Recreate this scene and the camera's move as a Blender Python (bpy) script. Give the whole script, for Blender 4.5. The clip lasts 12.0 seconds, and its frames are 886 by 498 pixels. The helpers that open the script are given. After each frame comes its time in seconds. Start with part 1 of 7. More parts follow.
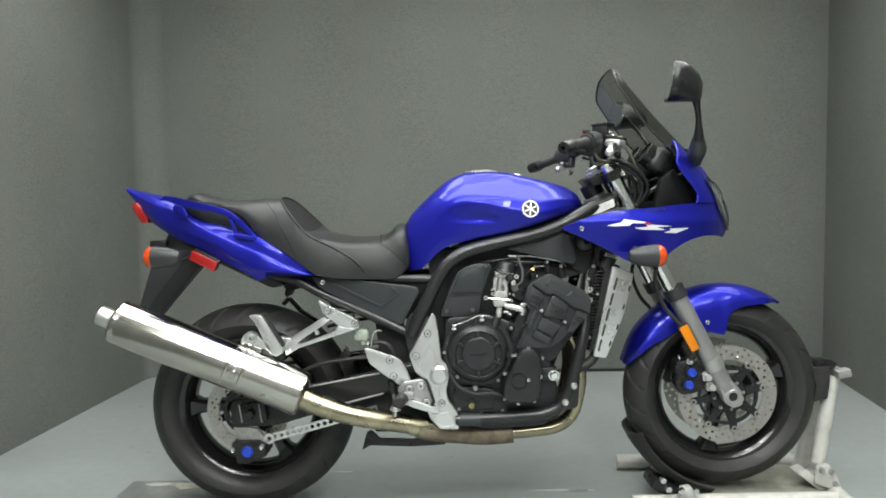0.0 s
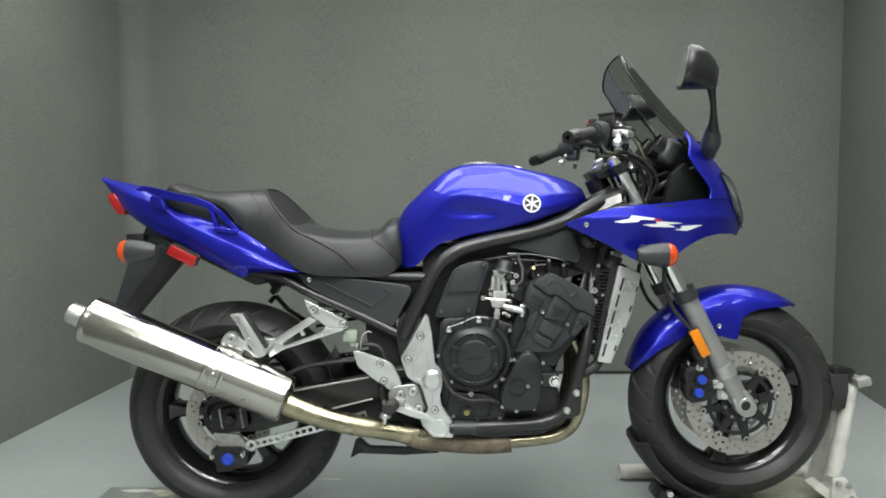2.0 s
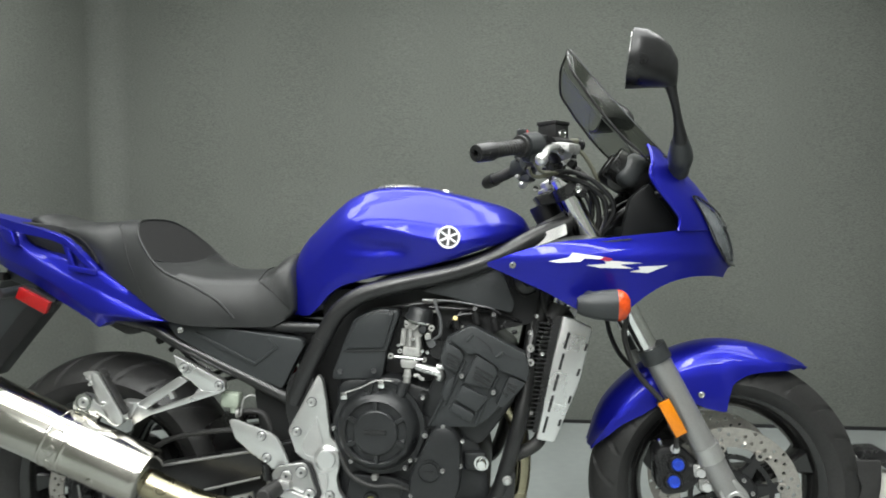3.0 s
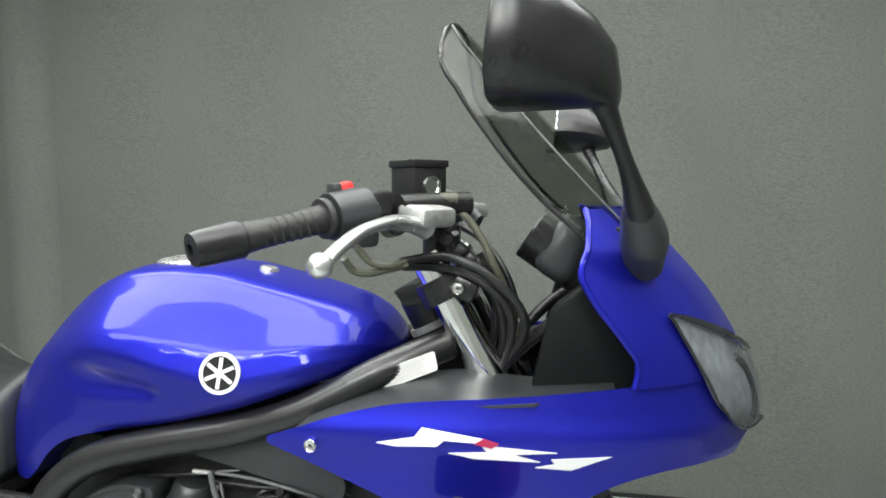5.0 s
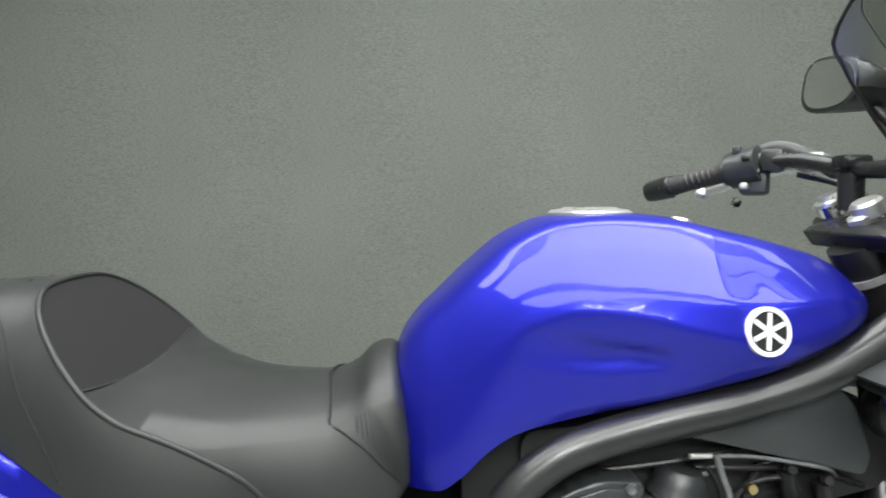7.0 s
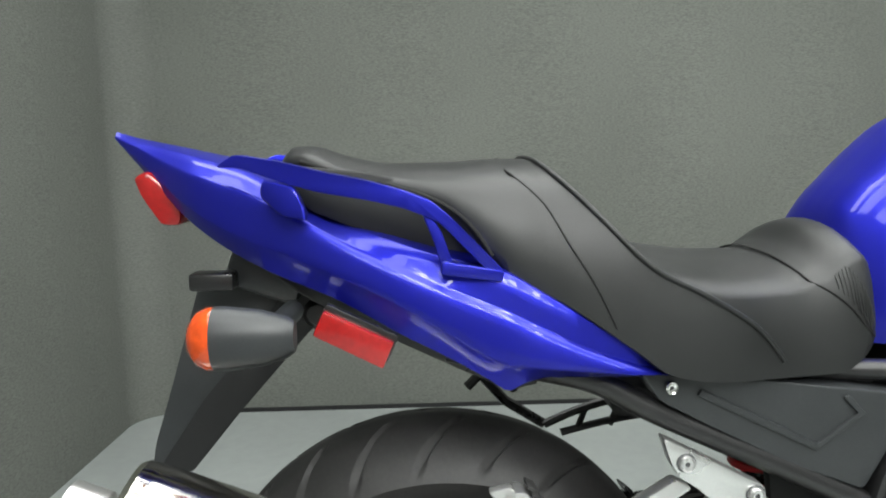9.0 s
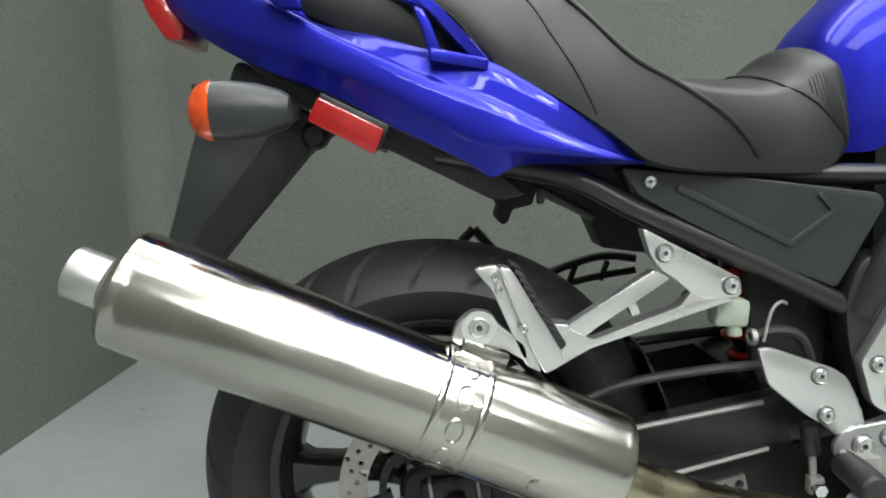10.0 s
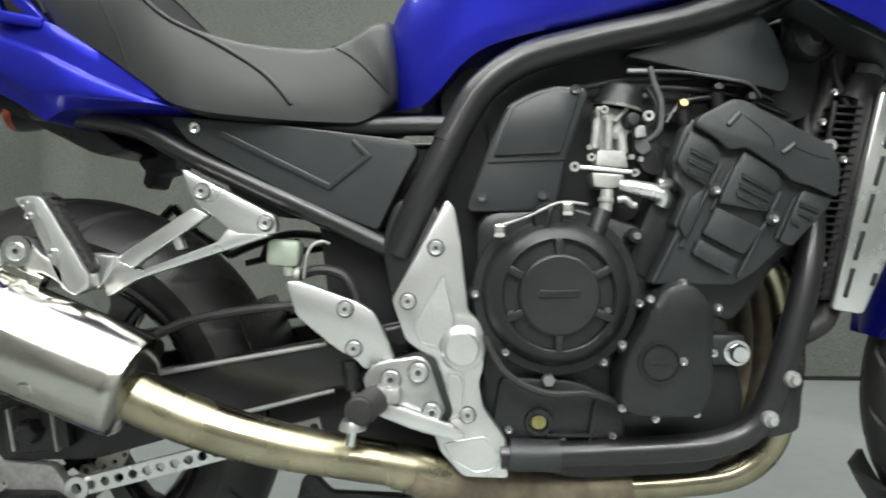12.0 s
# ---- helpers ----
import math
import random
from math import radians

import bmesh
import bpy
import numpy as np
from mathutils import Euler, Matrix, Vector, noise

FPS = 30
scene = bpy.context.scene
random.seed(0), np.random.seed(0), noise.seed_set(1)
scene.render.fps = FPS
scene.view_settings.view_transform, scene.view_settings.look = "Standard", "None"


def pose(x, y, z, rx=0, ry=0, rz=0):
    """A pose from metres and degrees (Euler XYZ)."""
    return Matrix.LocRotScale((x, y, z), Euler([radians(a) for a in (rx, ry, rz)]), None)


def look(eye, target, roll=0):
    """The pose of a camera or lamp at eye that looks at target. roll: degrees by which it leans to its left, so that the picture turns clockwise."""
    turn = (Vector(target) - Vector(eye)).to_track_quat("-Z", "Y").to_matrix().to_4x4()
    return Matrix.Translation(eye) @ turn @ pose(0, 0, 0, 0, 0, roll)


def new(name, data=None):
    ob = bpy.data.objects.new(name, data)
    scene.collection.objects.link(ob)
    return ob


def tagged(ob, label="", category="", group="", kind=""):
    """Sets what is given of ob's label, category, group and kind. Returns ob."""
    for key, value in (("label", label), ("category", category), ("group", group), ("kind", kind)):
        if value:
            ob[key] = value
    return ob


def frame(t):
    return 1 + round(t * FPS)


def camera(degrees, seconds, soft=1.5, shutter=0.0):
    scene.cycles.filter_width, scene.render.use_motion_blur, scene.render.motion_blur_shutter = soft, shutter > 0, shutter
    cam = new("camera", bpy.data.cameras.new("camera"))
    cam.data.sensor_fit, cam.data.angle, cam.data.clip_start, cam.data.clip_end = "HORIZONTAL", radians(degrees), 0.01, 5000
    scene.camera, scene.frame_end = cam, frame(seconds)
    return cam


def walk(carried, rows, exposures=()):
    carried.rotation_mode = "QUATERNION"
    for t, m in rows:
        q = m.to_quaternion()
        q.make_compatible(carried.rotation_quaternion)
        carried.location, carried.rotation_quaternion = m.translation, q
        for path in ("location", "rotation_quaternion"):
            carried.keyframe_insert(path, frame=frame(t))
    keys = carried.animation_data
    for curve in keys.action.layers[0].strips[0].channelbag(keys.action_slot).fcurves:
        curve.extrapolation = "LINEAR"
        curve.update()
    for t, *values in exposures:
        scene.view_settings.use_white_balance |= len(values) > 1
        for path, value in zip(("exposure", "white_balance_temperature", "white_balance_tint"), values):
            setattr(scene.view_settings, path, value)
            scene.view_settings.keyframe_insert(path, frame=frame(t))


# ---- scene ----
cam = camera(66.7, 12.0, soft=1.8, shutter=0.2)
ROWS = [
    (0, (0.6020, -2.0680, 0.9120), (0.6002, -0.0716, 0.7914), -0.82),
    (0.5, (0.5836, -2.0710, 0.9057), (0.5938, -0.0745, 0.7883), -0.79),
    (1, (0.5739, -2.0689, 0.9042), (0.5847, -0.0726, 0.7830), -0.70),
    (1.5, (0.5675, -2.0385, 0.9002), (0.5839, -0.0425, 0.7748), -0.53),
    (2, (0.6183, -1.9460, 0.9025), (0.6133, 0.0498, 0.7735), -0.27),
    (2.5, (0.7841, -1.7756, 0.9194), (0.6809, 0.2179, 0.7954), -0.14),
    (3, (0.9652, -1.5643, 0.9313), (0.7814, 0.4260, 0.8615), -0.46),
    (3.5, (1.1784, -1.3488, 1.0195), (0.8800, 0.6261, 0.9165), -0.14),
    (3.6, (1.2340, -1.2780, 1.0380), (0.8760, 0.6860, 0.9170), -0.25),
    (3.7, (1.2840, -1.2330, 1.0520), (0.8828, 0.7218, 0.9189), -0.35),
    (5.3, (1.2070, -0.8530, 1.1100), (0.8640, 1.1109, 0.9510), -0.35),
    (5.5, (1.1352, -0.8587, 1.1037), (0.8774, 1.1188, 0.9521), -0.40),
    (6, (0.9262, -0.8594, 1.0701), (0.8662, 1.1363, 0.9541), -0.08),
    (6.5, (0.6904, -0.8192, 1.0404), (0.7902, 1.1750, 0.9250), 0.24),
    (7, (0.4963, -0.7921, 1.0337), (0.6175, 1.1994, 0.8947), -0.37),
    (7.5, (0.2991, -0.7737, 1.0436), (0.4195, 1.2138, 0.8552), -0.28),
    (7.7, (0.2181, -0.7737, 1.0436), (0.3386, 1.2147, 0.8656), -0.68),
    (9.3, (-0.0280, -0.8460, 0.9250), (0.0640, 1.1190, 0.5580), -0.98),
    (9.5, (-0.0163, -0.8560, 0.8980), (0.0527, 1.0968, 0.4716), -0.97),
    (10, (-0.0070, -0.8979, 0.7431), (0.0692, 1.0800, 0.4569), -0.98),
    (10.5, (0.0408, -0.9284, 0.6153), (0.0992, 1.0678, 0.5071), -0.48),
    (11, (0.1667, -0.9438, 0.5752), (0.1651, 1.0557, 0.5320), -0.41),
    (11.5, (0.3615, -0.9673, 0.5791), (0.2943, 1.0309, 0.5285), -0.25),
    (12, (0.5935, -0.9760, 0.5804), (0.5143, 1.0215, 0.5188), -0.34),
]
walk(cam, [(t, look(eye, target, roll)) for t, eye, target, roll in ROWS],
     exposures=[(0.0, -0.04), (1.5, -0.04), (2.5, -0.08), (3.0, 0.0), (3.5, 0.12), (5.5, 0.27), (6.5, 0.4), (7.5, 0.36), (9.5, 0.02), (10.0, -0.1), (10.5, -0.14), (11.0, -0.18), (11.5, -0.12), (12.0, 0.08)])

# watts of the lamps over the bike, and of the added front fill
PANEL, STRIP, STRIP_FRONT = 106, 62, 74

# ---- light: white shop ceiling with fluorescent fittings, closed room ----
world = bpy.data.worlds.new("world")
scene.world = world
world.use_nodes = True
world.node_tree.nodes["Background"].inputs[0].default_value = (0.8, 0.9, 1.0, 1)
world.node_tree.nodes["Background"].inputs[1].default_value = 0.05


# ---- materials ----
def material(name, colour, rough=0.5, metal=0.0, coat=0.0, grain=0.0, grain_scale=60.0, bump=0.0, stretch=(1, 1, 1), stain=0.0, stain_scale=3.0,
             spec=0.5, emit=0.0, transmission=0.0, ior=1.45, coat_rough=0.03, rough_var=0.0):
    m = bpy.data.materials.new(name)
    m.use_nodes = True
    nt = m.node_tree
    b = nt.nodes["Principled BSDF"]
    b.inputs["Base Color"].default_value = (*colour, 1)
    b.inputs["Roughness"].default_value = rough
    b.inputs["Metallic"].default_value = metal
    b.inputs["Coat Weight"].default_value = coat
    b.inputs["Coat Roughness"].default_value = coat_rough
    b.inputs["Specular IOR Level"].default_value = spec
    b.inputs["Transmission Weight"].default_value = transmission
    b.inputs["IOR"].default_value = ior
    if emit:
        b.inputs["Emission Color"].default_value = (*colour, 1)
        b.inputs["Emission Strength"].default_value = emit
    if grain or bump or stain or rough_var:
        tc = nt.nodes.new("ShaderNodeTexCoord")
        mp = nt.nodes.new("ShaderNodeMapping")
        mp.inputs["Scale"].default_value = stretch
        nt.links.new(tc.outputs["Object"], mp.inputs["Vector"])
        fine = nt.nodes.new("ShaderNodeTexNoise")
        fine.inputs["Scale"].default_value = grain_scale
        fine.inputs["Detail"].default_value = 5
        nt.links.new(mp.outputs[0], fine.inputs["Vector"])
        big = nt.nodes.new("ShaderNodeTexNoise")
        big.inputs["Scale"].default_value = stain_scale
        big.inputs["Detail"].default_value = 4
        nt.links.new(tc.outputs["Object"], big.inputs["Vector"])

        def ramp(src, amount):
            r = nt.nodes.new("ShaderNodeMapRange")
            r.inputs["From Min"].default_value, r.inputs["From Max"].default_value = 0.25, 0.75
            r.inputs["To Min"].default_value, r.inputs["To Max"].default_value = 1 - amount, 1 + amount
            nt.links.new(src.outputs[0], r.inputs["Value"])
            return r
        a, c = ramp(fine, grain), ramp(big, stain)
        mul = nt.nodes.new("ShaderNodeMath")
        mul.operation = "MULTIPLY"
        nt.links.new(a.outputs[0], mul.inputs[0])
        nt.links.new(c.outputs[0], mul.inputs[1])
        mix = nt.nodes.new("ShaderNodeVectorMath")
        mix.operation = "SCALE"
        mix.inputs[0].default_value = colour
        nt.links.new(mul.outputs[0], mix.inputs["Scale"])
        nt.links.new(mix.outputs[0], b.inputs["Base Color"])
        if rough_var:
            rv = ramp(big, rough_var)
            rm = nt.nodes.new("ShaderNodeMath")
            rm.operation = "MULTIPLY"
            rm.inputs[1].default_value = rough
            nt.links.new(rv.outputs[0], rm.inputs[0])
            nt.links.new(rm.outputs[0], b.inputs["Roughness"])
        if bump:
            bp = nt.nodes.new("ShaderNodeBump")
            bp.inputs["Strength"].default_value = bump
            bp.inputs["Distance"].default_value = 0.002
            nt.links.new(fine.outputs[0], bp.inputs["Height"])
            nt.links.new(bp.outputs[0], b.inputs["Normal"])
    return m


CARPET = material("grey_carpet", (0.122, 0.129, 0.117), 0.95, grain=0.27, grain_scale=380, bump=0.05, stretch=(0.25, 0.25, 0.85), stain=0.09, stain_scale=1.6, spec=0.1)
FLOOR = material("painted_concrete", (0.25, 0.271, 0.263), 0.38, grain=0.05, grain_scale=25, stain=0.11, stain_scale=2.2, rough_var=0.3)
WHITE = material("white_plaster", (0.78, 0.78, 0.76), 0.9, grain=0.03, stain=0.04)
BLUE = material("blue_metallic_paint", (0.009, 0.0115, 0.295), 0.42, 0.68, coat=0.45, grain=0.08, grain_scale=900, coat_rough=0.035, spec=0.2)
BLACK = material("black_satin_paint", (0.012, 0.012, 0.0125), 0.3, grain=0.2, grain_scale=200, bump=0.02, stain=0.15, stain_scale=14, rough_var=0.3)
FRAME = material("dark_grey_frame_paint", (0.009, 0.009, 0.0095), 0.4, spec=0.5, coat=0.35, coat_rough=0.16, grain=0.1, grain_scale=300, stain=0.1, stain_scale=12)
TRIM = material("matt_black_trim", (0.007, 0.0075, 0.008), 0.42, spec=0.12, grain=0.15, grain_scale=500, bump=0.03, stain=0.15, stain_scale=9)
PLASTIC = material("black_plastic", (0.025, 0.0275, 0.029), 0.38, grain=0.15, grain_scale=600, bump=0.03, stain=0.12, stain_scale=10, rough_var=0.25)
ENGINE = material("black_engine_enamel", (0.0145, 0.0155, 0.0165), 0.36, grain=0.2, grain_scale=260, bump=0.03, stain=0.25, stain_scale=16, rough_var=0.3)
# Matt black parts; also near-black for shade in gaps, slots and hollows.
DARK = material("matt_and_shade_black", (0.011, 0.0115, 0.012), 0.65, stain=0.2)
VINYL = material("black_seat_vinyl", (0.0118, 0.0127, 0.0126), 0.46, spec=0.5, grain=0.12, grain_scale=800, bump=0.12, stain=0.1, stain_scale=7, rough_var=0.2)
VINYL_RIB = material("ribbed_seat_vinyl", (0.011, 0.011, 0.011), 0.7, grain=0.3, grain_scale=350, bump=0.3, stain=0.1, spec=0.25)
RUBBER = material("tyre_rubber", (0.019, 0.0188, 0.0185), 0.52, grain=0.25, grain_scale=180, bump=0.06, stain=0.25, stain_scale=8, rough_var=0.25)
STEEL = material("polished_steel", (0.49, 0.475, 0.435), 0.17, 1.0, grain=0.05, grain_scale=40, stretch=(1, 1, 12), stain=0.06, stain_scale=9, rough_var=0.5)
CHROME = material("chrome", (0.78, 0.78, 0.77), 0.1, 1.0, grain=0.04, stain=0.1, stain_scale=30)
MIRROR = material("mirror_glass", (0.88, 0.89, 0.88), 0.02, 1.0)
BRASSY = material("heat_tinted_steel", (0.34, 0.31, 0.215), 0.27, 1.0, grain=0.1, grain_scale=30, stain=0.3, stain_scale=13, rough_var=0.5)
COLLECTOR = material("scorched_steel", (0.2, 0.165, 0.12), 0.55, 0.7, grain=0.3, grain_scale=60, bump=0.2, stain=0.4, stain_scale=16)
ALLOY = material("silver_alloy", (0.68, 0.68, 0.675), 0.29, 0.9, grain=0.03, grain_scale=260, bump=0.015, stain=0.04, stain_scale=9, rough_var=0.12)
# Duller alloy that puts the shade of the plate's recesses into the colour.
RECESS_ALLOY = material("recess_shade_alloy", (0.5, 0.5, 0.495), 0.48, 0.8, grain=0.08, grain_scale=300, bump=0.06, stain=0.08, stain_scale=20)
MOUNT = material("brushed_grey_alloy", (0.42, 0.42, 0.415), 0.34, 0.9, grain=0.06, grain_scale=200, stretch=(1, 1, 6), stain=0.15, stain_scale=25, rough_var=0.3)
CAST = material("cast_alloy", (0.33, 0.33, 0.32), 0.52, 0.6, grain=0.2, grain_scale=140, bump=0.2, stain=0.3, stain_scale=25)
CARB = material("bare_carburettor_casting", (0.36, 0.36, 0.345), 0.5, 0.5, grain=0.15, grain_scale=140, bump=0.15, stain=0.25, stain_scale=40)
SLIDER = material("grey_fork_paint", (0.27, 0.27, 0.265), 0.36, 0.5, grain=0.06, grain_scale=300, stain=0.06)
FORK_CAST = material("fork_casting", (0.42, 0.42, 0.41), 0.36, 0.7, grain=0.06, grain_scale=200, stain=0.08, stain_scale=14)
DISC = material("brake_disc_steel", (0.42, 0.40, 0.37), 0.4, 0.85, grain=0.15, grain_scale=200, stain=0.1)
RIM = material("black_rim_gloss", (0.008, 0.008, 0.008), 0.2, coat=0.4, stain=0.2, stain_scale=12)
AMBER = material("amber_lens", (0.5, 0.055, 0.006), 0.2, coat=0.6, grain=0.35, grain_scale=90)
SHOP = material("unseen_wall_grey", (0.22, 0.22, 0.213), 0.9, grain=0.05, stain=0.15, stain_scale=1.2)
MAROON = material("dark_red_accent", (0.3, 0.015, 0.06), 0.4)
ORANGE = material("orange_reflector", (0.62, 0.19, 0.0), 0.25, coat=0.5, grain=0.12, grain_scale=250)
RED = material("red_lens", (0.27, 0.007, 0.007), 0.2, coat=0.6, grain=0.15, grain_scale=150)
SPOT = material("blue_caliper_cap", (0.015, 0.05, 0.42), 0.4, grain=0.1)
SPRING = material("red_spring_paint", (0.45, 0.01, 0.015), 0.4)
WHITE_DECAL = material("silver_white_decal", (0.72, 0.72, 0.74), 0.35, coat=0.4)
PAPER = material("white_label", (0.75, 0.75, 0.72), 0.5, grain=0.04)
INK = material("printed_ink", (0.5, 0.5, 0.5), 0.6)
RESERVOIR = material("cloudy_fluid_bottle", (0.3, 0.34, 0.28), 0.3, grain=0.1)
STAND = material("worn_white_stand_paint", (0.46, 0.455, 0.42), 0.5, grain=0.12, grain_scale=40, bump=0.1, stain=0.22, stain_scale=15)
PLATE = material("scuffed_floor_plate", (0.2, 0.21, 0.2), 0.45, grain=0.15, grain_scale=30, stain=0.3, stain_scale=9)
TAPE = material("worn_tape", (0.42, 0.41, 0.33), 0.6, grain=0.3, grain_scale=30, stain=0.3, stain_scale=20)
BOARD = material("dusty_board", (0.19, 0.19, 0.155), 0.7, grain=0.2, grain_scale=40, stain=0.25, stain_scale=9)
FROST = material("headlamp_inner", (0.16, 0.165, 0.17), 0.22, grain=0.3, grain_scale=60, stain=0.3, stain_scale=14)
HOSE = material("olive_braided_hose", (0.07, 0.07, 0.05), 0.4, grain=0.25, grain_scale=500, bump=0.05)
OIL = material("oil_sight", (0.2, 0.19, 0.06), 0.2, stain=0.5, stain_scale=60)
# Grey for small parts; also for bolt shade and lit edge lines.
EDGE = material("plastic_and_shading_grey", (0.085, 0.087, 0.09), 0.3, grain=0.2, grain_scale=120, stain=0.3, stain_scale=20)
GOLD = material("brass_fitting", (0.36, 0.29, 0.14), 0.4, 1.0, grain=0.1)
GLOW = material("lamp_diffuser", (0.98, 1.0, 0.98), 0.5, emit=0.6)


def screen_material(name, tint, gloss):
    m = bpy.data.materials.new(name)
    m.use_nodes = True
    nt = m.node_tree
    nt.nodes.remove(nt.nodes["Principled BSDF"])
    see, shine, mix = nt.nodes.new("ShaderNodeBsdfTransparent"), nt.nodes.new("ShaderNodeBsdfGlossy"), nt.nodes.new("ShaderNodeMixShader")
    see.inputs[0].default_value = (*tint, 1)
    shine.inputs["Roughness"].default_value = 0.06
    mix.inputs[0].default_value = gloss
    nt.links.new(see.outputs[0], mix.inputs[1])
    nt.links.new(shine.outputs[0], mix.inputs[2])
    nt.links.new(mix.outputs[0], nt.nodes["Material Output"].inputs[0])
    return m


SMOKE = screen_material("smoked_acrylic", (0.72, 0.73, 0.71), 0.02)
LENS = screen_material("clear_headlamp_lens", (0.95, 0.96, 0.97), 0.06)


# ---- building helpers ----
def curve_of(*pairs):
    """A smooth function through (x, value) pairs."""
    xs, ys = np.array([p[0] for p in pairs], float), np.array([p[1] for p in pairs], float)
    h, d = np.diff(xs), np.diff(ys) / np.diff(xs)
    m = np.zeros(len(xs))
    m[0], m[-1] = d[0], d[-1]
    for i in range(1, len(xs) - 1):
        m[i] = 0 if d[i - 1] * d[i] <= 0 else (h[i - 1] + h[i]) / (h[i - 1] / d[i] + h[i] / d[i - 1])

    def at(x):
        x = min(max(x, xs[0]), xs[-1])
        i = min(max(int(np.searchsorted(xs, x)) - 1, 0), len(h) - 1)
        u = (x - xs[i]) / h[i]
        return float((1 + 2 * u) * (1 - u) ** 2 * ys[i] + u * (1 - u) ** 2 * h[i] * m[i] + u * u * (3 - 2 * u) * ys[i + 1] + u * u * (u - 1) * h[i] * m[i + 1])
    return at


def path_of(points, steps=6):
    """A smooth way through 3D points."""
    p = [Vector(q) for q in points]
    if len(p) == 2:
        return p
    out = []
    for i in range(len(p) - 1):
        a, b, c, d = p[max(i - 1, 0)], p[i], p[i + 1], p[min(i + 2, len(p) - 1)]
        for k in range(steps):
            u = k / steps
            out.append(0.5 * (2 * b + (c - a) * u + (2 * a - 5 * b + 4 * c - d) * u * u + (3 * b - a - 3 * c + d) * u ** 3))
    return out + [p[-1]]


def finish(bm, sharp=38):
    bmesh.ops.remove_doubles(bm, verts=bm.verts[:], dist=1e-6)
    bmesh.ops.recalc_face_normals(bm, faces=bm.faces[:])
    for f in bm.faces:
        f.smooth = True
    for e in bm.edges:
        if len(e.link_faces) == 2 and e.calc_face_angle(0) > radians(sharp):
            e.smooth = False
    return bm


def mesh_of(name, bm, mat, sharp=38):
    finish(bm, sharp)
    me = bpy.data.meshes.new(name)
    bm.to_mesh(me)
    bm.free()
    me.materials.append(mat)
    return me


def part(name, bm, mat, parent=None, label="", sharp=38):
    ob = new(name, mesh_of(name, bm, mat, sharp))
    ob.parent = parent
    return tagged(ob, label)


def thing(name, label, category, group="", at=(0, 0, 0)):
    ob = new(name)
    ob.location = at
    return tagged(ob, label, category, group)


def box(size, at=(0, 0, 0), bevel=0.0, turn=(0, 0, 0), bm=None, segments=2):
    own = bmesh.new()
    bmesh.ops.create_cube(own, size=1, matrix=Matrix.Diagonal((*size, 1)))
    if bevel:
        bmesh.ops.bevel(own, geom=own.edges[:], offset=bevel, segments=segments, affect="EDGES", profile=0.5)
    own.transform(pose(*at, *turn))
    return add(own, bm)


def add(own, bm):
    if bm is None:
        return own
    me = bpy.data.meshes.new("join")
    own.to_mesh(me)
    own.free()
    bm.from_mesh(me)
    bpy.data.meshes.remove(me)
    return bm


def rings(bm, loops, closed=True, caps=True):
    """Skin a row of loops of 3D points."""
    vs = [[bm.verts.new(p) for p in loop] for loop in loops]
    n = len(vs[0])
    for a, b in zip(vs, vs[1:]):
        for i in range(n if closed else n - 1):
            j = (i + 1) % n
            bm.faces.new((a[i], a[j], b[j], b[i]))
    if caps and closed:
        bm.faces.new(vs[0][::-1])
        bm.faces.new(vs[-1])
    return bm


def tube(points, radius, seg=12, bm=None, steps=6, flat=1.0, radii=None, caps=True):
    """A tube along a smooth way. flat squashes it across its level side."""
    own = bmesh.new()
    way = path_of(points, steps)
    loops = []
    side = None
    for i, p in enumerate(way):
        d = (way[min(i + 1, len(way) - 1)] - way[max(i - 1, 0)]).normalized()
        if side is None:
            side = d.cross(Vector((0, 0, 1)) if abs(d.z) < 0.9 else Vector((0, 1, 0))).normalized()
        side = (side - d * side.dot(d)).normalized()
        up = d.cross(side)
        r = radius if radii is None else radii(i / (len(way) - 1))
        loops.append([p + side * (r * flat * math.cos(2 * math.pi * k / seg)) + up * (r * math.sin(2 * math.pi * k / seg)) for k in range(seg)])
    rings(own, loops, True, caps)
    return add(own, bm)


def lathe(profile, at=(0, 0, 0), axis=(0, 1, 0), seg=32, bm=None, closed=False):
    """Turn (radius, along) pairs round an axis."""
    own = bmesh.new()
    loops = [[(max(r, 1e-5) * math.cos(2 * math.pi * k / seg), max(r, 1e-5) * math.sin(2 * math.pi * k / seg), a) for k in range(seg)] for r, a in profile]
    if closed:
        loops.append(loops[0])
    rings(own, loops, True, False)
    bmesh.ops.remove_doubles(own, verts=own.verts[:], dist=2e-5)
    q = Vector((0, 0, 1)).rotation_difference(Vector(axis).normalized())
    own.transform(Matrix.Translation(at) @ q.to_matrix().to_4x4())
    return add(own, bm)


def rounded(outline, r, steps=3):
    """An outline of (x, z) corners with every corner rounded by about r."""
    out = []
    n = len(outline)
    for i in range(n):
        a, b, c = Vector(outline[i - 1]), Vector(outline[i]), Vector(outline[(i + 1) % n])
        la, lc = (a - b).length, (c - b).length
        k = min(r, 0.45 * la, 0.45 * lc)
        p, q = b + (a - b) * (k / la), b + (c - b) * (k / lc)
        for s in range(steps + 1):
            u = s / steps
            out.append((1 - u) ** 2 * p + 2 * u * (1 - u) * b + u * u * q)
    return out


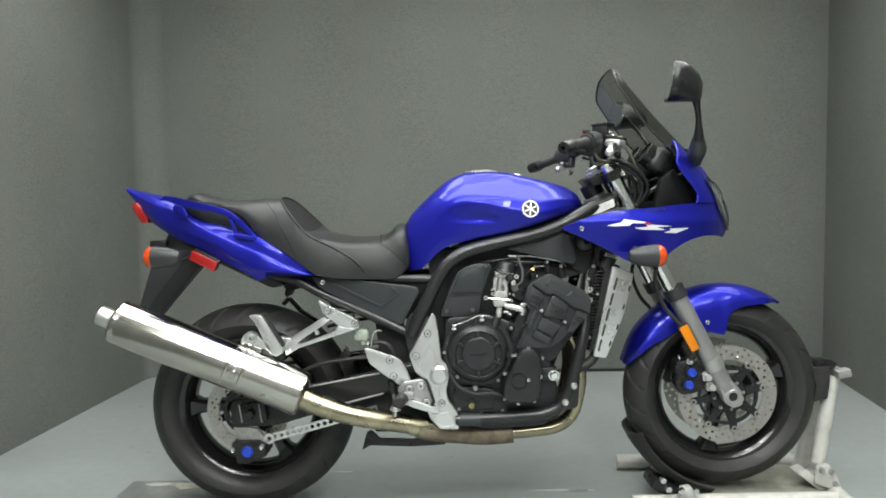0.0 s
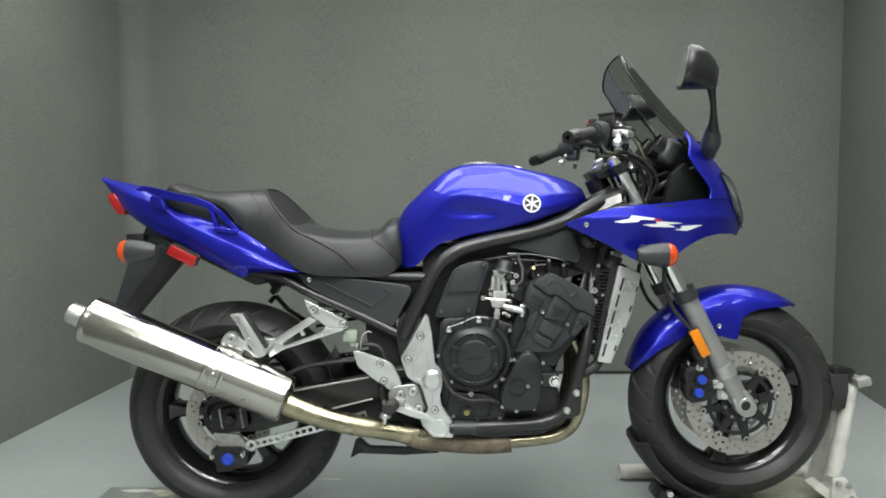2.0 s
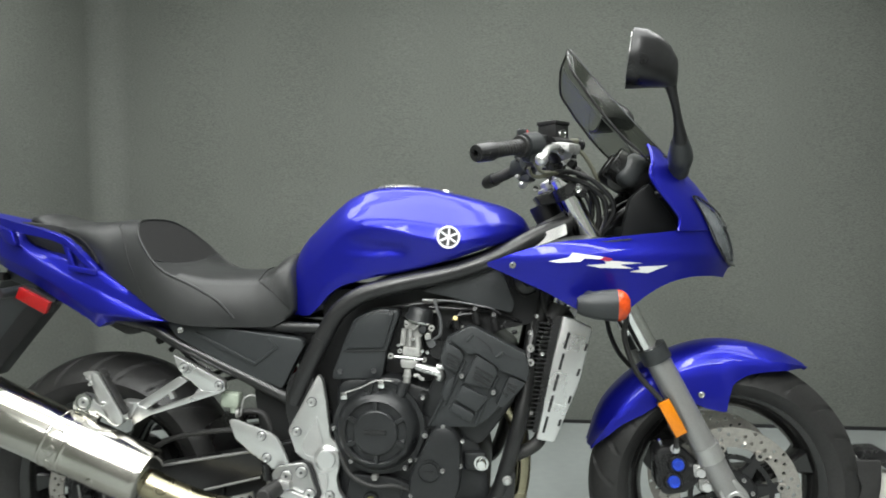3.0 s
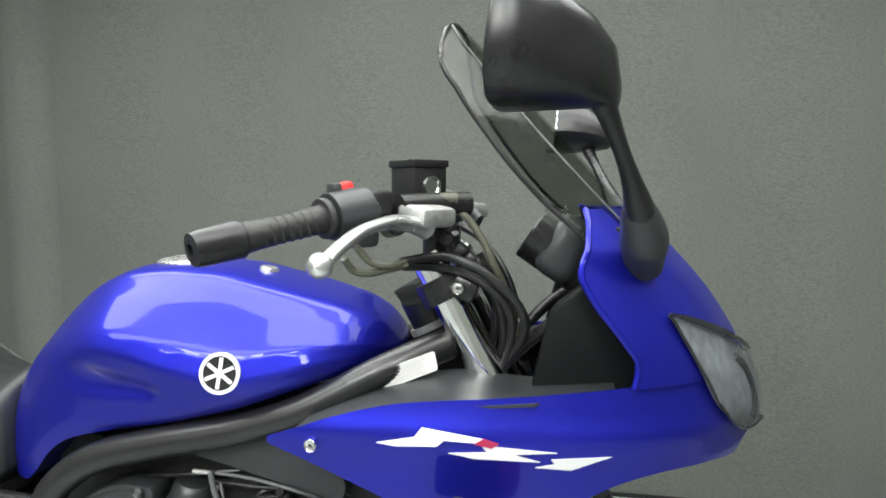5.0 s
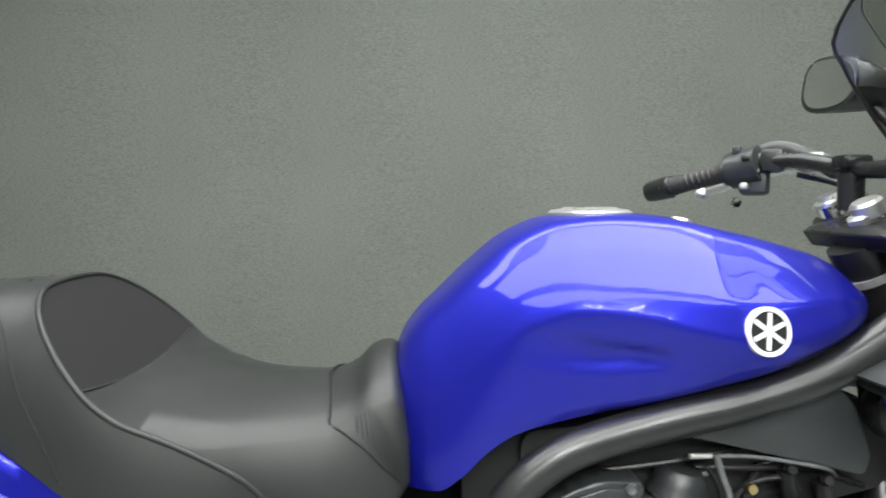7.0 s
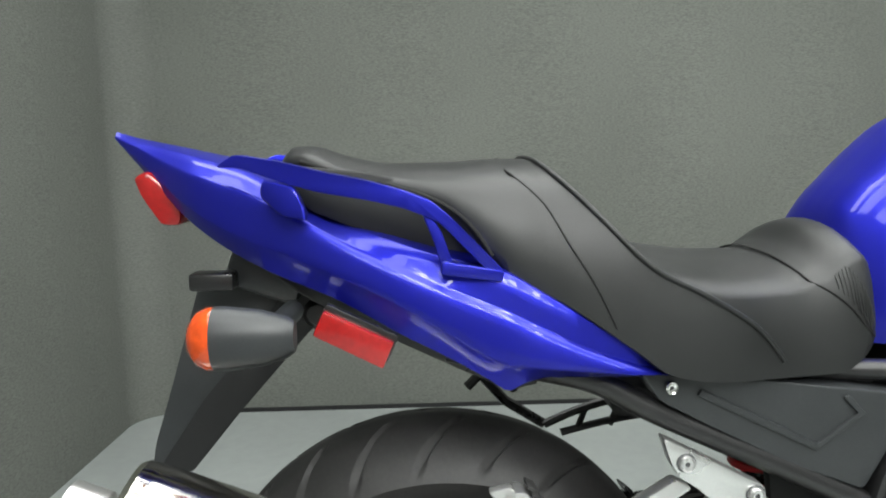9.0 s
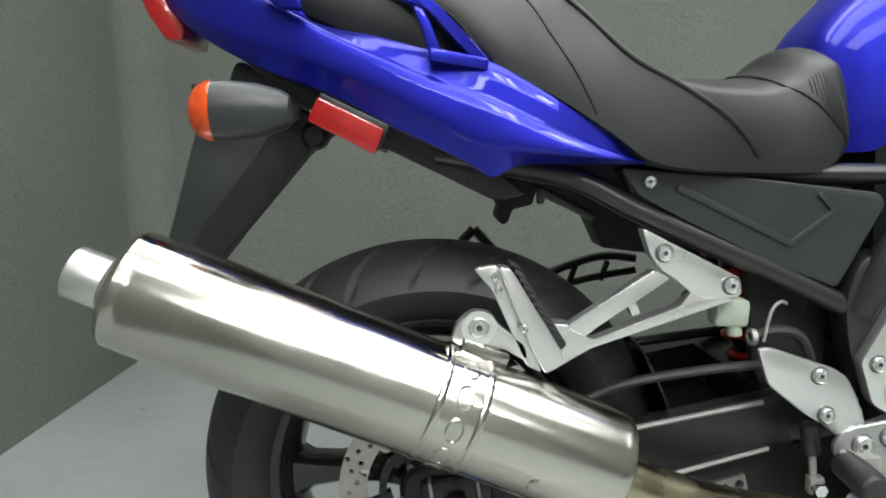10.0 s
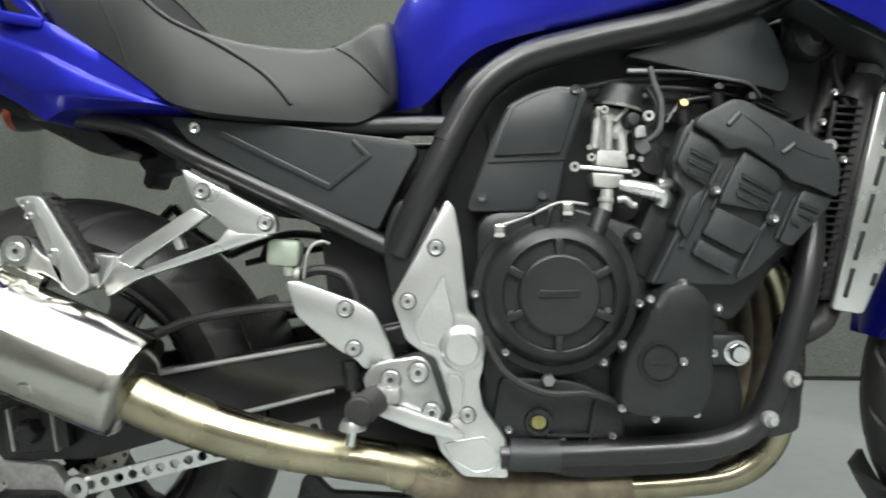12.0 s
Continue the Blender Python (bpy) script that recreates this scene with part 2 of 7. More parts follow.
def slab(outline, y0, y1, r=0.004, bevel=0.002, bm=None, shift=None):
    """A plate with a rounded outline in x and z, between two depths in y."""
    own = bmesh.new()
    pts = rounded(outline, r) if r else [Vector(p) for p in outline]
    f = own.faces.new([own.verts.new((p.x, y0, p.y)) for p in pts])
    ext = bmesh.ops.extrude_face_region(own, geom=[f])
    for v in ext["geom"]:
        if isinstance(v, bmesh.types.BMVert):
            v.co.y = y1
    if bevel:
        es = [e for e in own.edges if abs(e.verts[0].co.y - e.verts[1].co.y) < 1e-6]
        bmesh.ops.bevel(own, geom=es, offset=bevel, segments=2, affect="EDGES", profile=0.5, clamp_overlap=True)
    if shift:
        for v in own.verts:
            v.co.y += shift(v.co.x, v.co.z)
    return add(own, bm)


def sheet(rows, thick=0.003, bm=None):
    """A curved sheet through a grid of points, with thickness."""
    own = bmesh.new()
    rings(own, rows, False, False)
    bmesh.ops.recalc_face_normals(own, faces=own.faces[:])
    bmesh.ops.solidify(own, geom=own.faces[:], thickness=thick)
    return add(own, bm)


def bolt_mesh(r, h, mat, hexed=True, shade_rim=0.0):
    """A dished socket bolt; dark socket, and an optional dark ring, stand for recess shade."""
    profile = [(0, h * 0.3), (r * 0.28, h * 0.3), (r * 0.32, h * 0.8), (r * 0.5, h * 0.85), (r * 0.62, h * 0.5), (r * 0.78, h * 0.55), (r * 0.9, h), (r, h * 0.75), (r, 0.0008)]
    bm = lathe(profile + ([(r + shade_rim, 0.0008), (r + shade_rim, 0)] if shade_rim else [(r, 0)]), axis=(0, -1, 0), seg=18 if shade_rim else 12 if hexed else 16)
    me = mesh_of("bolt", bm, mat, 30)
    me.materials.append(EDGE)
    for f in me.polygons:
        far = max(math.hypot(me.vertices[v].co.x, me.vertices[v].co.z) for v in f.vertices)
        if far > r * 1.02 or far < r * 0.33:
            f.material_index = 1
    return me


BOLT = bolt_mesh(0.0075, 0.006, CHROME)
BOLT_SMALL = bolt_mesh(0.0046, 0.006, ALLOY)
BOLT_BIG = bolt_mesh(0.0115, 0.008, ALLOY, shade_rim=0.0018)
BOLT_DARK = bolt_mesh(0.006, 0.004, EDGE)
BOLT_PLATE = bolt_mesh(0.0088, 0.006, ALLOY, shade_rim=0.002)


def bolt(parent, x, y, z, data=None, name="bolt"):
    ob = new(name, data or BOLT)
    ob.location = (x, y, z)
    ob.parent = parent
    return ob


# ---- the room ----
LEFT, RIGHT, BACK, FRONT, TOP = -1.09, 2.62, 1.75, -4.2, 2.75


def structure(name, bm, mat, label):
    return tagged(part(name, bm, mat, None, "", 30), label, "", "", "structure")


structure("floor", box((RIGHT - LEFT + 0.4, BACK - FRONT + 0.4, 0.1), ((LEFT + RIGHT) / 2, (BACK + FRONT) / 2, -0.05)), FLOOR, "light grey painted concrete floor")


def upright(plan, height):
    """A wall standing on a plan of (x, y) corners."""
    own = bmesh.new()
    rings(own, [[(x, y, 0) for x, y in plan], [(x, y, height) for x, y in plan]])
    return own


NE = (2.67, 1.58)
COVE = [(-0.905 - 0.135 * math.sin(radians(a)), 1.6542 - 0.13 * (1 - math.cos(radians(a)))) for a in range(90, 0, -6)]
structure("wall_north", upright([(LEFT - 0.2, 1.663), NE, (2.9, 1.578), (2.9, 1.76), (LEFT - 0.2, 1.8)], TOP), CARPET, "back wall covered with grey carpet")
# Black strip that paints the shadow line where wall meets floor.
structure("foot_shade_strip", upright([(-0.985, 1.653), (NE[0] - 0.006, 1.577), (NE[0] - 0.006, 1.583), (-0.985, 1.659)], 0.016), DARK, "thin black strip for the shadow line at the foot of the back wall")
structure("wall_west", upright([(-0.905, 1.6542), (-0.905, 1.66), (LEFT - 0.2, 1.66), (LEFT - 0.2, FRONT), (LEFT - 0.02, FRONT), (LEFT - 0.02, 0.1), (LEFT, 0.43)] + COVE, TOP), CARPET, "side wall covered with grey carpet")
structure("wall_east", upright([NE, (2.528, 0.83), (2.5, 0.6), (2.5, FRONT), (2.62, FRONT), (2.9, 1.57)], TOP), CARPET, "side wall covered with grey carpet")
# Unseen wall that closes the room; its grey is set for reflections.
structure("wall_south", box((RIGHT - LEFT + 0.24, 0.12, TOP), ((LEFT + RIGHT) / 2, FRONT - 0.06, TOP / 2)), SHOP, "unseen plain grey wall closing the room behind the camera")
structure("ceiling", box((RIGHT - LEFT + 0.4, BACK - FRONT + 0.4, 0.1), ((LEFT + RIGHT) / 2, (BACK + FRONT) / 2, TOP + 0.05)), WHITE, "white ceiling")


def ceiling_light(x, y, length, width, watts):
    """A hanging strip lamp; a second, added light brightens the ceiling."""
    top = thing("ceiling_light", "hanging white strip lamp out of view", "lamp", "ceiling fittings", (x, y, TOP))
    part("housing", box((length + 0.02, width - 0.004, 0.06), (0, 0, -0.33), 0.008), WHITE, top)
    for s in (-1, 1):
        part("hanger", tube([(s * length * 0.35, 0, 0), (s * length * 0.35, 0, -0.3)], 0.004, 8), WHITE, top)
    part("diffuser", box((length, width - 0.002, 0.006), (0, 0, -0.364)), GLOW, top)
    for down, power in ((True, watts), (False, watts * UP_SHARE)):
        lamp = bpy.data.lights.new("strip_light", "AREA")
        lamp.shape, lamp.size, lamp.size_y, lamp.energy, lamp.color = "RECTANGLE", length, width, power, (0.98, 1.0, 0.98)
        ob = new("strip_light", lamp)
        ob.location, ob.parent = (0, 0, -0.37 if down else -0.28), top
        if not down:
            ob.rotation_euler = (math.pi, 0, 0)
    return top


UP_SHARE = 0.6
LONG = 3.3
ceiling_light(0.8, 0.6, LONG, 0.28, PANEL * 0.07 * LONG)
ceiling_light(0.8, 0.02, LONG, 0.5, PANEL * 0.1 * LONG)
ceiling_light(0.8, -0.92, LONG, 0.62, PANEL * 0.125 * LONG)
for x in (0.1, 0.48, 1.3):
    ceiling_light(x, -2.15, 0.2, 0.9, STRIP / 3)
# Unseen fill lamp, added to brighten the sides that face the camera.
ceiling_light(0.75, -3.1, 3.2, 0.3, STRIP_FRONT)

# ---- the motorcycle ----
bike = thing("motorcycle", "blue sport touring motorcycle with black engine standing in a wheel chock", "motorcycle")
FA, RA = Vector((1.451, 0, 0.34)), Vector((0.009, 0, 0.315))


def wheel(name, axle, radius, width, rim_r, spoke_at, disc_r, disc_y, tread):
    hub = part(name, lathe([(0.0, -0.075), (0.03, -0.075), (0.034, -0.05), (0.05, -0.045), (0.05, 0.045), (0.034, 0.05), (0.03, 0.075), (0, 0.075)], axle, seg=28), RIM, bike,
               "black three-spoke cast wheel")
    w = width / 2
    own = bmesh.new()
    section = curve_of((0, radius), (0.3, radius - 0.004), (0.6, radius - 0.017), (0.86, radius - 0.037), (1.0, radius - 0.055))
    prof = [(section(abs(k) / 14), w * k / 14) for k in range(-14, 15)]
    prof = [(rim_r, -w * 0.7), (rim_r + 0.006, -w * 0.8), (rim_r + 0.022, -w * 0.96)] + prof + [(rim_r + 0.022, w * 0.96), (rim_r + 0.006, w * 0.8), (rim_r, w * 0.7)]
    seg = tread * 18
    loops = []
    for r, y in prof:
        u = abs(y) / w
        twist = 0.9 * u * 2 * math.pi / tread
        ring = []
        for k in range(seg):
            a = 2 * math.pi * k / seg + twist
            cut = 0.005 if 0.2 < u < 0.86 and (k + (9 if y > 0 else 0)) % 18 < 2 and r > rim_r + 0.03 else 0
            ring.append((axle.x + (r - cut) * math.cos(a), y, axle.z + (r - cut) * math.sin(a)))
        loops.append(ring)
    rings(own, loops, True, False)
    part("tyre", own, RUBBER, hub, "black road tyre with worn diagonal tread")
    b = w * 0.72
    barrel = [(rim_r + 0.012, -b), (rim_r + 0.014, -b + 0.006), (rim_r - 0.006, -b + 0.016), (rim_r - 0.02, -b * 0.45), (rim_r - 0.028, 0), (rim_r - 0.02, b * 0.45), (rim_r - 0.006, b - 0.016), (rim_r + 0.014, b - 0.006),
              (rim_r + 0.012, b), (rim_r - 0.008, b - 0.004), (rim_r - 0.017, b - 0.014), (rim_r - 0.03, b * 0.45), (rim_r - 0.036, 0), (rim_r - 0.03, -b * 0.45), (rim_r - 0.017, -b + 0.014), (rim_r - 0.008, -b + 0.004)]
    part("rim", lathe(barrel, axle, seg=96, closed=True), RIM, hub)
    for k in range(3):
        a = radians(spoke_at + 120 * k)
        d = Vector((math.cos(a), 0, math.sin(a)))
        s = Vector((-math.sin(a), 0, math.cos(a)))
        loops = []
        for r, half, deep in ((0.03, 0.03, 0.042), (0.08, 0.02, 0.03), (0.13, 0.017, 0.026), (rim_r - 0.05, 0.021, 0.026), (rim_r - 0.025, 0.036, 0.034)):
            c = axle + d * r
            loops.append([c + s * (half * x) + Vector((0, deep * y, 0)) for x, y in ((1, 0.6), (0.6, 1), (-0.6, 1), (-1, 0.6), (-1, -0.6), (-0.6, -1), (0.6, -1), (1, -0.6))])
        part("spoke", rings(bmesh.new(), loops), RIM, hub)
    for dy in disc_y:
        disc(hub, Vector((axle.x, dy, axle.z)), disc_r)
    return hub


def disc(parent, at, r, inner=0.71):
    """A brake disc with rows of drilled holes."""
    own = bmesh.new()
    seg, n = 96, 4
    rad = [r * (inner + (1 - inner) * i / n) for i in range(n + 1)]

    def spot(q, k):
        a = 2 * math.pi * k / seg
        return (at.x + q * math.cos(a), at.y, at.z + q * math.sin(a))
    grid = [[own.verts.new(spot(q, k)) for k in range(seg)] for q in rad]
    for j in range(n):
        for k in range(seg):
            cell = (grid[j][k], grid[j][(k + 1) % seg], grid[j + 1][(k + 1) % seg], grid[j + 1][k])
            if (k + 2 * j) % 4 or not 0 < j + (k // 4) % 2 < n:
                own.faces.new(cell)
                continue
            qm, dq = (rad[j] + rad[j + 1]) / 2, (rad[j + 1] - rad[j]) * 0.4
            da = dq / qm * seg / (2 * math.pi)
            ring = [own.verts.new(spot(qm + dq * math.sin(b), k + 0.5 + da * math.cos(b))) for b in (math.pi / 4 * (m + 0.5) for m in range(8))]
            c0, c1, c2, c3 = cell
            for f in ((c2, c3, ring[2], ring[1]), (c3, c0, ring[4], ring[3]), (c0, c1, ring[6], ring[5]), (c1, c2, ring[0], ring[7]), (c2, ring[1], ring[0]), (c3, ring[3], ring[2]), (c0, ring[5], ring[4]), (c1, ring[7], ring[6])):
                own.faces.new(f)
    bmesh.ops.recalc_face_normals(own, faces=own.faces[:])
    bmesh.ops.solidify(own, geom=own.faces[:], thickness=0.005)
    return part("brake_disc", own, DISC, parent, "drilled steel brake disc")


wheel("front_wheel", FA, 0.2965, 0.122, 0.214, 19, 0.149, (-0.068, 0.068), 22)
wheel("rear_wheel", RA, 0.313, 0.168, 0.216, 182, 0.123, (-0.082,), 22)


def carrier(at, r, n):
    """A black disc carrier: a hub with arms that hold the disc by bobbins."""
    own = lathe([(0.026, -0.006), (0.042, -0.008), (0.52 * r, -0.006), (0.55 * r, 0.002), (0.026, 0.004)], at, seg=36, closed=True)
    lathe([(r - 0.022, -0.004), (r - 0.012, -0.004), (r - 0.012, 0.002), (r - 0.022, 0.002)], at, seg=48, bm=own, closed=True)
    c = part("disc_carrier", own, BLACK, bike, "black disc carrier")
    for k in range(n):
        a = 2 * math.pi * (k + 0.25) / n
        d, q = Vector((math.cos(a), 0, math.sin(a))), Vector((-math.sin(a), 0, math.cos(a)))
        loops = []
        for rr, half in ((0.055, 0.017), (0.08, 0.011), (r - 0.012, 0.012), (r + 0.006, 0.011)):
            m = at + d * rr
            loops.append([m + q * half + Vector((0, 0.002, 0)), m - q * half + Vector((0, 0.002, 0)), m - q * half * 0.8 - Vector((0, 0.005, 0)), m + q * half * 0.8 - Vector((0, 0.005, 0))])
        part("carrier_arm", rings(bmesh.new(), loops), BLACK, c)
        p = at + d * (r + 0.003)
        part("bobbin", lathe([(0.0045, -0.006), (0.009, -0.006), (0.0105, -0.003), (0.0105, 0.003), (0.0045, 0.003)], p, seg=20, closed=True), DISC, c)
        bolt(c, at.x + 0.044 * math.cos(a), at.y - 0.006, at.z + 0.044 * math.sin(a), BOLT_SMALL)
    return c


carrier(Vector((FA.x, -0.07, FA.z)), 0.103, 8)
carrier(Vector((RA.x, -0.084, RA.z)), 0.084, 6)

# fuel tank: cross-sections along the bike
tank_top = curve_of((0.478, 0.745), (0.482, 0.82), (0.492, 0.87), (0.51, 0.9), (0.54, 0.93), (0.58, 0.967), (0.62, 0.998), (0.675, 1.018), (0.73, 1.0215), (0.785, 1.018), (0.85, 1.004), (0.92, 0.986), (0.98, 0.965), (1.01, 0.943), (1.026, 0.915))
tank_low = curve_of((0.478, 0.733), (0.53, 0.735), (0.555, 0.753), (0.58, 0.78), (0.61, 0.801), (0.66, 0.816), (0.75, 0.833), (0.85, 0.858), (0.93, 0.884), (0.99, 0.9), (1.026, 0.909))
tank_wide = curve_of((0.478, 0.08), (0.5, 0.1), (0.522, 0.115), (0.55, 0.128), (0.62, 0.152), (0.7, 0.172), (0.78, 0.177), (0.86, 0.171), (0.92, 0.157), (0.965, 0.135), (0.99, 0.112), (1.01, 0.078), (1.02, 0.045), (1.026, 0.02))
crease = curve_of((0.478, 0.45), (0.56, 0.55), (0.64, 0.62), (0.72, 0.58), (0.8, 0.5), (0.86, 0.44), (0.92, 0.46), (1.026, 0.5))
belly = curve_of((0.478, 0.42), (0.56, 0.52), (0.64, 0.58), (0.72, 0.5), (0.78, 0.38), (0.84, 0.27), (0.9, 0.22), (0.96, 0.28), (1.026, 0.4))
tuck = curve_of((0.478, 0.02), (0.6, 0.09), (0.7, 0.14), (0.8, 0.12), (0.88, 0.05), (1.026, 0.02))


facet = curve_of((0.478, 0.0), (0.54, 0.1), (0.62, 0.55), (0.7, 0.95), (0.76, 1.0), (1.026, 1.0))


wedge = curve_of((0.478, 0.0), (0.6, 0.0), (0.65, 0.004), (0.7, 0.008), (0.745, 0.007), (0.768, 0.0), (1.026, 0.0))


def along(points, n):
    """n points at even steps along a line of points, without its first."""
    far = [0.0]
    for p, q in zip(points, points[1:]):
        far.append(far[-1] + math.hypot(q[0] - p[0], q[1] - p[1]))
    return [(float(np.interp(far[-1] * k / n, far, [p[0] for p in points])), float(np.interp(far[-1] * k / n, far, [p[1] for p in points]))) for k in range(1, n + 1)]


def tank_section(x):
    t, b, w = tank_top(x), tank_low(x), tank_wide(x)
    h = t - b
    zf = b + h * crease(x)
    zc = min(zf - 0.03 * h, b + h * belly(x))
    k = tuck(x)
    up = t - zf
    edgy = [(0, t), (0.2, t - 0.004 * h), (0.38, t - 0.022 * h), (0.47, t - 0.05 * h), (0.54, t - 0.1 * h), (0.68, t - 0.1 * h - 0.3 * (up - 0.1 * h)),
            (0.82, t - 0.1 * h - 0.64 * (up - 0.1 * h)), (0.915, t - 0.1 * h - 0.87 * (up - 0.1 * h)), (0.945, zf + 0.04 * up), (0.975, 0.5 * (zf + zc)), (1, zc), (1 - 0.35 * k, zc - 0.3 * (zc - b)), (1 - 0.8 * k, zc - 0.68 * (zc - b)),
            (0.985 - 0.95 * k, b + 0.006), (0.95 * (1 - 0.95 * k), b)]
    g = facet(x)
    half = []
    for i, (u, z) in enumerate(edgy):
        a = i / 14 * math.pi / 2
        round_u = math.sin(a) ** 0.62 if i < 14 else 0.97
        round_z = b + h * max(math.cos(a), 0.0) ** 0.75
        half.append((w * (round_u + (u - round_u) * g), round_z + (z - round_z) * g))
    half = half[:1] + along(half, 42)
    # the knee hollow runs out in a pressed wedge under the shoulder
    deep = wedge(x)
    mid, tall = 0.884 - 0.09 * (x - 0.7), 0.019 - 0.11 * max(x - 0.66, 0)
    return [(y - deep * max(0.0, 1 - ((z - mid) / max(tall, 0.004)) ** 2) ** 0.6 if y > 0.06 else y, z) for y, z in half]


def mirror_loft(xs, section, cap=True):
    own = bmesh.new()
    loops = []
    for x in xs:
        half = section(x)
        loops.append([(x, -y, z) for y, z in half] + [(x, y, z) for y, z in half[::-1] if y > 1e-9])
    return rings(own, loops, True, cap)


def spread(a, b, n):
    return [a + (b - a) * i / (n - 1) for i in range(n)]


tank = part("fuel_tank", mirror_loft(spread(0.478, 0.975, 80) + spread(0.98, 1.026, 20), tank_section), BLUE, bike, "glossy metallic blue fuel tank", 60)
cap = part("filler_cap", lathe([(0, 0.006), (0.03, 0.006), (0.036, 0.004), (0.045, 0.003), (0.05, 0.0), (0.05, -0.012), (0, -0.012)], (0.72, 0, 1.0205), (0, 0, 1), 36), ALLOY, tank, "polished metal filler cap")
part("vent_screw", lathe([(0, 0.004), (0.012, 0.004), (0.014, 0), (0.014, -0.006), (0, -0.006)], (0.832, 0, 1.0085), (0.2, 0, 1), 20), ALLOY, tank)

# seat: a hump cut by the slanting plane of the backrest, then the saddle
seat_mid = curve_of((-0.166, 0.955), (-0.155, 0.968), (-0.135, 0.969), (-0.095, 0.957), (-0.04, 0.947), (0.03, 0.947), (0.08, 0.951), (0.12, 0.952), (0.2, 0.848), (0.256, 0.842), (0.3, 0.835), (0.35, 0.83), (0.405, 0.83), (0.438, 0.842), (0.464, 0.866), (0.482, 0.87), (0.495, 0.856), (0.502, 0.82))
seat_rim = curve_of((-0.166, 0.95), (-0.155, 0.96), (-0.135, 0.961), (-0.095, 0.947), (-0.04, 0.936), (0.03, 0.93), (0.1, 0.925), (0.2, 0.861), (0.22, 0.845), (0.24, 0.832), (0.27, 0.818), (0.32, 0.807), (0.39, 0.804), (0.44, 0.816), (0.468, 0.834), (0.484, 0.838), (0.494, 0.822), (0.502, 0.775))
seat_low = curve_of((-0.166, 0.945), (-0.125, 0.936), (-0.07, 0.925), (-0.025, 0.912), (0.021, 0.886), (0.06, 0.85), (0.074, 0.839), (0.141, 0.801), (0.204, 0.758), (0.244, 0.73), (0.334, 0.716), (0.45, 0.712), (0.478, 0.724), (0.494, 0.738), (0.502, 0.748))
seat_wide = curve_of((-0.166, 0.05), (-0.14, 0.075), (-0.06, 0.1), (0.03, 0.135), (0.1, 0.158), (0.15, 0.173), (0.19, 0.181), (0.24, 0.184), (0.28, 0.18), (0.32, 0.172), (0.36, 0.16), (0.42, 0.146), (0.47, 0.136), (0.494, 0.126), (0.502, 0.118))
HUMP_TOP, ARCH_FRONT, ARCH_FOOT, PANEL_FALL = 0.95, 0.12, 0.2, 0.089
seat_crest = curve_of((-0.166, HUMP_TOP), (0.2, HUMP_TOP), (0.25, 0.915), (0.3, 0.876), (0.35, 0.852), (0.41, 0.844), (0.44, 0.857), (0.468, 0.88), (0.486, 0.884), (0.495, 0.868), (0.502, 0.83))


def panel_z(x):
    """Height of the plane of the backrest."""
    return HUMP_TOP - PANEL_FALL * (x - ARCH_FRONT) / (ARCH_FOOT - ARCH_FRONT)


shoulder = curve_of((-0.166, 0.3), (0.12, 0.32), (0.16, 0.28), (0.2, 0.23), (0.502, 0.23))


def hollow(x):
    """How deep the backrest is dished in the middle."""
    return 0.016 * (x - ARCH_FRONT) / (ARCH_FOOT - ARCH_FRONT)


def hump_half(x, z):
    """Half the breadth of the rounded seat at a height."""
    v = min(max((z - seat_low(x)) / (seat_crest(x) - seat_low(x)), 0.0), 1.0)
    return seat_wide(x) * (1 - v * v) ** shoulder(x)


def arch_half(x):
    """Half the breadth of the backrest where its plane cuts the hump."""
    return hump_half(x, panel_z(x))


def seat_section(x):
    m, r, b, w = seat_mid(x), seat_rim(x), seat_low(x), seat_wide(x)
    crest = seat_crest(x)
    if x >= ARCH_FOOT:
        edge = r
        a = hump_half(x, edge)
        top = [(a * j / 4, m + (r - m) * (j / 4) ** 2) for j in range(5)]
    elif x > ARCH_FRONT:
        edge = panel_z(x)
        a = hump_half(x, edge)
        top = [(a * j / 4, edge - hollow(x) * (1 - (j / 4) ** 2)) for j in range(5)]
    else:
        edge = b + (crest - b) * 0.985
        a = hump_half(x, edge)
        top = [(a * j / 4, crest + (edge - crest) * (j / 4) ** 2) for j in range(5)]
    start = math.acos(min((edge - b) / (crest - b), 1.0))
    hump = top + [(w * math.sin(q) ** (2 * shoulder(x)), b + (crest - b) * math.cos(q)) for q in spread(start, math.pi / 2, 14)[1:]] + [(0.93 * w, b - 0.003)]
    k = min(max((0.105 - x) / 0.09, 0), 1)
    if k <= 0:
        return hump
    k = k * k * (3 - 2 * k)
    back = [(0, m)] + along([(0, m), (0.25 * w, m + 0.05 * (r - m)), (0.45 * w, m + 0.2 * (r - m)), (0.6 * w, m + 0.42 * (r - m)), (0.72 * w, m + 0.7 * (r - m)), (0.8 * w, r), (0.85 * w, r - 0.05 * (r - b)), (0.9 * w, r - 0.14 * (r - b)),
                             (0.94 * w, r - 0.26 * (r - b)), (0.97 * w, r - 0.42 * (r - b)), (0.985 * w, r - 0.74 * (r - b)), (0.96 * w, b + 0.004), (0.92 * w, b)], len(hump) - 1)
    return [(p[0] + (q[0] - p[0]) * k, p[1] + (q[1] - p[1]) * k) for p, q in zip(hump, back)]


def outside(section, x, z):
    """How far out the skin of a cross-section lies at a height."""
    half = section(x)[::-1]
    for (ya, za), (yb, zb) in zip(half, half[1:]):
        if za <= z <= zb:
            return ya + (yb - ya) * (z - za) / max(zb - za, 1e-9)
    return max(y for y, _ in half) * 0.7


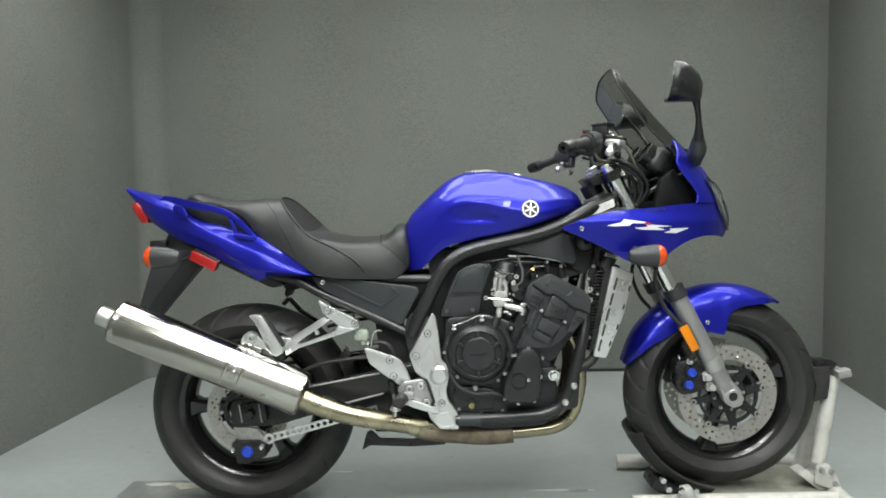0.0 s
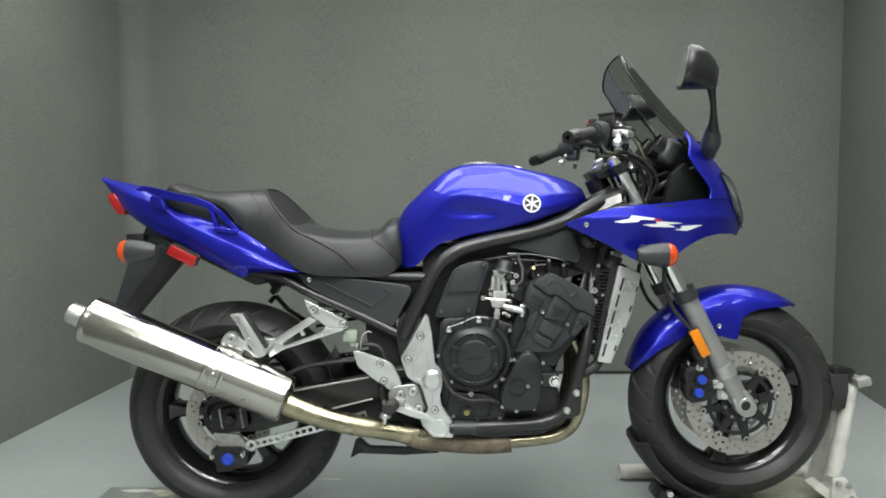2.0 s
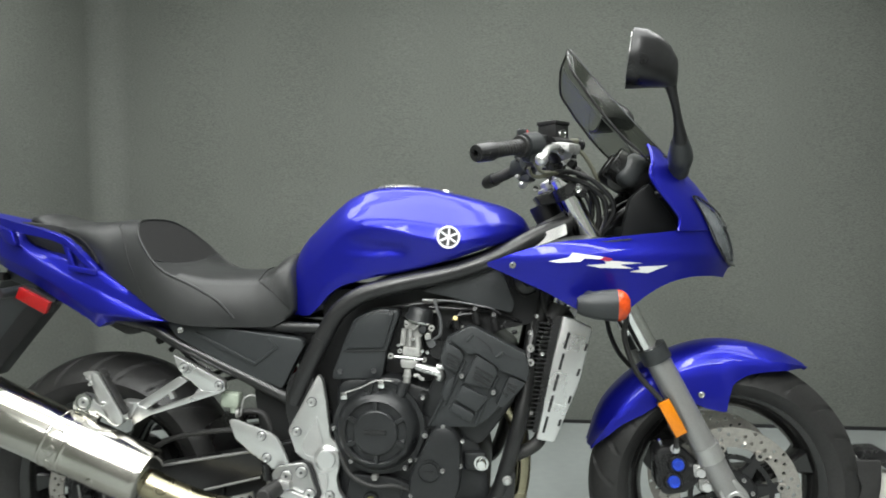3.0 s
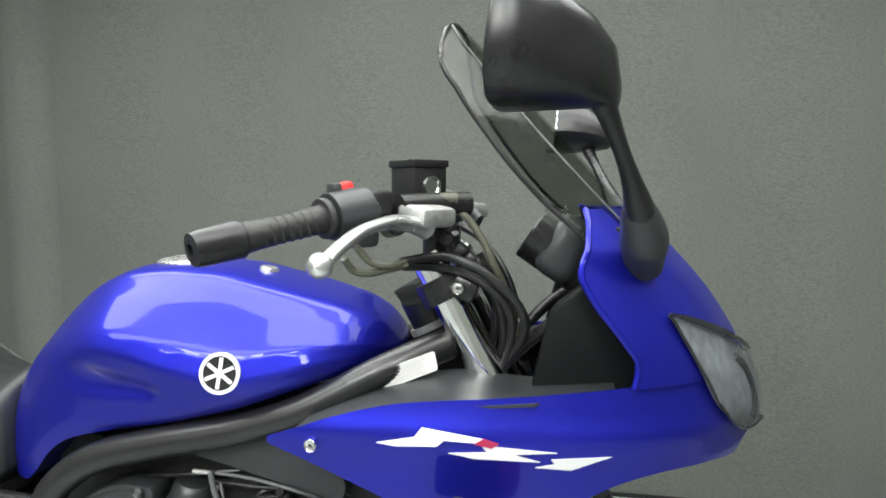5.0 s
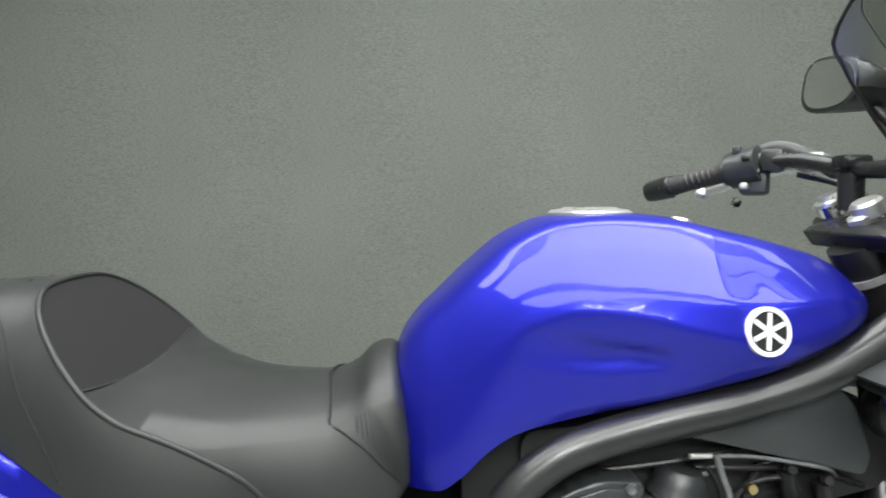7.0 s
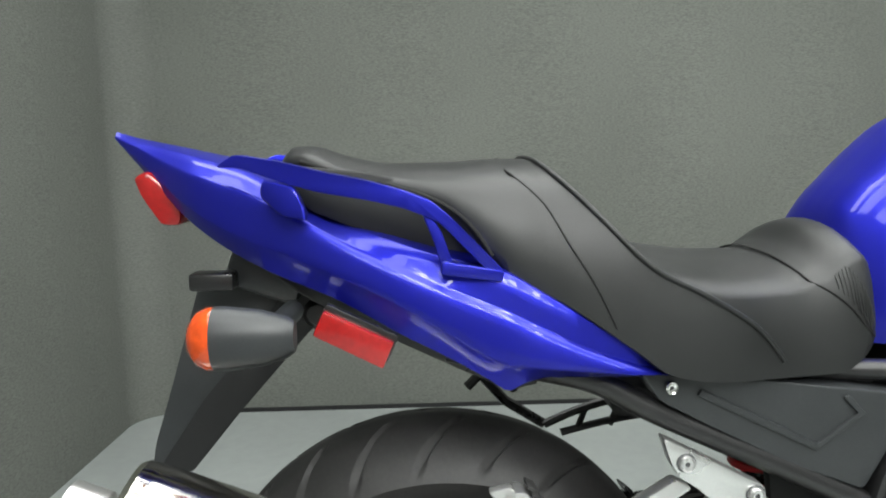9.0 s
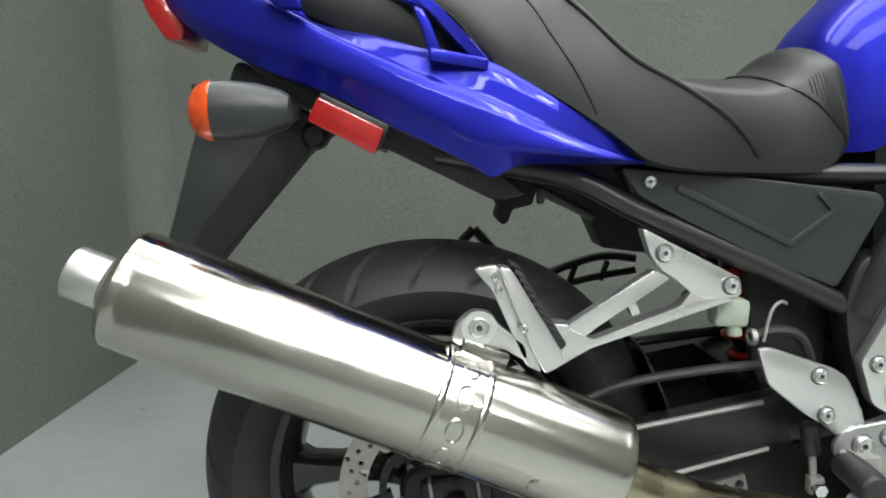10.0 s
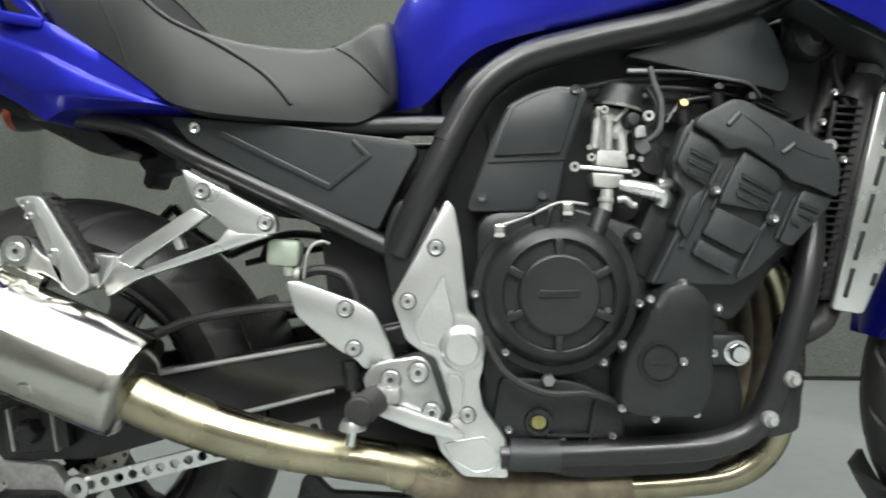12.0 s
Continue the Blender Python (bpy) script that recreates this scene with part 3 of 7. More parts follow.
SEAT_STEPS = spread(-0.166, 0.119, 56) + spread(0.1205, 0.1995, 26) + spread(0.202, 0.502, 56)
seat = part("seat", mirror_loft(SEAT_STEPS, seat_section), VINYL, bike, "black vinyl two-level seat with piping", 60)
arch = [(x, arch_half(x), panel_z(x) + 0.001) for x in (0.1225, 0.13, 0.14, 0.152, 0.165, 0.18, 0.197)]
side_pipe = [(x, outside(seat_section, x, z) + 0.0005, z) for x, z in ((0.21, 0.852), (0.222, 0.842), (0.24, 0.83), (0.28, 0.8105), (0.32, 0.787), (0.345, 0.769), (0.363, 0.75), (0.376, 0.733))]
part("piping", tube([(x, -y, z) for x, y, z in side_pipe[::-1] + arch[::-1]] + [(0.1205, 0, 0.951)] + arch + side_pipe, 0.003, 10, steps=4), VINYL, seat)
part("backrest_inset", sheet([[(x, arch_half(x) * 0.985 * k / 8, panel_z(x) - hollow(x) * (1 - (k / 8) ** 2) + 0.0012) for k in range(-8, 9)] for x in spread(0.1215, 0.2, 24)], 0.001), VINYL_RIB, seat, "dark textured backrest inset", 60)
part("inset_seam", tube([(0.2, -0.16, 0.861), (0.2, -0.08, 0.85), (0.201, 0, 0.8465), (0.2, 0.08, 0.85), (0.2, 0.16, 0.861)], 0.0012, 6, steps=4), DARK, seat)
top_piping = [(x, outside(seat_section, x, z) + 0.0005, z) for x, z in ((-0.14, 0.951), (-0.1, 0.94), (-0.05, 0.927), (0.0, 0.912), (0.03, 0.895), (0.05, 0.874), (0.064, 0.852))]
for s in (-1, 1):
    part("seam", tube([(0.085, s * 0.02, HUMP_TOP), (0.0855, s * 0.09, outside(lambda q: [(z, y) for y, z in seat_section(q)][::-1], 0.0855, 0.09))] + [(x, s * outside(seat_section, x, z), z) for x, z in ((0.095, 0.93), (0.12, 0.904), (0.14, 0.866), (0.16, 0.833), (0.172, 0.81), (0.186, 0.78))], 0.0012, 6, steps=4), VINYL_RIB, seat)
    over = [(0.41 + 0.012 * u, s * u * hump_half(0.42, seat_rim(0.42)), seat_mid(0.42) + (seat_rim(0.42) - seat_mid(0.42)) * u * u + 0.0004) for u in (0.0, 0.3, 0.6, 0.85, 0.97)]
    part("seam", tube(over + [(x, s * (outside(seat_section, x, z) + 0.0004), z) for x, z in ((0.438, 0.802), (0.458, 0.787), (0.478, 0.766), (0.494, 0.749))], 0.0014, 6, steps=3), VINYL_RIB, seat)
    part("piping", tube([(x, s * y, z) for x, y, z in top_piping], 0.0024, 8, steps=3), VINYL_RIB, seat)
    for k in range(11):
        x = 0.448 + 0.0042 * k
        top = min(0.834 - 0.0005 * k * k, seat_rim(x) - 0.003)
        part("nose_rib", tube([(x + 0.004 * (top - z) / 0.03, s * (outside(seat_section, x, z) + 0.0003), z) for z in spread(top, max(top - 0.05, 0.803 - 0.0055 * k), 5)], 0.0007, 5, steps=2), VINYL, seat)

# tail fairing
tail_up = curve_of((-0.364, 0.985), (-0.349, 0.98), (-0.297, 0.968), (-0.244, 0.955), (-0.2, 0.943), (-0.172, 0.93), (-0.14, 0.905), (-0.113, 0.889), (-0.05, 0.872), (0.002, 0.856), (0.079, 0.836), (0.109, 0.819), (0.17, 0.781), (0.202, 0.759), (0.231, 0.736), (0.244, 0.7295))
tail_ridge = curve_of((-0.364, 0.983), (-0.336, 0.972), (-0.292, 0.952), (-0.231, 0.931), (-0.161, 0.908), (-0.095, 0.872), (-0.027, 0.84), (0.019, 0.82), (0.078, 0.797), (0.117, 0.778), (0.175, 0.753), (0.244, 0.7285))
tail_fold = curve_of((-0.364, 0.981), (-0.3, 0.93), (-0.277, 0.913), (-0.211, 0.876), (-0.14, 0.85), (-0.074, 0.823), (-0.028, 0.8), (0.018, 0.774), (0.074, 0.745), (0.11, 0.741), (0.244, 0.7275))
tail_low = curve_of((-0.364, 0.98), (-0.326, 0.944), (-0.3, 0.92), (-0.269, 0.893), (-0.228, 0.865), (-0.18, 0.84), (-0.098, 0.807), (-0.029, 0.77), (0.018, 0.747), (0.06, 0.724), (0.077, 0.714), (0.093, 0.722), (0.117, 0.7285), (0.16, 0.7275), (0.244, 0.7255))
tail_wide = curve_of((-0.364, 0.008), (-0.31, 0.045), (-0.25, 0.09), (-0.165, 0.126), (-0.06, 0.152), (0.03, 0.17), (0.12, 0.185), (0.2, 0.184), (0.244, 0.172))
tail_top = curve_of((-0.364, 0.6), (-0.2, 0.66), (-0.1, 0.75), (0.0, 0.86), (0.1, 0.915), (0.2, 0.94), (0.244, 0.94))


def tail_section(x):
    u, r, f, b, w, c = tail_up(x), tail_ridge(x), tail_fold(x), tail_low(x), tail_wide(x), tail_top(x)
    d = 0.948 - c
    return [(0, u + 0.004), (0.6 * c * w, u + 0.003), ((c - 0.01) * w, u), ((c + 0.17 * d) * w, u - 0.06 * (u - r)), ((c + 0.57 * d) * w, r + 0.5 * (u - r)), ((c + 0.87 * d) * w, r + 0.16 * (u - r)), ((c + 0.95 * d) * w, r + 0.07 * (u - r)), (0.948 * w, r),
            (0.963 * w, r - 0.06 * (r - f)), (0.976 * w, r - 0.15 * (r - f)), (0.988 * w, r - 0.35 * (r - f)), (w, r - 0.7 * (r - f)), (w, f + 0.08 * (r - f)), (0.992 * w, f), (0.978 * w, f - 0.1 * (f - b)), (0.94 * w, b + 0.001), (0.92 * w, b)]
part("tail_fairing", mirror_loft(spread(-0.364, 0.244, 90), tail_section), BLUE, bike, "pointed glossy blue tail fairing", 50)
rail_y = curve_of((-0.23, 0.1), (-0.19, 0.116), (-0.14, 0.135), (-0.07, 0.151), (-0.02, 0.157), (0.03, 0.158), (0.08, 0.152))
for s in (-1, 1):
    def bend(x, z, s=s):
        return s * rail_y(x)
    rail = part("grab_rail", slab([(-0.222, 0.947), (-0.2, 0.96), (-0.155, 0.953), (-0.11, 0.942), (-0.065, 0.933), (-0.025, 0.922), (0.002, 0.911), (0.023, 0.892), (0.05, 0.864), (0.076, 0.837), (0.06, 0.836), (0.04, 0.858), (0.022, 0.877), (0.006, 0.892), (-0.011, 0.899), (-0.027, 0.905), (-0.06, 0.913), (-0.11, 0.921), (-0.15, 0.932), (-0.194, 0.946)], -0.011, 0.009, 0.006, 0.005, shift=bend), BLUE, bike, "blue passenger grab rail", 60)
    part("inner_arm", slab([(-0.008, 0.898), (0.002, 0.897), (0.012, 0.878), (0.022, 0.849), (0.01, 0.846), (0.003, 0.871)], -0.008, 0.006, 0.003, 0.003, shift=bend), BLUE, rail)
    part("foot", slab([(0.01, 0.852), (0.074, 0.84), (0.072, 0.828), (0.01, 0.838)], -0.014, 0.002, 0.003, 0.003, shift=bend), BLUE, rail)
    part("strut", slab([(-0.168, 0.934), (-0.135, 0.927), (-0.126, 0.908), (-0.122, 0.893), (-0.15, 0.898), (-0.172, 0.918)], -0.03, -0.012 if s < 0 else 0.0, 0.006, 0.004, shift=lambda x, z, s=s: s * (rail_y(x) - 0.012)), BLUE, rail)

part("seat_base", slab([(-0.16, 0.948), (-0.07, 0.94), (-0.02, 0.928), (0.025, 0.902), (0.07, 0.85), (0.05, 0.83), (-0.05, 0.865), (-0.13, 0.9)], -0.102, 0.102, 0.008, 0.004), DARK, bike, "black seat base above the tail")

# silencer and exhaust pipe
MR, MF = Vector((-0.307, -0.212, 0.613)), Vector((0.203, -0.205, 0.395))
ax = (MF - MR)
L = ax.length
ax.normalize()
can = [(0, 0.012), (0.03, 0.01), (0.05, 0.004), (0.058, 0.0), (0.062, 0.006), (0.0625, 0.016), (0.062, 0.02), (0.063, 0.024), (0.063, L - 0.02), (0.0625, L - 0.016), (0.063, L - 0.012), (0.061, L - 0.004), (0.055, L), (0.03, L + 0.004), (0, L + 0.004)]
muffler = part("silencer", lathe(can, MR, ax, 64), STEEL, bike, "polished steel silencer can", 30)
part("tailpipe", lathe([(0.0245, 0.02), (0.0245, -0.012), (0.0275, -0.016), (0.0275, -0.049), (0.0268, -0.052), (0.0255, -0.052), (0.025, -0.049), (0.025, -0.02), (0, -0.02)], MR + Vector((0, 0, -0.004)), ax, 48), ALLOY, muffler, "", 25)
part("band", lathe([(0.0632, L * 0.60), (0.0645, L * 0.603), (0.0645, L * 0.612), (0.0632, L * 0.615), (0.0637, L * 0.64), (0.0637, L * 0.66), (0.0632, L * 0.682), (0.0645, L * 0.685), (0.0645, L * 0.694), (0.0632, L * 0.697)], MR, ax, 64), STEEL, muffler, "embossed steel clamp band")
out = ax.cross(Vector((0, 0, 1))).normalized()
upw = out.cross(ax) * -1
if upw.z < 0:
    upw = -upw
if out.y > 0:
    out = -out
for k in range(5):
    a = radians(62 - 31 * k)
    nrm = out * math.cos(a) + upw * math.sin(a)
    side_v = ax.cross(nrm)
    c = MR + ax * (L * 0.65) + nrm * 0.0632
    part("embossed_oval", tube([c + ax * (0.0085 * math.cos(b)) + side_v * (0.0125 * math.sin(b)) - nrm * (0.0012 * math.sin(b) ** 2) for b in (2 * math.pi * m / 14 for m in range(15))], 0.0013, 6, steps=1), STEEL, muffler)
part("rivet_boss", lathe([(0, 0.002), (0.007, 0.002), (0.0095, 0)], MR + ax * (L * 0.83) + (out * 0.9 + upw * -0.43) * 0.0625, out * 0.9 + upw * -0.43, 18), STEEL, muffler)
pipe = part("exhaust_pipe", tube([(0.18, -0.205, 0.395), (0.24, -0.201, 0.366), (0.305, -0.195, 0.34), (0.373, -0.185, 0.32), (0.433, -0.172, 0.305), (0.53, -0.152, 0.283), (0.56, -0.143, 0.272)], 0.026, 20, radii=lambda u: 0.0315 - 0.005 * min(1, u * 1.6)), BRASSY, bike, "heat-tinted exhaust link pipe")
part("pipe_joint", tube([(0.5, -0.157, 0.289), (0.522, -0.153, 0.284)], 0.0285, 20, steps=1), BRASSY, pipe)
part("collector", tube([(0.518, -0.152, 0.283), (0.56, -0.14, 0.266), (0.64, -0.11, 0.247), (0.72, -0.1, 0.238), (0.8, -0.1, 0.243)], 0.03, 16), COLLECTOR, bike, "scorched exhaust collector")
# The three inner pipes take the darker brown steel.
for s, yy in ((1, -0.105), (2, -0.045), (3, 0.03), (4, 0.09)):
    part("header_pipe", tube([(0.78, yy, 0.244), (0.86, yy, 0.25), (0.93, yy, 0.262), (0.972, yy, 0.295), (0.992, yy, 0.35), (1.0, yy, 0.42), (0.99, yy, 0.5), (0.965, yy, 0.545)], 0.019, 14), BRASSY if s == 1 else COLLECTOR, bike, "golden heat-tinted header pipe" if s == 1 else "darker brown header pipe")

# frame: two black tubes a side, cradle, rear rails
for s in (-1, 1):
    fr = part("frame_spar", tube([(1.10, s * 0.085, 0.932), (1.03, s * 0.118, 0.905), (0.936, s * 0.136, 0.858), (0.847, s * 0.14, 0.829), (0.745, s * 0.143, 0.808), (0.663, s * 0.147, 0.786), (0.612, s * 0.15, 0.752), (0.583, s * 0.152, 0.709), (0.558, s * 0.155, 0.66), (0.527, s * 0.153, 0.6), (0.506, s * 0.145, 0.55)], 0.0195, 18), FRAME, bike, "satin dark frame tube")
    part("joint_ring", tube([(0.572, s * 0.153, 0.69), (0.568, s * 0.1535, 0.682)], 0.021, 18, steps=1), FRAME, fr)
    part("pivot_casting", slab([(0.50, 0.615), (0.545, 0.625), (0.57, 0.57), (0.57, 0.45), (0.52, 0.44), (0.495, 0.5), (0.485, 0.56)], s * 0.12, s * 0.157, 0.02, 0.006), FRAME, bike, "black swingarm pivot casting")
    part("down_tube", tube([(1.05, s * 0.05, 0.80), (1.03, s * 0.085, 0.72), (1.01, s * 0.135, 0.61), (0.995, s * 0.16, 0.528), (0.973, s * 0.167, 0.448), (0.951, s * 0.167, 0.378), (0.929, s * 0.167, 0.34), (0.892, s * 0.166, 0.322), (0.839, s * 0.165, 0.314), (0.706, s * 0.165, 0.307), (0.63, s * 0.163, 0.304)], 0.0165, 16), FRAME, bike, "black cradle down tube")
    part("tube_end", tube([(0.70, s * 0.166, 0.306), (0.655, s * 0.168, 0.306), (0.64, s * 0.168, 0.307)], 0.0195, 14, steps=2), PLASTIC, bike, "rubber cap on the cradle tube")
    part("rear_rail", tube([(0.02, s * 0.1, 0.74), (0.121, s * 0.125, 0.722), (0.179, s * 0.132, 0.708), (0.239, s * 0.136, 0.676), (0.305, s * 0.138, 0.645), (0.406, s * 0.14, 0.598), (0.505, s * 0.142, 0.55)], 0.0135, 14), FRAME, bike, "black rear frame rail")
    part("seat_rail", tube([(0.24, s * 0.11, 0.712), (0.40, s * 0.115, 0.711), (0.58, s * 0.135, 0.708)], 0.0125, 12), FRAME, bike, "black seat rail")
    panel = part("side_panel", slab([(0.222, 0.722), (0.36, 0.709), (0.524, 0.688), (0.531, 0.673), (0.512, 0.642), (0.48, 0.578), (0.403, 0.609), (0.303, 0.659), (0.244, 0.69)], s * 0.115, s * 0.149, 0.008, 0.005), PLASTIC, bike, "black plastic side panel")
    part("pressed_edge", slab([(0.284, 0.696), (0.421, 0.628), (0.474, 0.669), (0.453, 0.691), (0.4485, 0.687), (0.465, 0.6695), (0.421, 0.6365), (0.289, 0.7025)], s * 0.145, s * 0.1525, 0.002, 0.0028), PLASTIC, panel)
    if s < 0:
        bolt(panel, 0.255, -0.149, 0.706, BOLT)
        fb = part("cradle_bolt", lathe([(0, 0.009), (0.0085, 0.009), (0.0098, 0.006), (0.0098, 0), (0, 0)], (0.967, -0.18, 0.403), (0, -1, 0), 18), CAST, bike)
        part("bolt_head", lathe([(0, 0.015), (0.005, 0.015), (0.006, 0.013), (0.006, 0), (0, 0)], (0.967, -0.18, 0.403), (0, -1, 0), 6), ALLOY, fb)
        part("cradle_bolt", lathe([(0, 0.009), (0.0085, 0.009), (0.0098, 0.006), (0.0098, 0), (0, 0)], (0.942, -0.18, 0.356), (0, -1, 0), 18), CAST, bike)
        part("bolt_head", lathe([(0, 0.015), (0.005, 0.015), (0.006, 0.013), (0.006, 0), (0, 0)], (0.942, -0.18, 0.356), (0, -1, 0), 6), ALLOY, fb)
part("frame_lug", slab([(0.955, 0.43), (0.985, 0.42), (0.98, 0.34), (0.945, 0.33), (0.92, 0.345), (0.94, 0.36)], -0.178, -0.15, 0.01, 0.004), FRAME, bike)
part("steering_head", tube([(1.05, 0, 0.98), (1.12, 0, 0.84)], 0.032, 20, steps=1), FRAME, bike)
label_tag = part("warning_label", slab([(1.022, 0.905), (1.092, 0.933), (1.096, 0.911), (1.028, 0.883)], -0.1305, -0.1292, 0.003, 0), PAPER, bike, "white printed warning label")
for k in range(7):
    part("print_line", box((0.055 - 0.006 * (k % 3), 0.0008, 0.0006), (1.0585, -0.1312, 0.9185 - 0.0031 * k), 0, (0, -21.5, 0)), INK, label_tag)

# swingarm, chain guard side, axle adjuster, torque arm, rear brake
sw = part("swingarm", slab([(-0.03, 0.355), (0.1, 0.385), (0.155, 0.392), (0.414, 0.44), (0.56, 0.47), (0.6, 0.43), (0.56, 0.39), (0.42, 0.375), (0.292, 0.336), (0.1, 0.28), (-0.03, 0.278)], -0.126, -0.104, 0.02, 0.006), BLACK, bike, "black box-section swingarm")
part("swingarm_beam", slab([(-0.03, 0.355), (0.155, 0.392), (0.414, 0.44), (0.6, 0.47), (0.6, 0.39), (0.42, 0.375), (0.1, 0.28), (-0.03, 0.278)], 0.104, 0.136, 0.02, 0.006), BLACK, bike)
part("crossbar", box((0.16, 0.22, 0.075), (0.5, 0, 0.425), 0.012, (0, -12, 0)), BLACK, bike)
# Light grey tubes paint the highlights on the swingarm's edges.
part("upper_highlight", tube([(0.15, -0.128, 0.388), (0.41, -0.128, 0.434)], 0.0035, 8), SLIDER, sw)
part("lower_highlight", tube([(0.29, -0.128, 0.342), (0.42, -0.128, 0.374)], 0.003, 8), SLIDER, sw)
part("axle_block", box((0.085, 0.02, 0.06), (0.035, -0.132, 0.325), 0.006, (0, -8, 0)), BLACK, sw)
for dx in (0.005, 0.062):
    part("block_edge", box((0.004, 0.024, 0.055), (dx, -0.134, 0.325), 0.001, (0, -8, 0)), CAST, sw)
part("axle_nut", lathe([(0, 0.018), (0.012, 0.018), (0.016, 0.014), (0.017, 0), (0, 0)], (0.033, -0.142, 0.325), (0, -1, 0), 6), BLACK, sw)
part("rear_axle", tube([(RA.x, -0.14, 0.314), (RA.x, 0.14, 0.314)], 0.012, 14), CAST, bike)
part("caliper_bracket", slab([(-0.025, 0.28), (0.05, 0.275), (0.075, 0.235), (0.06, 0.2), (0.02, 0.215), (-0.03, 0.21), (-0.01, 0.245)], -0.13, -0.112, 0.01, 0.003), CAST, bike, "cast brake caliper bracket")
cal = part("rear_caliper", slab([(-0.02, 0.243), (0.057, 0.243), (0.077, 0.226), (0.08, 0.2), (0.032, 0.18), (-0.01, 0.175), (-0.01, 0.2), (-0.026, 0.222)], -0.152, -0.075, 0.008, 0.006), BLACK, bike, "black rear brake caliper with a blue cap")
part("cap", lathe([(0, 0.006), (0.007, 0.006), (0.0075, 0.0075), (0.013, 0.0075), (0.0172, 0.003), (0.0172, 0), (0, 0)], (0.024, -0.152, 0.214), (0, -1, 0), 24), SPOT, cal, "round blue cap")
for bx, bz in ((-0.018, 0.222), (0.066, 0.228)):
    bolt(cal, bx, -0.151, bz, BOLT)


def perforated_bar(p, q, half, thick, n):
    """A flat bar with a row of round holes through it."""
    p, q = Vector(p), Vector(q)
    d = (q - p).normalized()
    up = Vector((-d.z, 0, d.x))
    own = bmesh.new()
    step = (q - p).length / n
    for i in range(n):
        c = p + d * (step * (i + 0.5))
        hole = [own.verts.new(c + d * (0.55 * half * math.cos(a)) + up * (0.55 * half * math.sin(a))) for a in (math.pi / 4 * (k + 0.5) for k in range(8))]
        rim = [own.verts.new(c + d * (step / 2 * x) + up * (half * y)) for x, y in ((1, 0.5), (0.5, 1), (-0.5, 1), (-1, 0.5), (-1, -0.5), (-0.5, -1), (0.5, -1), (1, -0.5))]
        cor = [own.verts.new(c + d * (step / 2 * x) + up * (half * y)) for x, y in ((1, 1), (-1, 1), (-1, -1), (1, -1))]
        for k in range(8):
            own.faces.new((hole[k], hole[(k + 1) % 8], rim[(k + 1) % 8], rim[k]))
        for k, (a, b) in enumerate(((0, 1), (2, 3), (4, 5), (6, 7))):
            own.faces.new((rim[a], cor[k], rim[b]))
    bmesh.ops.remove_doubles(own, verts=own.verts[:], dist=1e-5)
    bmesh.ops.recalc_face_normals(own, faces=own.faces[:])
    bmesh.ops.solidify(own, geom=own.faces[:], thickness=thick)
    return own


arm = part("torque_arm", perforated_bar((0.09, -0.128, 0.247), (0.40, -0.118, 0.325), 0.0115, 0.006, 17), ALLOY, bike, "silver torque arm with a row of round holes")
part("end_eye", lathe([(0.007, -0.006), (0.0155, -0.006), (0.0155, 0.006), (0.007, 0.006)], (0.083, -0.128, 0.246), seg=24, closed=True), ALLOY, arm)
# Added dark filler; keeps the floor from showing under the swingarm.
part("linkage_fill", slab([(0.22, 0.335), (0.32, 0.36), (0.45, 0.39), (0.6, 0.4), (0.6, 0.27), (0.47, 0.275), (0.36, 0.3)], -0.09, 0.09, 0.02, 0.005), DARK, bike, "black filler block for the linkage under the swingarm")
part("rear_sprocket", lathe([(0.03, -0.004), (0.082, -0.004), (0.088, 0), (0.082, 0.004), (0.03, 0.004)], (RA.x, 0.1, 0.314), seg=44, closed=True), BLACK, bike, "dark rear chain sprocket")
part("chain", tube([(0.0, 0.1, 0.402), (0.2, 0.1, 0.43), (0.45, 0.1, 0.46), (0.56, 0.1, 0.46)], 0.008, 8), BLACK, bike, "drive chain")
part("chain", tube([(0.0, 0.1, 0.226), (0.2, 0.1, 0.29), (0.45, 0.1, 0.37), (0.56, 0.1, 0.4)], 0.008, 8), BLACK, bike, "drive chain")
# rear shock
shock = part("shock_spring", tube([(0.47 + 0.035 * math.cos(k * 0.9) - 0.0012 * k, 0.035 * math.sin(k * 0.9), 0.44 + 0.0042 * k) for k in range(42)], 0.006, 8, steps=2), SPRING, bike, "red shock absorber spring")
part("damper", tube([(0.47, 0, 0.4), (0.415, 0, 0.66)], 0.022, 14), BLACK, shock)

# passenger hanger, pegs, silencer bracket
hang = part("footrest_hanger", slab([(0.242, 0.656), (0.357, 0.596), (0.359, 0.576), (0.301, 0.566), (0.301, 0.58), (0.282, 0.597), (0.264, 0.609), (0.253, 0.624)], -0.166, -0.148, 0.006, 0.004), ALLOY, bike, "cast silver passenger footrest hanger")
part("lower_arm", slab([(0.299, 0.582), (0.31, 0.576), (0.352, 0.573), (0.186, 0.52), (0.148, 0.498), (0.142, 0.53), (0.158, 0.545), (0.18, 0.534), (0.19, 0.53), (0.288, 0.566)], -0.168, -0.15, 0.005, 0.004), ALLOY, hang)
part("upper_arm", slab([(0.155, 0.544), (0.257, 0.608), (0.276, 0.598), (0.192, 0.543), (0.18, 0.533)], -0.167, -0.15, 0.004, 0.003), ALLOY, hang)
part("cross_web", slab([(0.224, 0.578), (0.234, 0.582), (0.244, 0.558), (0.234, 0.555)], -0.165, -0.151, 0.002, 0.002), ALLOY, hang)
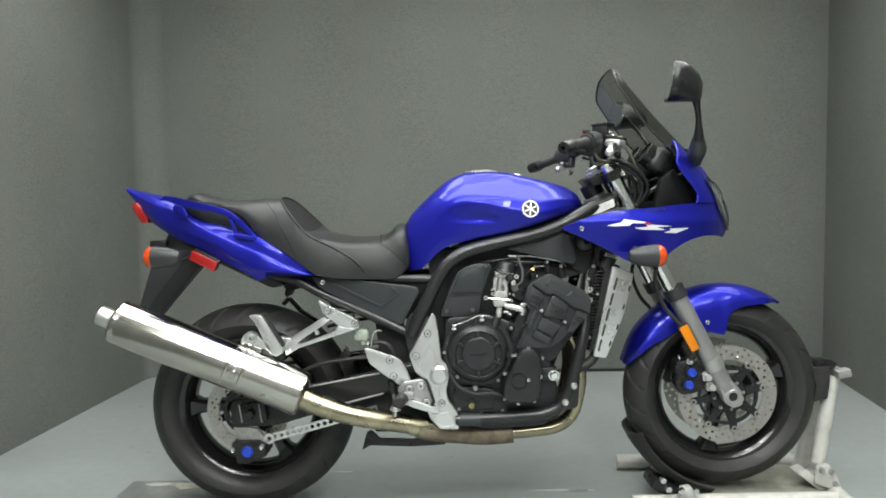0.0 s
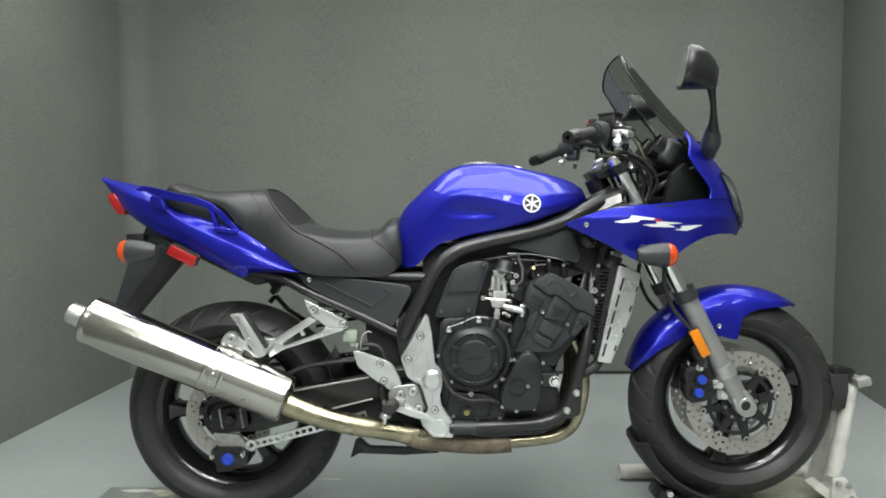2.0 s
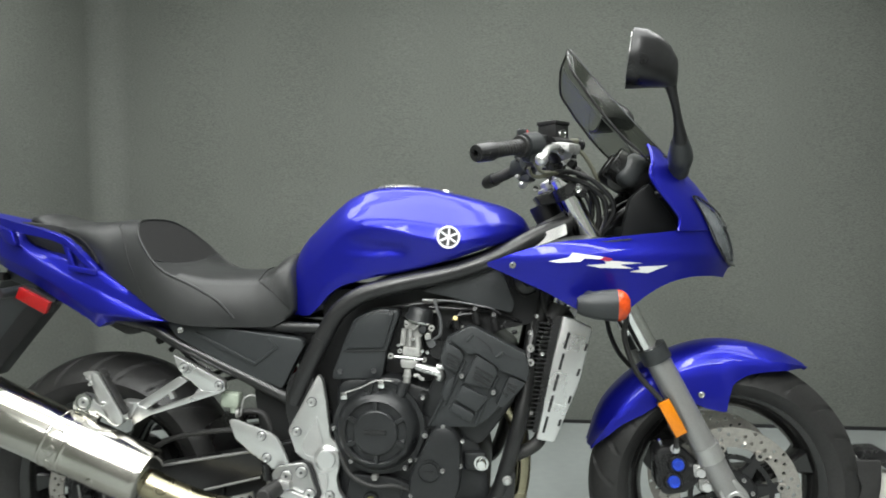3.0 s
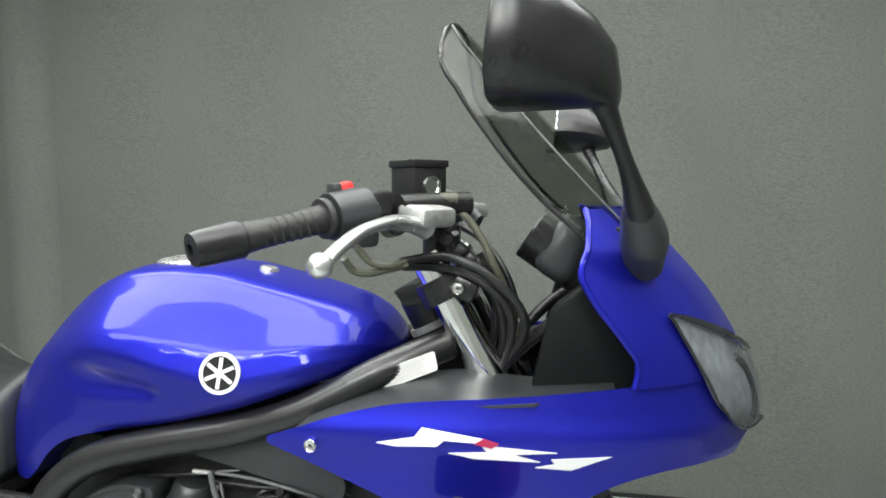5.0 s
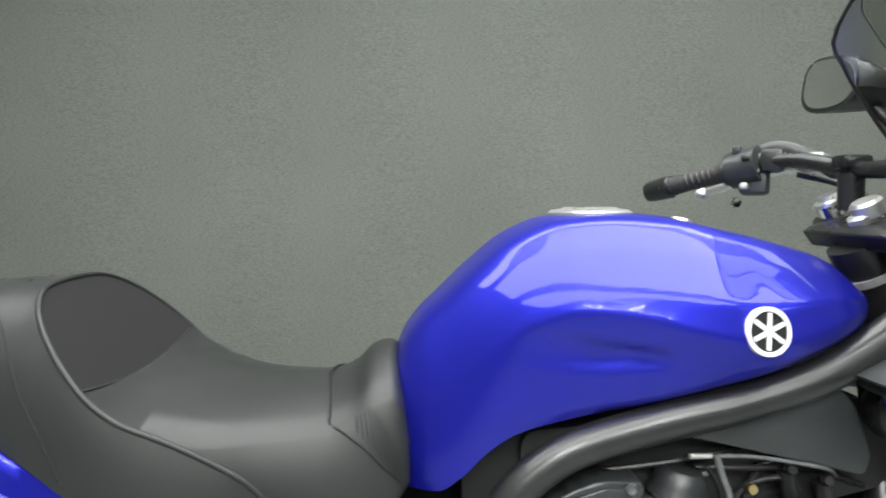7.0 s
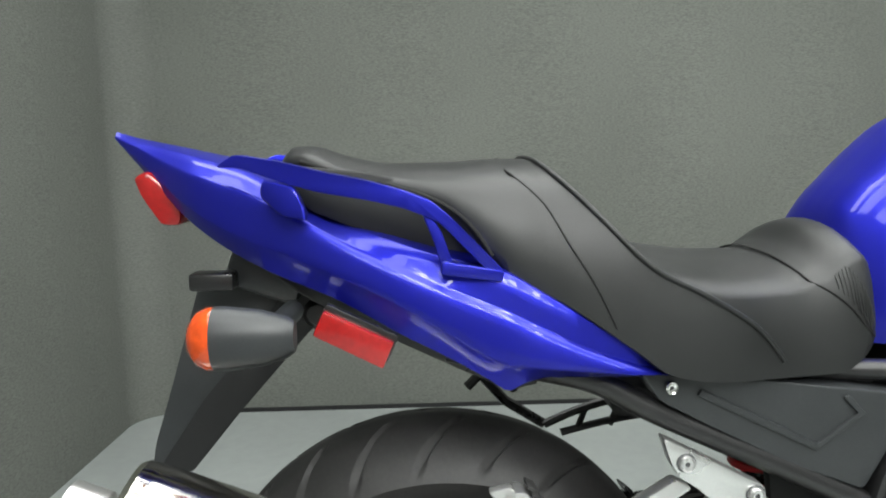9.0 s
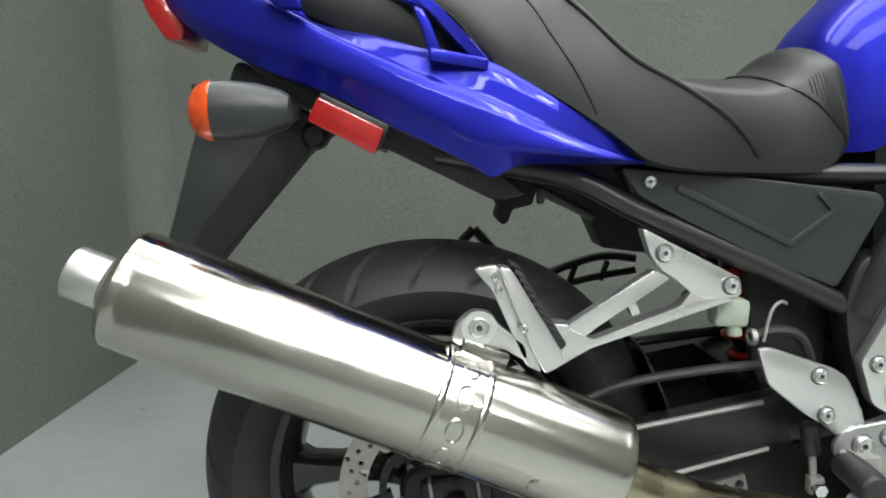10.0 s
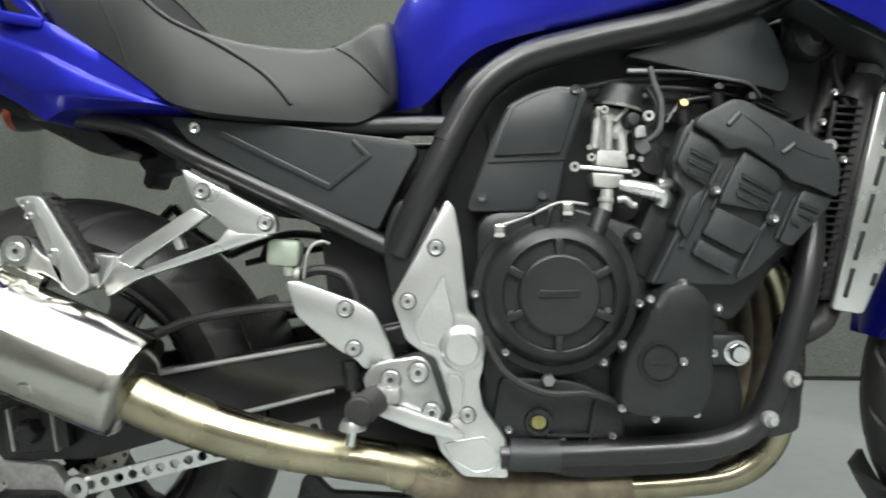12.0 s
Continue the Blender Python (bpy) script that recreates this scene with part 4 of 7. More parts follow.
part("end_block", slab([(0.098, 0.54), (0.128, 0.553), (0.165, 0.549), (0.14, 0.508), (0.112, 0.505)], -0.172, -0.145, 0.006, 0.004), ALLOY, hang)
for bx, bz in ((0.268, 0.627), (0.346, 0.588)):
    bolt(hang, bx, -0.166, bz, BOLT_PLATE)
peg = part("passenger_footpeg", slab([(0.077, 0.622), (0.091, 0.62), (0.146, 0.528), (0.147, 0.513), (0.128, 0.503), (0.119, 0.52)], -0.204, -0.18, 0.005, 0.005), ALLOY, bike, "folded alloy passenger footpeg")
part("peg_plate", slab([(0.052, 0.619), (0.077, 0.623), (0.12, 0.52), (0.126, 0.502), (0.108, 0.512), (0.072, 0.596)], -0.196, -0.186, 0.005, 0.003), ALLOY, peg)
part("peg_rubber", slab([(0.094, 0.62), (0.102, 0.617), (0.152, 0.535), (0.146, 0.528)], -0.2, -0.184, 0.003, 0.003), RUBBER, peg)
for k in range(10):
    part("rib", box((0.012, 0.022, 0.0032), (0.096 + 0.0049 * k, -0.19, 0.622 - 0.0087 * k), 0.0008, (0, 30, 0)), RUBBER, peg)
for bx, bz in ((0.074, 0.612), (0.078, 0.598), (0.104, 0.555)):
    bolt(peg, bx, -0.204, bz, BOLT_SMALL)
mb = part("silencer_bracket", slab([(0.026, 0.54), (0.034, 0.562), (0.05, 0.575), (0.07, 0.572), (0.08, 0.556), (0.11, 0.535), (0.112, 0.514), (0.08, 0.532), (0.07, 0.522)], -0.196, -0.182, 0.008, 0.003), ALLOY, bike, "alloy silencer mounting bracket")
bolt(mb, 0.057, -0.196, 0.556, BOLT_BIG)
part("bush", lathe([(0.0115, 0), (0.019, 0), (0.019, 0.005), (0.0115, 0.005)], (0.057, -0.196, 0.556), (0, -1, 0), 24, closed=True), CHROME, mb)
part("mount_lug", box((0.055, 0.02, 0.022), (0.062, -0.195, 0.525), 0.005, (0, 22, 0)), STEEL, mb)
hang_far = part("footrest_hanger", tube([(0.345, 0.165, 0.567), (0.29, 0.165, 0.572), (0.23, 0.165, 0.556), (0.183, 0.165, 0.536)], 0.007, 8), BLACK, bike, "black passenger footrest hanger")
part("lower_arm", tube([(0.345, 0.165, 0.548), (0.28, 0.165, 0.538), (0.21, 0.165, 0.522)], 0.006, 8), BLACK, hang_far)
for hx in (0.25, 0.3):
    part("web", tube([(hx, 0.165, 0.564), (hx - 0.012, 0.165, 0.532)], 0.005, 8), BLACK, hang_far)
for ha, hb in (((0.183, 0.168, 0.536), (0.122, 0.168, 0.576)), ((0.122, 0.168, 0.576), (0.084, 0.168, 0.62)), ((0.084, 0.168, 0.62), (0.064, 0.168, 0.6))):
    part("stay", tube([ha, hb], 0.008, 8), BLACK, hang_far)

# rider's bracket, heel guard, footpeg, brake pedal
plate = part("footrest_plate", slab([(0.566, 0.616), (0.576, 0.605), (0.583, 0.56), (0.592, 0.48), (0.604, 0.47), (0.61, 0.455), (0.612, 0.435), (0.608, 0.412), (0.604, 0.393), (0.609, 0.365), (0.637, 0.325), (0.639, 0.278), (0.584, 0.28), (0.557, 0.31), (0.548, 0.337), (0.566, 0.346), (0.558, 0.405), (0.538, 0.428), (0.516, 0.445), (0.499, 0.495)], -0.172, -0.154, 0.006, 0.004), ALLOY, bike, "cast silver rider footrest plate")
part("boss", lathe([(0, 0.008), (0.019, 0.008), (0.021, 0.004), (0.024, 0.003), (0.028, 0.0), (0.028, -0.006), (0, -0.006)], (0.584, -0.173, 0.436), (0, -1, 0), 32), ALLOY, plate)
for w in ([(0.563, 0.528), (0.528, 0.465), (0.534, 0.443), (0.556, 0.436), (0.576, 0.467)], [(0.566, 0.407), (0.584, 0.404), (0.586, 0.379), (0.581, 0.353), (0.567, 0.349)], [(0.56, 0.32), (0.611, 0.329), (0.63, 0.303), (0.62, 0.289), (0.598, 0.285), (0.571, 0.3)]):
    part("raised_edge", tube([(p.x, -0.172, p.y) for p in rounded(w, 0.006)] + [(w[0][0] * 0.8 + w[-1][0] * 0.2, -0.172, w[0][1] * 0.8 + w[-1][1] * 0.2)], 0.0015, 6, steps=1), ALLOY, plate)
for bx, bz in ((0.553, 0.557), (0.519, 0.493), (0.59, 0.356)):
    bolt(plate, bx, -0.172, bz, BOLT_PLATE)
# Thin darker slabs stand for the shade in the plate's recesses.
for face in ([(0.561, 0.525), (0.574, 0.467), (0.557, 0.439), (0.535, 0.444), (0.529, 0.464)], [(0.567, 0.404), (0.582, 0.401), (0.584, 0.378), (0.578, 0.357), (0.569, 0.353)]):
    part("recess_shade", slab(face, -0.1727, -0.172, 0.004, 0), RECESS_ALLOY, plate)
heel = part("heel_guard", slab([(0.372, 0.518), (0.388, 0.519), (0.463, 0.492), (0.479, 0.481), (0.495, 0.449), (0.504, 0.424), (0.484, 0.419), (0.469, 0.411), (0.455, 0.425), (0.43, 0.44), (0.386, 0.476)], -0.182, -0.174, 0.006, 0.003), ALLOY, bike, "brushed alloy heel guard plate")
# Black slab whose rim stands for the shaded gap between the plates.
part("gap_shade", slab([(0.5, 0.424), (0.532, 0.433), (0.551, 0.425), (0.573, 0.36), (0.565, 0.346), (0.542, 0.344), (0.5, 0.37)], -0.1765, -0.1725, 0.005, 0.001), DARK, heel)
part("mount_plate", slab([(0.476, 0.418), (0.491, 0.423), (0.534, 0.429), (0.545, 0.421), (0.564, 0.364), (0.559, 0.354), (0.54, 0.35), (0.506, 0.37), (0.469, 0.386), (0.465, 0.402)], -0.1835, -0.1755, 0.006, 0.003), MOUNT, heel, "darker grey mounting plate")
for bx, bz, bd in ((0.445, 0.485, BOLT_PLATE), (0.455, 0.438, BOLT_PLATE), (0.499, 0.401, BOLT_BIG), (0.532, 0.41, BOLT_BIG), (0.548, 0.362, BOLT_BIG)):
    bolt(heel, bx, -0.1835 if bz < 0.42 else -0.182, bz, bd)
rest = part("rider_footpeg", tube([(0.482, -0.185, 0.378), (0.474, -0.235, 0.38), (0.472, -0.248, 0.38)], 0.0175, 16, steps=3), RUBBER, bike, "rubber covered rider footpeg")
part("peg_mount", box((0.04, 0.03, 0.02), (0.492, -0.188, 0.385), 0.005), CAST, rest)
part("peg_end", lathe([(0, 0.006), (0.014, 0.004), (0.017, 0), (0, 0)], (0.472, -0.248, 0.38), (0, -1, 0), 18), RUBBER, rest)
part("feeler", tube([(0.463, -0.24, 0.362), (0.46, -0.242, 0.34)], 0.0055, 10), CHROME, rest)
part("feeler_head", lathe([(0, 0.012), (0.012, 0.011), (0.015, 0.004), (0.015, 0), (0, 0)], (0.463, -0.24, 0.358), (0, 0, 1), 18), ALLOY, rest)
mc = part("brake_master_cylinder", tube([(0.447, -0.165, 0.42), (0.452, -0.165, 0.385)], 0.011, 14), BLACK, bike, "rear brake master cylinder")
part("push_rod", tube([(0.452, -0.165, 0.385), (0.456, -0.165, 0.352)], 0.0045, 10), CAST, mc)
part("clevis", box((0.018, 0.014, 0.022), (0.458, -0.165, 0.345), 0.003), CAST, mc)
part("clevis_nut", lathe([(0, 0.008), (0.008, 0.008), (0.009, 0), (0, 0)], (0.458, -0.172, 0.343), (0, -1, 0), 6), CHROME, mc)
part("brake_pedal", slab([(0.49, 0.378), (0.57, 0.35), (0.588, 0.338), (0.58, 0.33), (0.53, 0.343), (0.485, 0.36)], -0.196, -0.184, 0.005, 0.003), ALLOY, bike, "alloy rear brake pedal")
bottle = part("brake_fluid_bottle", box((0.042, 0.03, 0.034), (0.36, -0.132, 0.55), 0.007, (0, 4, 0)), RESERVOIR, bike, "cloudy brake fluid bottle")
part("outlet", tube([(0.366, -0.135, 0.54), (0.367, -0.135, 0.522)], 0.009, 10), RESERVOIR, bottle)
part("clip", lathe([(0.006, 0), (0.01, 0), (0.01, 0.006), (0.006, 0.006)], (0.378, -0.15, 0.523), (1, 0, 0), 12, closed=True), CAST, bottle)
part("brake_hose", tube([(0.38, -0.15, 0.523), (0.41, -0.15, 0.53), (0.44, -0.15, 0.52), (0.455, -0.15, 0.48), (0.45, -0.15, 0.44)], 0.0065, 8), RUBBER, bike, "black rubber brake hose")
part("brake_hose", tube([(0.43, -0.14, 0.487), (0.34, -0.14, 0.482), (0.25, -0.135, 0.468), (0.2, -0.13, 0.45), (0.17, -0.13, 0.43)], 0.006, 8), RUBBER, bike, "black rubber brake hose")
part("cable", tube([(0.39, -0.16, 0.52), (0.397, -0.16, 0.555), (0.41, -0.155, 0.565), (0.42, -0.15, 0.562)], 0.002, 6), CAST, bike)

# engine
eng = part("engine", slab([(0.60, 0.60), (0.60, 0.36), (0.64, 0.285), (0.72, 0.265), (0.90, 0.275), (0.935, 0.36), (0.91, 0.47), (0.84, 0.57), (0.72, 0.61)], -0.145, 0.15, 0.03, 0.012), ENGINE, bike, "black four-cylinder engine")
part("cylinder_block", slab([(0.78, 0.53), (0.91, 0.46), (1.0, 0.58), (1.0, 0.64), (0.9, 0.72), (0.84, 0.68)], -0.15, 0.15, 0.02, 0.008), ENGINE, eng)
CX, CZ = 0.696, 0.503
clutch = part("clutch_cover", lathe([(0.0, 0.052), (0.044, 0.052), (0.0465, 0.05), (0.047, 0.041), (0.0635, 0.04), (0.064, 0.047), (0.0655, 0.0485), (0.073, 0.045), (0.081, 0.036), (0.087, 0.022), (0.09, 0.006), (0.0915, 0.0), (0.0, 0.0)], (CX, -0.155, CZ), (0, -1, 0), 72), ENGINE, eng, "round black clutch cover", 30)
for a in (90, 152, 205, 270, 335, 28):
    d = Vector((math.cos(radians(a)), 0, math.sin(radians(a))))
    part("rib", box((0.02, 0.009, 0.0095), (CX + 0.0555 * d.x, -0.2, CZ + 0.0555 * d.z), 0.002, (0, -a, 0)), ENGINE, clutch)
part("name_bar", box((0.046, 0.002, 0.009), (CX, -0.2075, CZ + 0.002), 0.0008), BLACK, clutch)
for a in (202, 342):
    part("cover_screw", lathe([(0, 0.003), (0.003, 0.003), (0.004, 0), (0, 0)], (CX + 0.059 * math.cos(radians(a)), -0.1965, CZ + 0.059 * math.sin(radians(a))), (0, -1, 0), 12), EDGE, clutch)
flange = part("clutch_flange", lathe([(0.086, 0.0), (0.0985, 0.0), (0.1, 0.004), (0.0985, 0.009), (0.086, 0.009)], (CX, -0.16, CZ), (0, -1, 0), 56, closed=True), ENGINE, eng)
for bx, bz in ((0.6, 0.502), (0.636, 0.432), (0.752, 0.42), (0.778, 0.436), (0.794, 0.49), (0.791, 0.57)):
    part("bolt_lug", lathe([(0, 0.012), (0.008, 0.012), (0.0095, 0.008), (0.0095, -0.012), (0, -0.012)], (bx, -0.158, bz), (0, -1, 0), 18), ENGINE, flange)
    bolt(flange, bx, -0.17, bz, BOLT_SMALL)
part("drain_nut", lathe([(0, 0.01), (0.007, 0.01), (0.009, 0.006), (0.009, 0), (0, 0)], (0.687, -0.166, 0.398), (0, -1, 0), 6), CAST, flange)
part("oil_filler", lathe([(0, 0.016), (0.016, 0.016), (0.018, 0.012), (0.018, 0), (0, 0)], (0.685, -0.17, 0.592), (0, -1, 0), 24), ENGINE, eng)
part("filler_grip", box((0.006, 0.01, 0.026), (0.685, -0.19, 0.592), 0.002, (0, 15, 0)), ENGINE, eng)
for bx, bz in ((0.628, 0.577), (0.707, 0.602)):
    part("clip_bolt", box((0.014, 0.012, 0.016), (bx, -0.19, bz), 0.003), CHROME, eng)
# Added dark slab that covers most of the shock spring.
part("spring_cover", slab([(0.395, 0.60), (0.5, 0.56), (0.5, 0.44), (0.44, 0.40), (0.41, 0.47)], -0.1, -0.085, 0.01, 0.002), DARK, bike, "black slab added to hide most of the spring")
part("breather_wire", tube([(0.628, -0.192, 0.583), (0.66, -0.192, 0.593), (0.69, -0.192, 0.607), (0.707, -0.192, 0.61), (0.73, -0.185, 0.607)], 0.0018, 6), CAST, eng)
starter = part("pickup_cover", slab([(0.834, 0.519), (0.853, 0.513), (0.873, 0.49), (0.871, 0.39), (0.858, 0.361), (0.782, 0.361), (0.764, 0.374), (0.765, 0.413), (0.798, 0.478), (0.815, 0.512)], -0.205, -0.14, 0.014, 0.009), ENGINE, eng, "black ignition pickup cover")
part("round_cap", lathe([(0, 0.004), (0.018, 0.004), (0.0185, 0.001), (0.0215, 0.001), (0.022, 0.004), (0.0235, 0.004), (0.0235, 0), (0, 0)], (0.8075, -0.2055, 0.426), (0, -1, 0), 32), ENGINE, starter)
part("slot", box((0.02, 0.002, 0.003), (0.8075, -0.2098, 0.426), 0.0005), BLACK, starter)
for bx, bz in ((0.836, 0.517), (0.876, 0.488), (0.8, 0.498), (0.768, 0.446), (0.768, 0.372), (0.806, 0.36), (0.852, 0.366), (0.871, 0.436)):
    bolt(starter, bx, -0.197, bz, BOLT_SMALL)
bolt(starter, 0.835, -0.205, 0.428, BOLT_SMALL)
part("engine_mount_bolt", lathe([(0, 0.014), (0.009, 0.014), (0.011, 0.01), (0.011, 0.003), (0.0155, 0.003), (0.0155, 0), (0, 0)], (0.913, -0.158, 0.429), (0, -1, 0), 18), CHROME, eng)
part("mount_lug", box((0.05, 0.03, 0.04), (0.9, -0.145, 0.432), 0.008), ENGINE, eng)
part("sight_glass", lathe([(0, 0.001), (0.011, 0.001), (0.0115, 0.006), (0.0165, 0.006), (0.0175, 0), (0, 0)], (0.676, -0.161, 0.345), (0, -1, 0), 28), BLACK, eng)
part("sight_oil", lathe([(0, 0.002), (0.0085, 0.002), (0.0085, 0), (0, 0)], (0.676, -0.1625, 0.345), (0, -1, 0), 24), OIL, eng)
part("lower_flange", slab([(0.63, 0.40), (0.72, 0.395), (0.78, 0.37), (0.78, 0.315), (0.65, 0.31), (0.62, 0.34)], -0.16, -0.14, 0.012, 0.005), ENGINE, eng)
part("sump", slab([(0.66, 0.29), (0.88, 0.29), (0.86, 0.235), (0.7, 0.225)], -0.08, 0.08, 0.015, 0.01), COLLECTOR, eng)

part("clutch_hose", tube([(0.612, -0.17, 0.45), (0.635, -0.185, 0.41), (0.68, -0.19, 0.387), (0.73, -0.185, 0.385), (0.768, -0.175, 0.372)], 0.0045, 8), RUBBER, eng)
part("case_rib", box((0.004, 0.012, 0.07), (0.74, -0.163, 0.345), 0.001, (0, 8, 0)), ENGINE, eng)
part("case_rib", box((0.06, 0.012, 0.004), (0.715, -0.163, 0.33), 0.001), ENGINE, eng)
for bx, bz in ((0.64, 0.335), (0.705, 0.322), (0.765, 0.328), (0.79, 0.31)):
    bolt(eng, bx, -0.16, bz, BOLT_SMALL)

# plastic induction cover with raised ribs, upper block with cables
cover = part("induction_cover", slab([(0.892, 0.722), (0.905, 0.72), (1.005, 0.668), (1.013, 0.645), (1.013, 0.616), (0.998, 0.601), (0.926, 0.529), (0.9, 0.513), (0.842, 0.513), (0.803, 0.513), (0.835, 0.578), (0.83, 0.583), (0.845, 0.617), (0.828, 0.654), (0.843, 0.697), (0.856, 0.704)], -0.184, -0.15, 0.006, 0.005), PLASTIC, eng, "black plastic induction cover with ribs")
part("cap", slab([(0.855, 0.706), (0.892, 0.725), (0.905, 0.723), (1.004, 0.67), (1.012, 0.645), (1.009, 0.612), (0.979, 0.626), (0.957, 0.632), (0.945, 0.645), (0.907, 0.67), (0.889, 0.667), (0.872, 0.682), (0.849, 0.696)], -0.199, -0.18, 0.005, 0.004), PLASTIC, cover)
for pad in ([(0.846, 0.691), (0.87, 0.678), (0.881, 0.663), (0.864, 0.627), (0.842, 0.64), (0.83, 0.655)], [(0.907, 0.666), (0.944, 0.643), (0.949, 0.629), (0.933, 0.596), (0.878, 0.607), (0.899, 0.653)], [(0.876, 0.603), (0.929, 0.577), (0.907, 0.547), (0.86, 0.572)], [(0.973, 0.622), (1.006, 0.61), (0.998, 0.599), (0.961, 0.557), (0.947, 0.562), (0.96, 0.594)],
            [(0.862, 0.623), (0.847, 0.614), (0.834, 0.582), (0.84, 0.567), (0.85, 0.582)], [(0.857, 0.567), (0.902, 0.542), (0.893, 0.524), (0.848, 0.549)]):
    part("raised_panel", slab(pad, -0.194, -0.18, 0.004, 0.003), PLASTIC, cover)
# Dark bars put the shade of the louvre grooves into the colour.
for (xa, za), (xb, zb) in (((0.846, 0.67), (0.872, 0.656)), ((0.843, 0.659), (0.87, 0.645)), ((0.843, 0.647), (0.864, 0.637)), ((0.904, 0.641), (0.939, 0.621)), ((0.901, 0.63), (0.934, 0.612)), ((0.898, 0.62), (0.93, 0.602)), ((0.968, 0.608), (0.989, 0.599)), ((0.967, 0.599), (0.983, 0.59)), ((0.959, 0.589), (0.969, 0.583))):
    part("groove_shade", box((math.hypot(xb - xa, zb - za), 0.003, 0.003), ((xa + xb) / 2, -0.1945, (za + zb) / 2), 0.001, (0, math.degrees(math.atan2(za - zb, xb - xa)), 0)), DARK, cover)
    part("slat_lip", box((math.hypot(xb - xa, zb - za), 0.004, 0.0022), ((xa + xb) / 2, -0.1955, (za + zb) / 2 - 0.0034), 0.0008, (0, math.degrees(math.atan2(za - zb, xb - xa)), 0)), PLASTIC, cover)
for (xa, za), (xb, zb), r in (((0.886, 0.695), (0.899, 0.709), 0.0035), ((0.947, 0.663), (0.96, 0.673), 0.0035), ((0.882, 0.652), (0.838, 0.557), 0.0028), ((0.95, 0.619), (0.903, 0.522), 0.0028), ((0.895, 0.648), (0.872, 0.6), 0.0022), ((0.966, 0.612), (0.946, 0.566), 0.0022), ((0.834, 0.572), (0.806, 0.516), 0.0028)):
    part("column_ridge", tube([(xa, -0.1985 if r > 0.003 else -0.187, za), (xb, -0.1985 if r > 0.003 else -0.187, zb)], r, 8), PLASTIC, cover)
# Thin dark tubes stand for the shade in the cap's creases.
for line in ([(0.905, 0.705), (0.92, 0.694), (0.935, 0.68), (0.937, 0.668)], [(0.96, 0.67), (0.98, 0.661), (0.998, 0.656)]):
    part("cap_crease", tube([(x, -0.199, z) for x, z in line], 0.0009, 6, steps=2), DARK, cover)
for bx, bz in ((0.875, 0.622), (0.94, 0.589)):
    part("bolt_boss", lathe([(0, 0.008), (0.007, 0.008), (0.0085, 0.005), (0.0085, 0), (0, 0)], (bx, -0.184, bz), (0, -1, 0), 18), PLASTIC, cover)
    bolt(cover, bx, -0.192, bz, BOLT_SMALL)
for bx, bz in ((1.017, 0.675), (1.017, 0.645)):
    part("mount_ring", lathe([(0.003, 0.0), (0.0075, 0.0), (0.0075, 0.006), (0.003, 0.006)], (bx, -0.16, bz), (0, -1, 0), 18, closed=True), CAST, cover)
# Added near-black filler; darkens the gap between frame and clutch.
part("pivot_gap_shade", slab([(0.47, 0.69), (0.6, 0.69), (0.6, 0.56), (0.5, 0.53)], -0.04, 0.09, 0.01, 0), DARK, bike, "black filler slab for the shaded gap behind the side panel")
air = part("airbox_cover", slab([(0.735, 0.751), (0.699, 0.754), (0.669, 0.746), (0.641, 0.732), (0.619, 0.683), (0.593, 0.618), (0.591, 0.6), (0.699, 0.6), (0.71, 0.661), (0.739, 0.742)], -0.146, -0.1, 0.008, 0.004), PLASTIC, bike, "black airbox side cover")
part("upper_face", slab([(0.729, 0.744), (0.699, 0.748), (0.672, 0.74), (0.648, 0.728), (0.622, 0.668), (0.705, 0.671)], -0.151, -0.142, 0.005, 0.004), PLASTIC, air)
# Dark bar paints the shade under the cover's step.
part("step_line", box((0.095, 0.003, 0.003), (0.664, -0.1465, 0.6625), 0.001, (0, -2, 0)), DARK, air)
for bx, bz in ((0.609, 0.618), (0.683, 0.62), (0.722, 0.747)):
    bolt(air, bx, -0.147 if bz < 0.7 else -0.151, bz, BOLT_DARK)
carb = part("carburettor", slab([(0.748, 0.73), (0.8, 0.722), (0.798, 0.705), (0.784, 0.69), (0.784, 0.652), (0.75, 0.652), (0.752, 0.69)], -0.142, -0.1, 0.006, 0.005), CARB, bike, "cast alloy carburettor")
part("diaphragm_cap", lathe([(0, 0.03), (0.021, 0.028), (0.026, 0.023), (0.0275, 0.012), (0.031, 0.004), (0.032, 0), (0, 0)], (0.779, -0.125, 0.728), (0.22, 0, 0.97), 32), ENGINE, carb, "black diaphragm cap")
part("cap_rim", lathe([(0.028, -0.003), (0.0335, -0.003), (0.0335, 0.0005), (0.028, 0.0005)], (0.779, -0.125, 0.728), (0.22, 0, 0.97), 32, closed=True), CHROME, carb)
for (xa, za), (xb, zb), r in (((0.75, 0.712), (0.746, 0.676), 0.006), ((0.763, 0.71), (0.762, 0.674), 0.0055), ((0.777, 0.694), (0.779, 0.67), 0.007), ((0.771, 0.709), (0.785, 0.725), 0.003)):
    part("casting_rib", tube([(xa, -0.146, za), (xb, -0.147, zb)], r, 10, steps=1), CARB, carb)
part("vacuum_chamber", lathe([(0, 0.009), (0.007, 0.008), (0.0105, 0.003), (0.011, -0.01), (0, -0.01)], (0.79, -0.148, 0.71), (0.1, -1, 0.1), 20), ENGINE, carb)
part("body_block", slab([(0.748, 0.674), (0.782, 0.672), (0.785, 0.652), (0.746, 0.655)], -0.154, -0.12, 0.003, 0.003), CARB, carb)
part("float_bowl", slab([(0.741, 0.647), (0.781, 0.644), (0.778, 0.63), (0.765, 0.627), (0.744, 0.629)], -0.155, -0.12, 0.004, 0.003), CARB, carb)
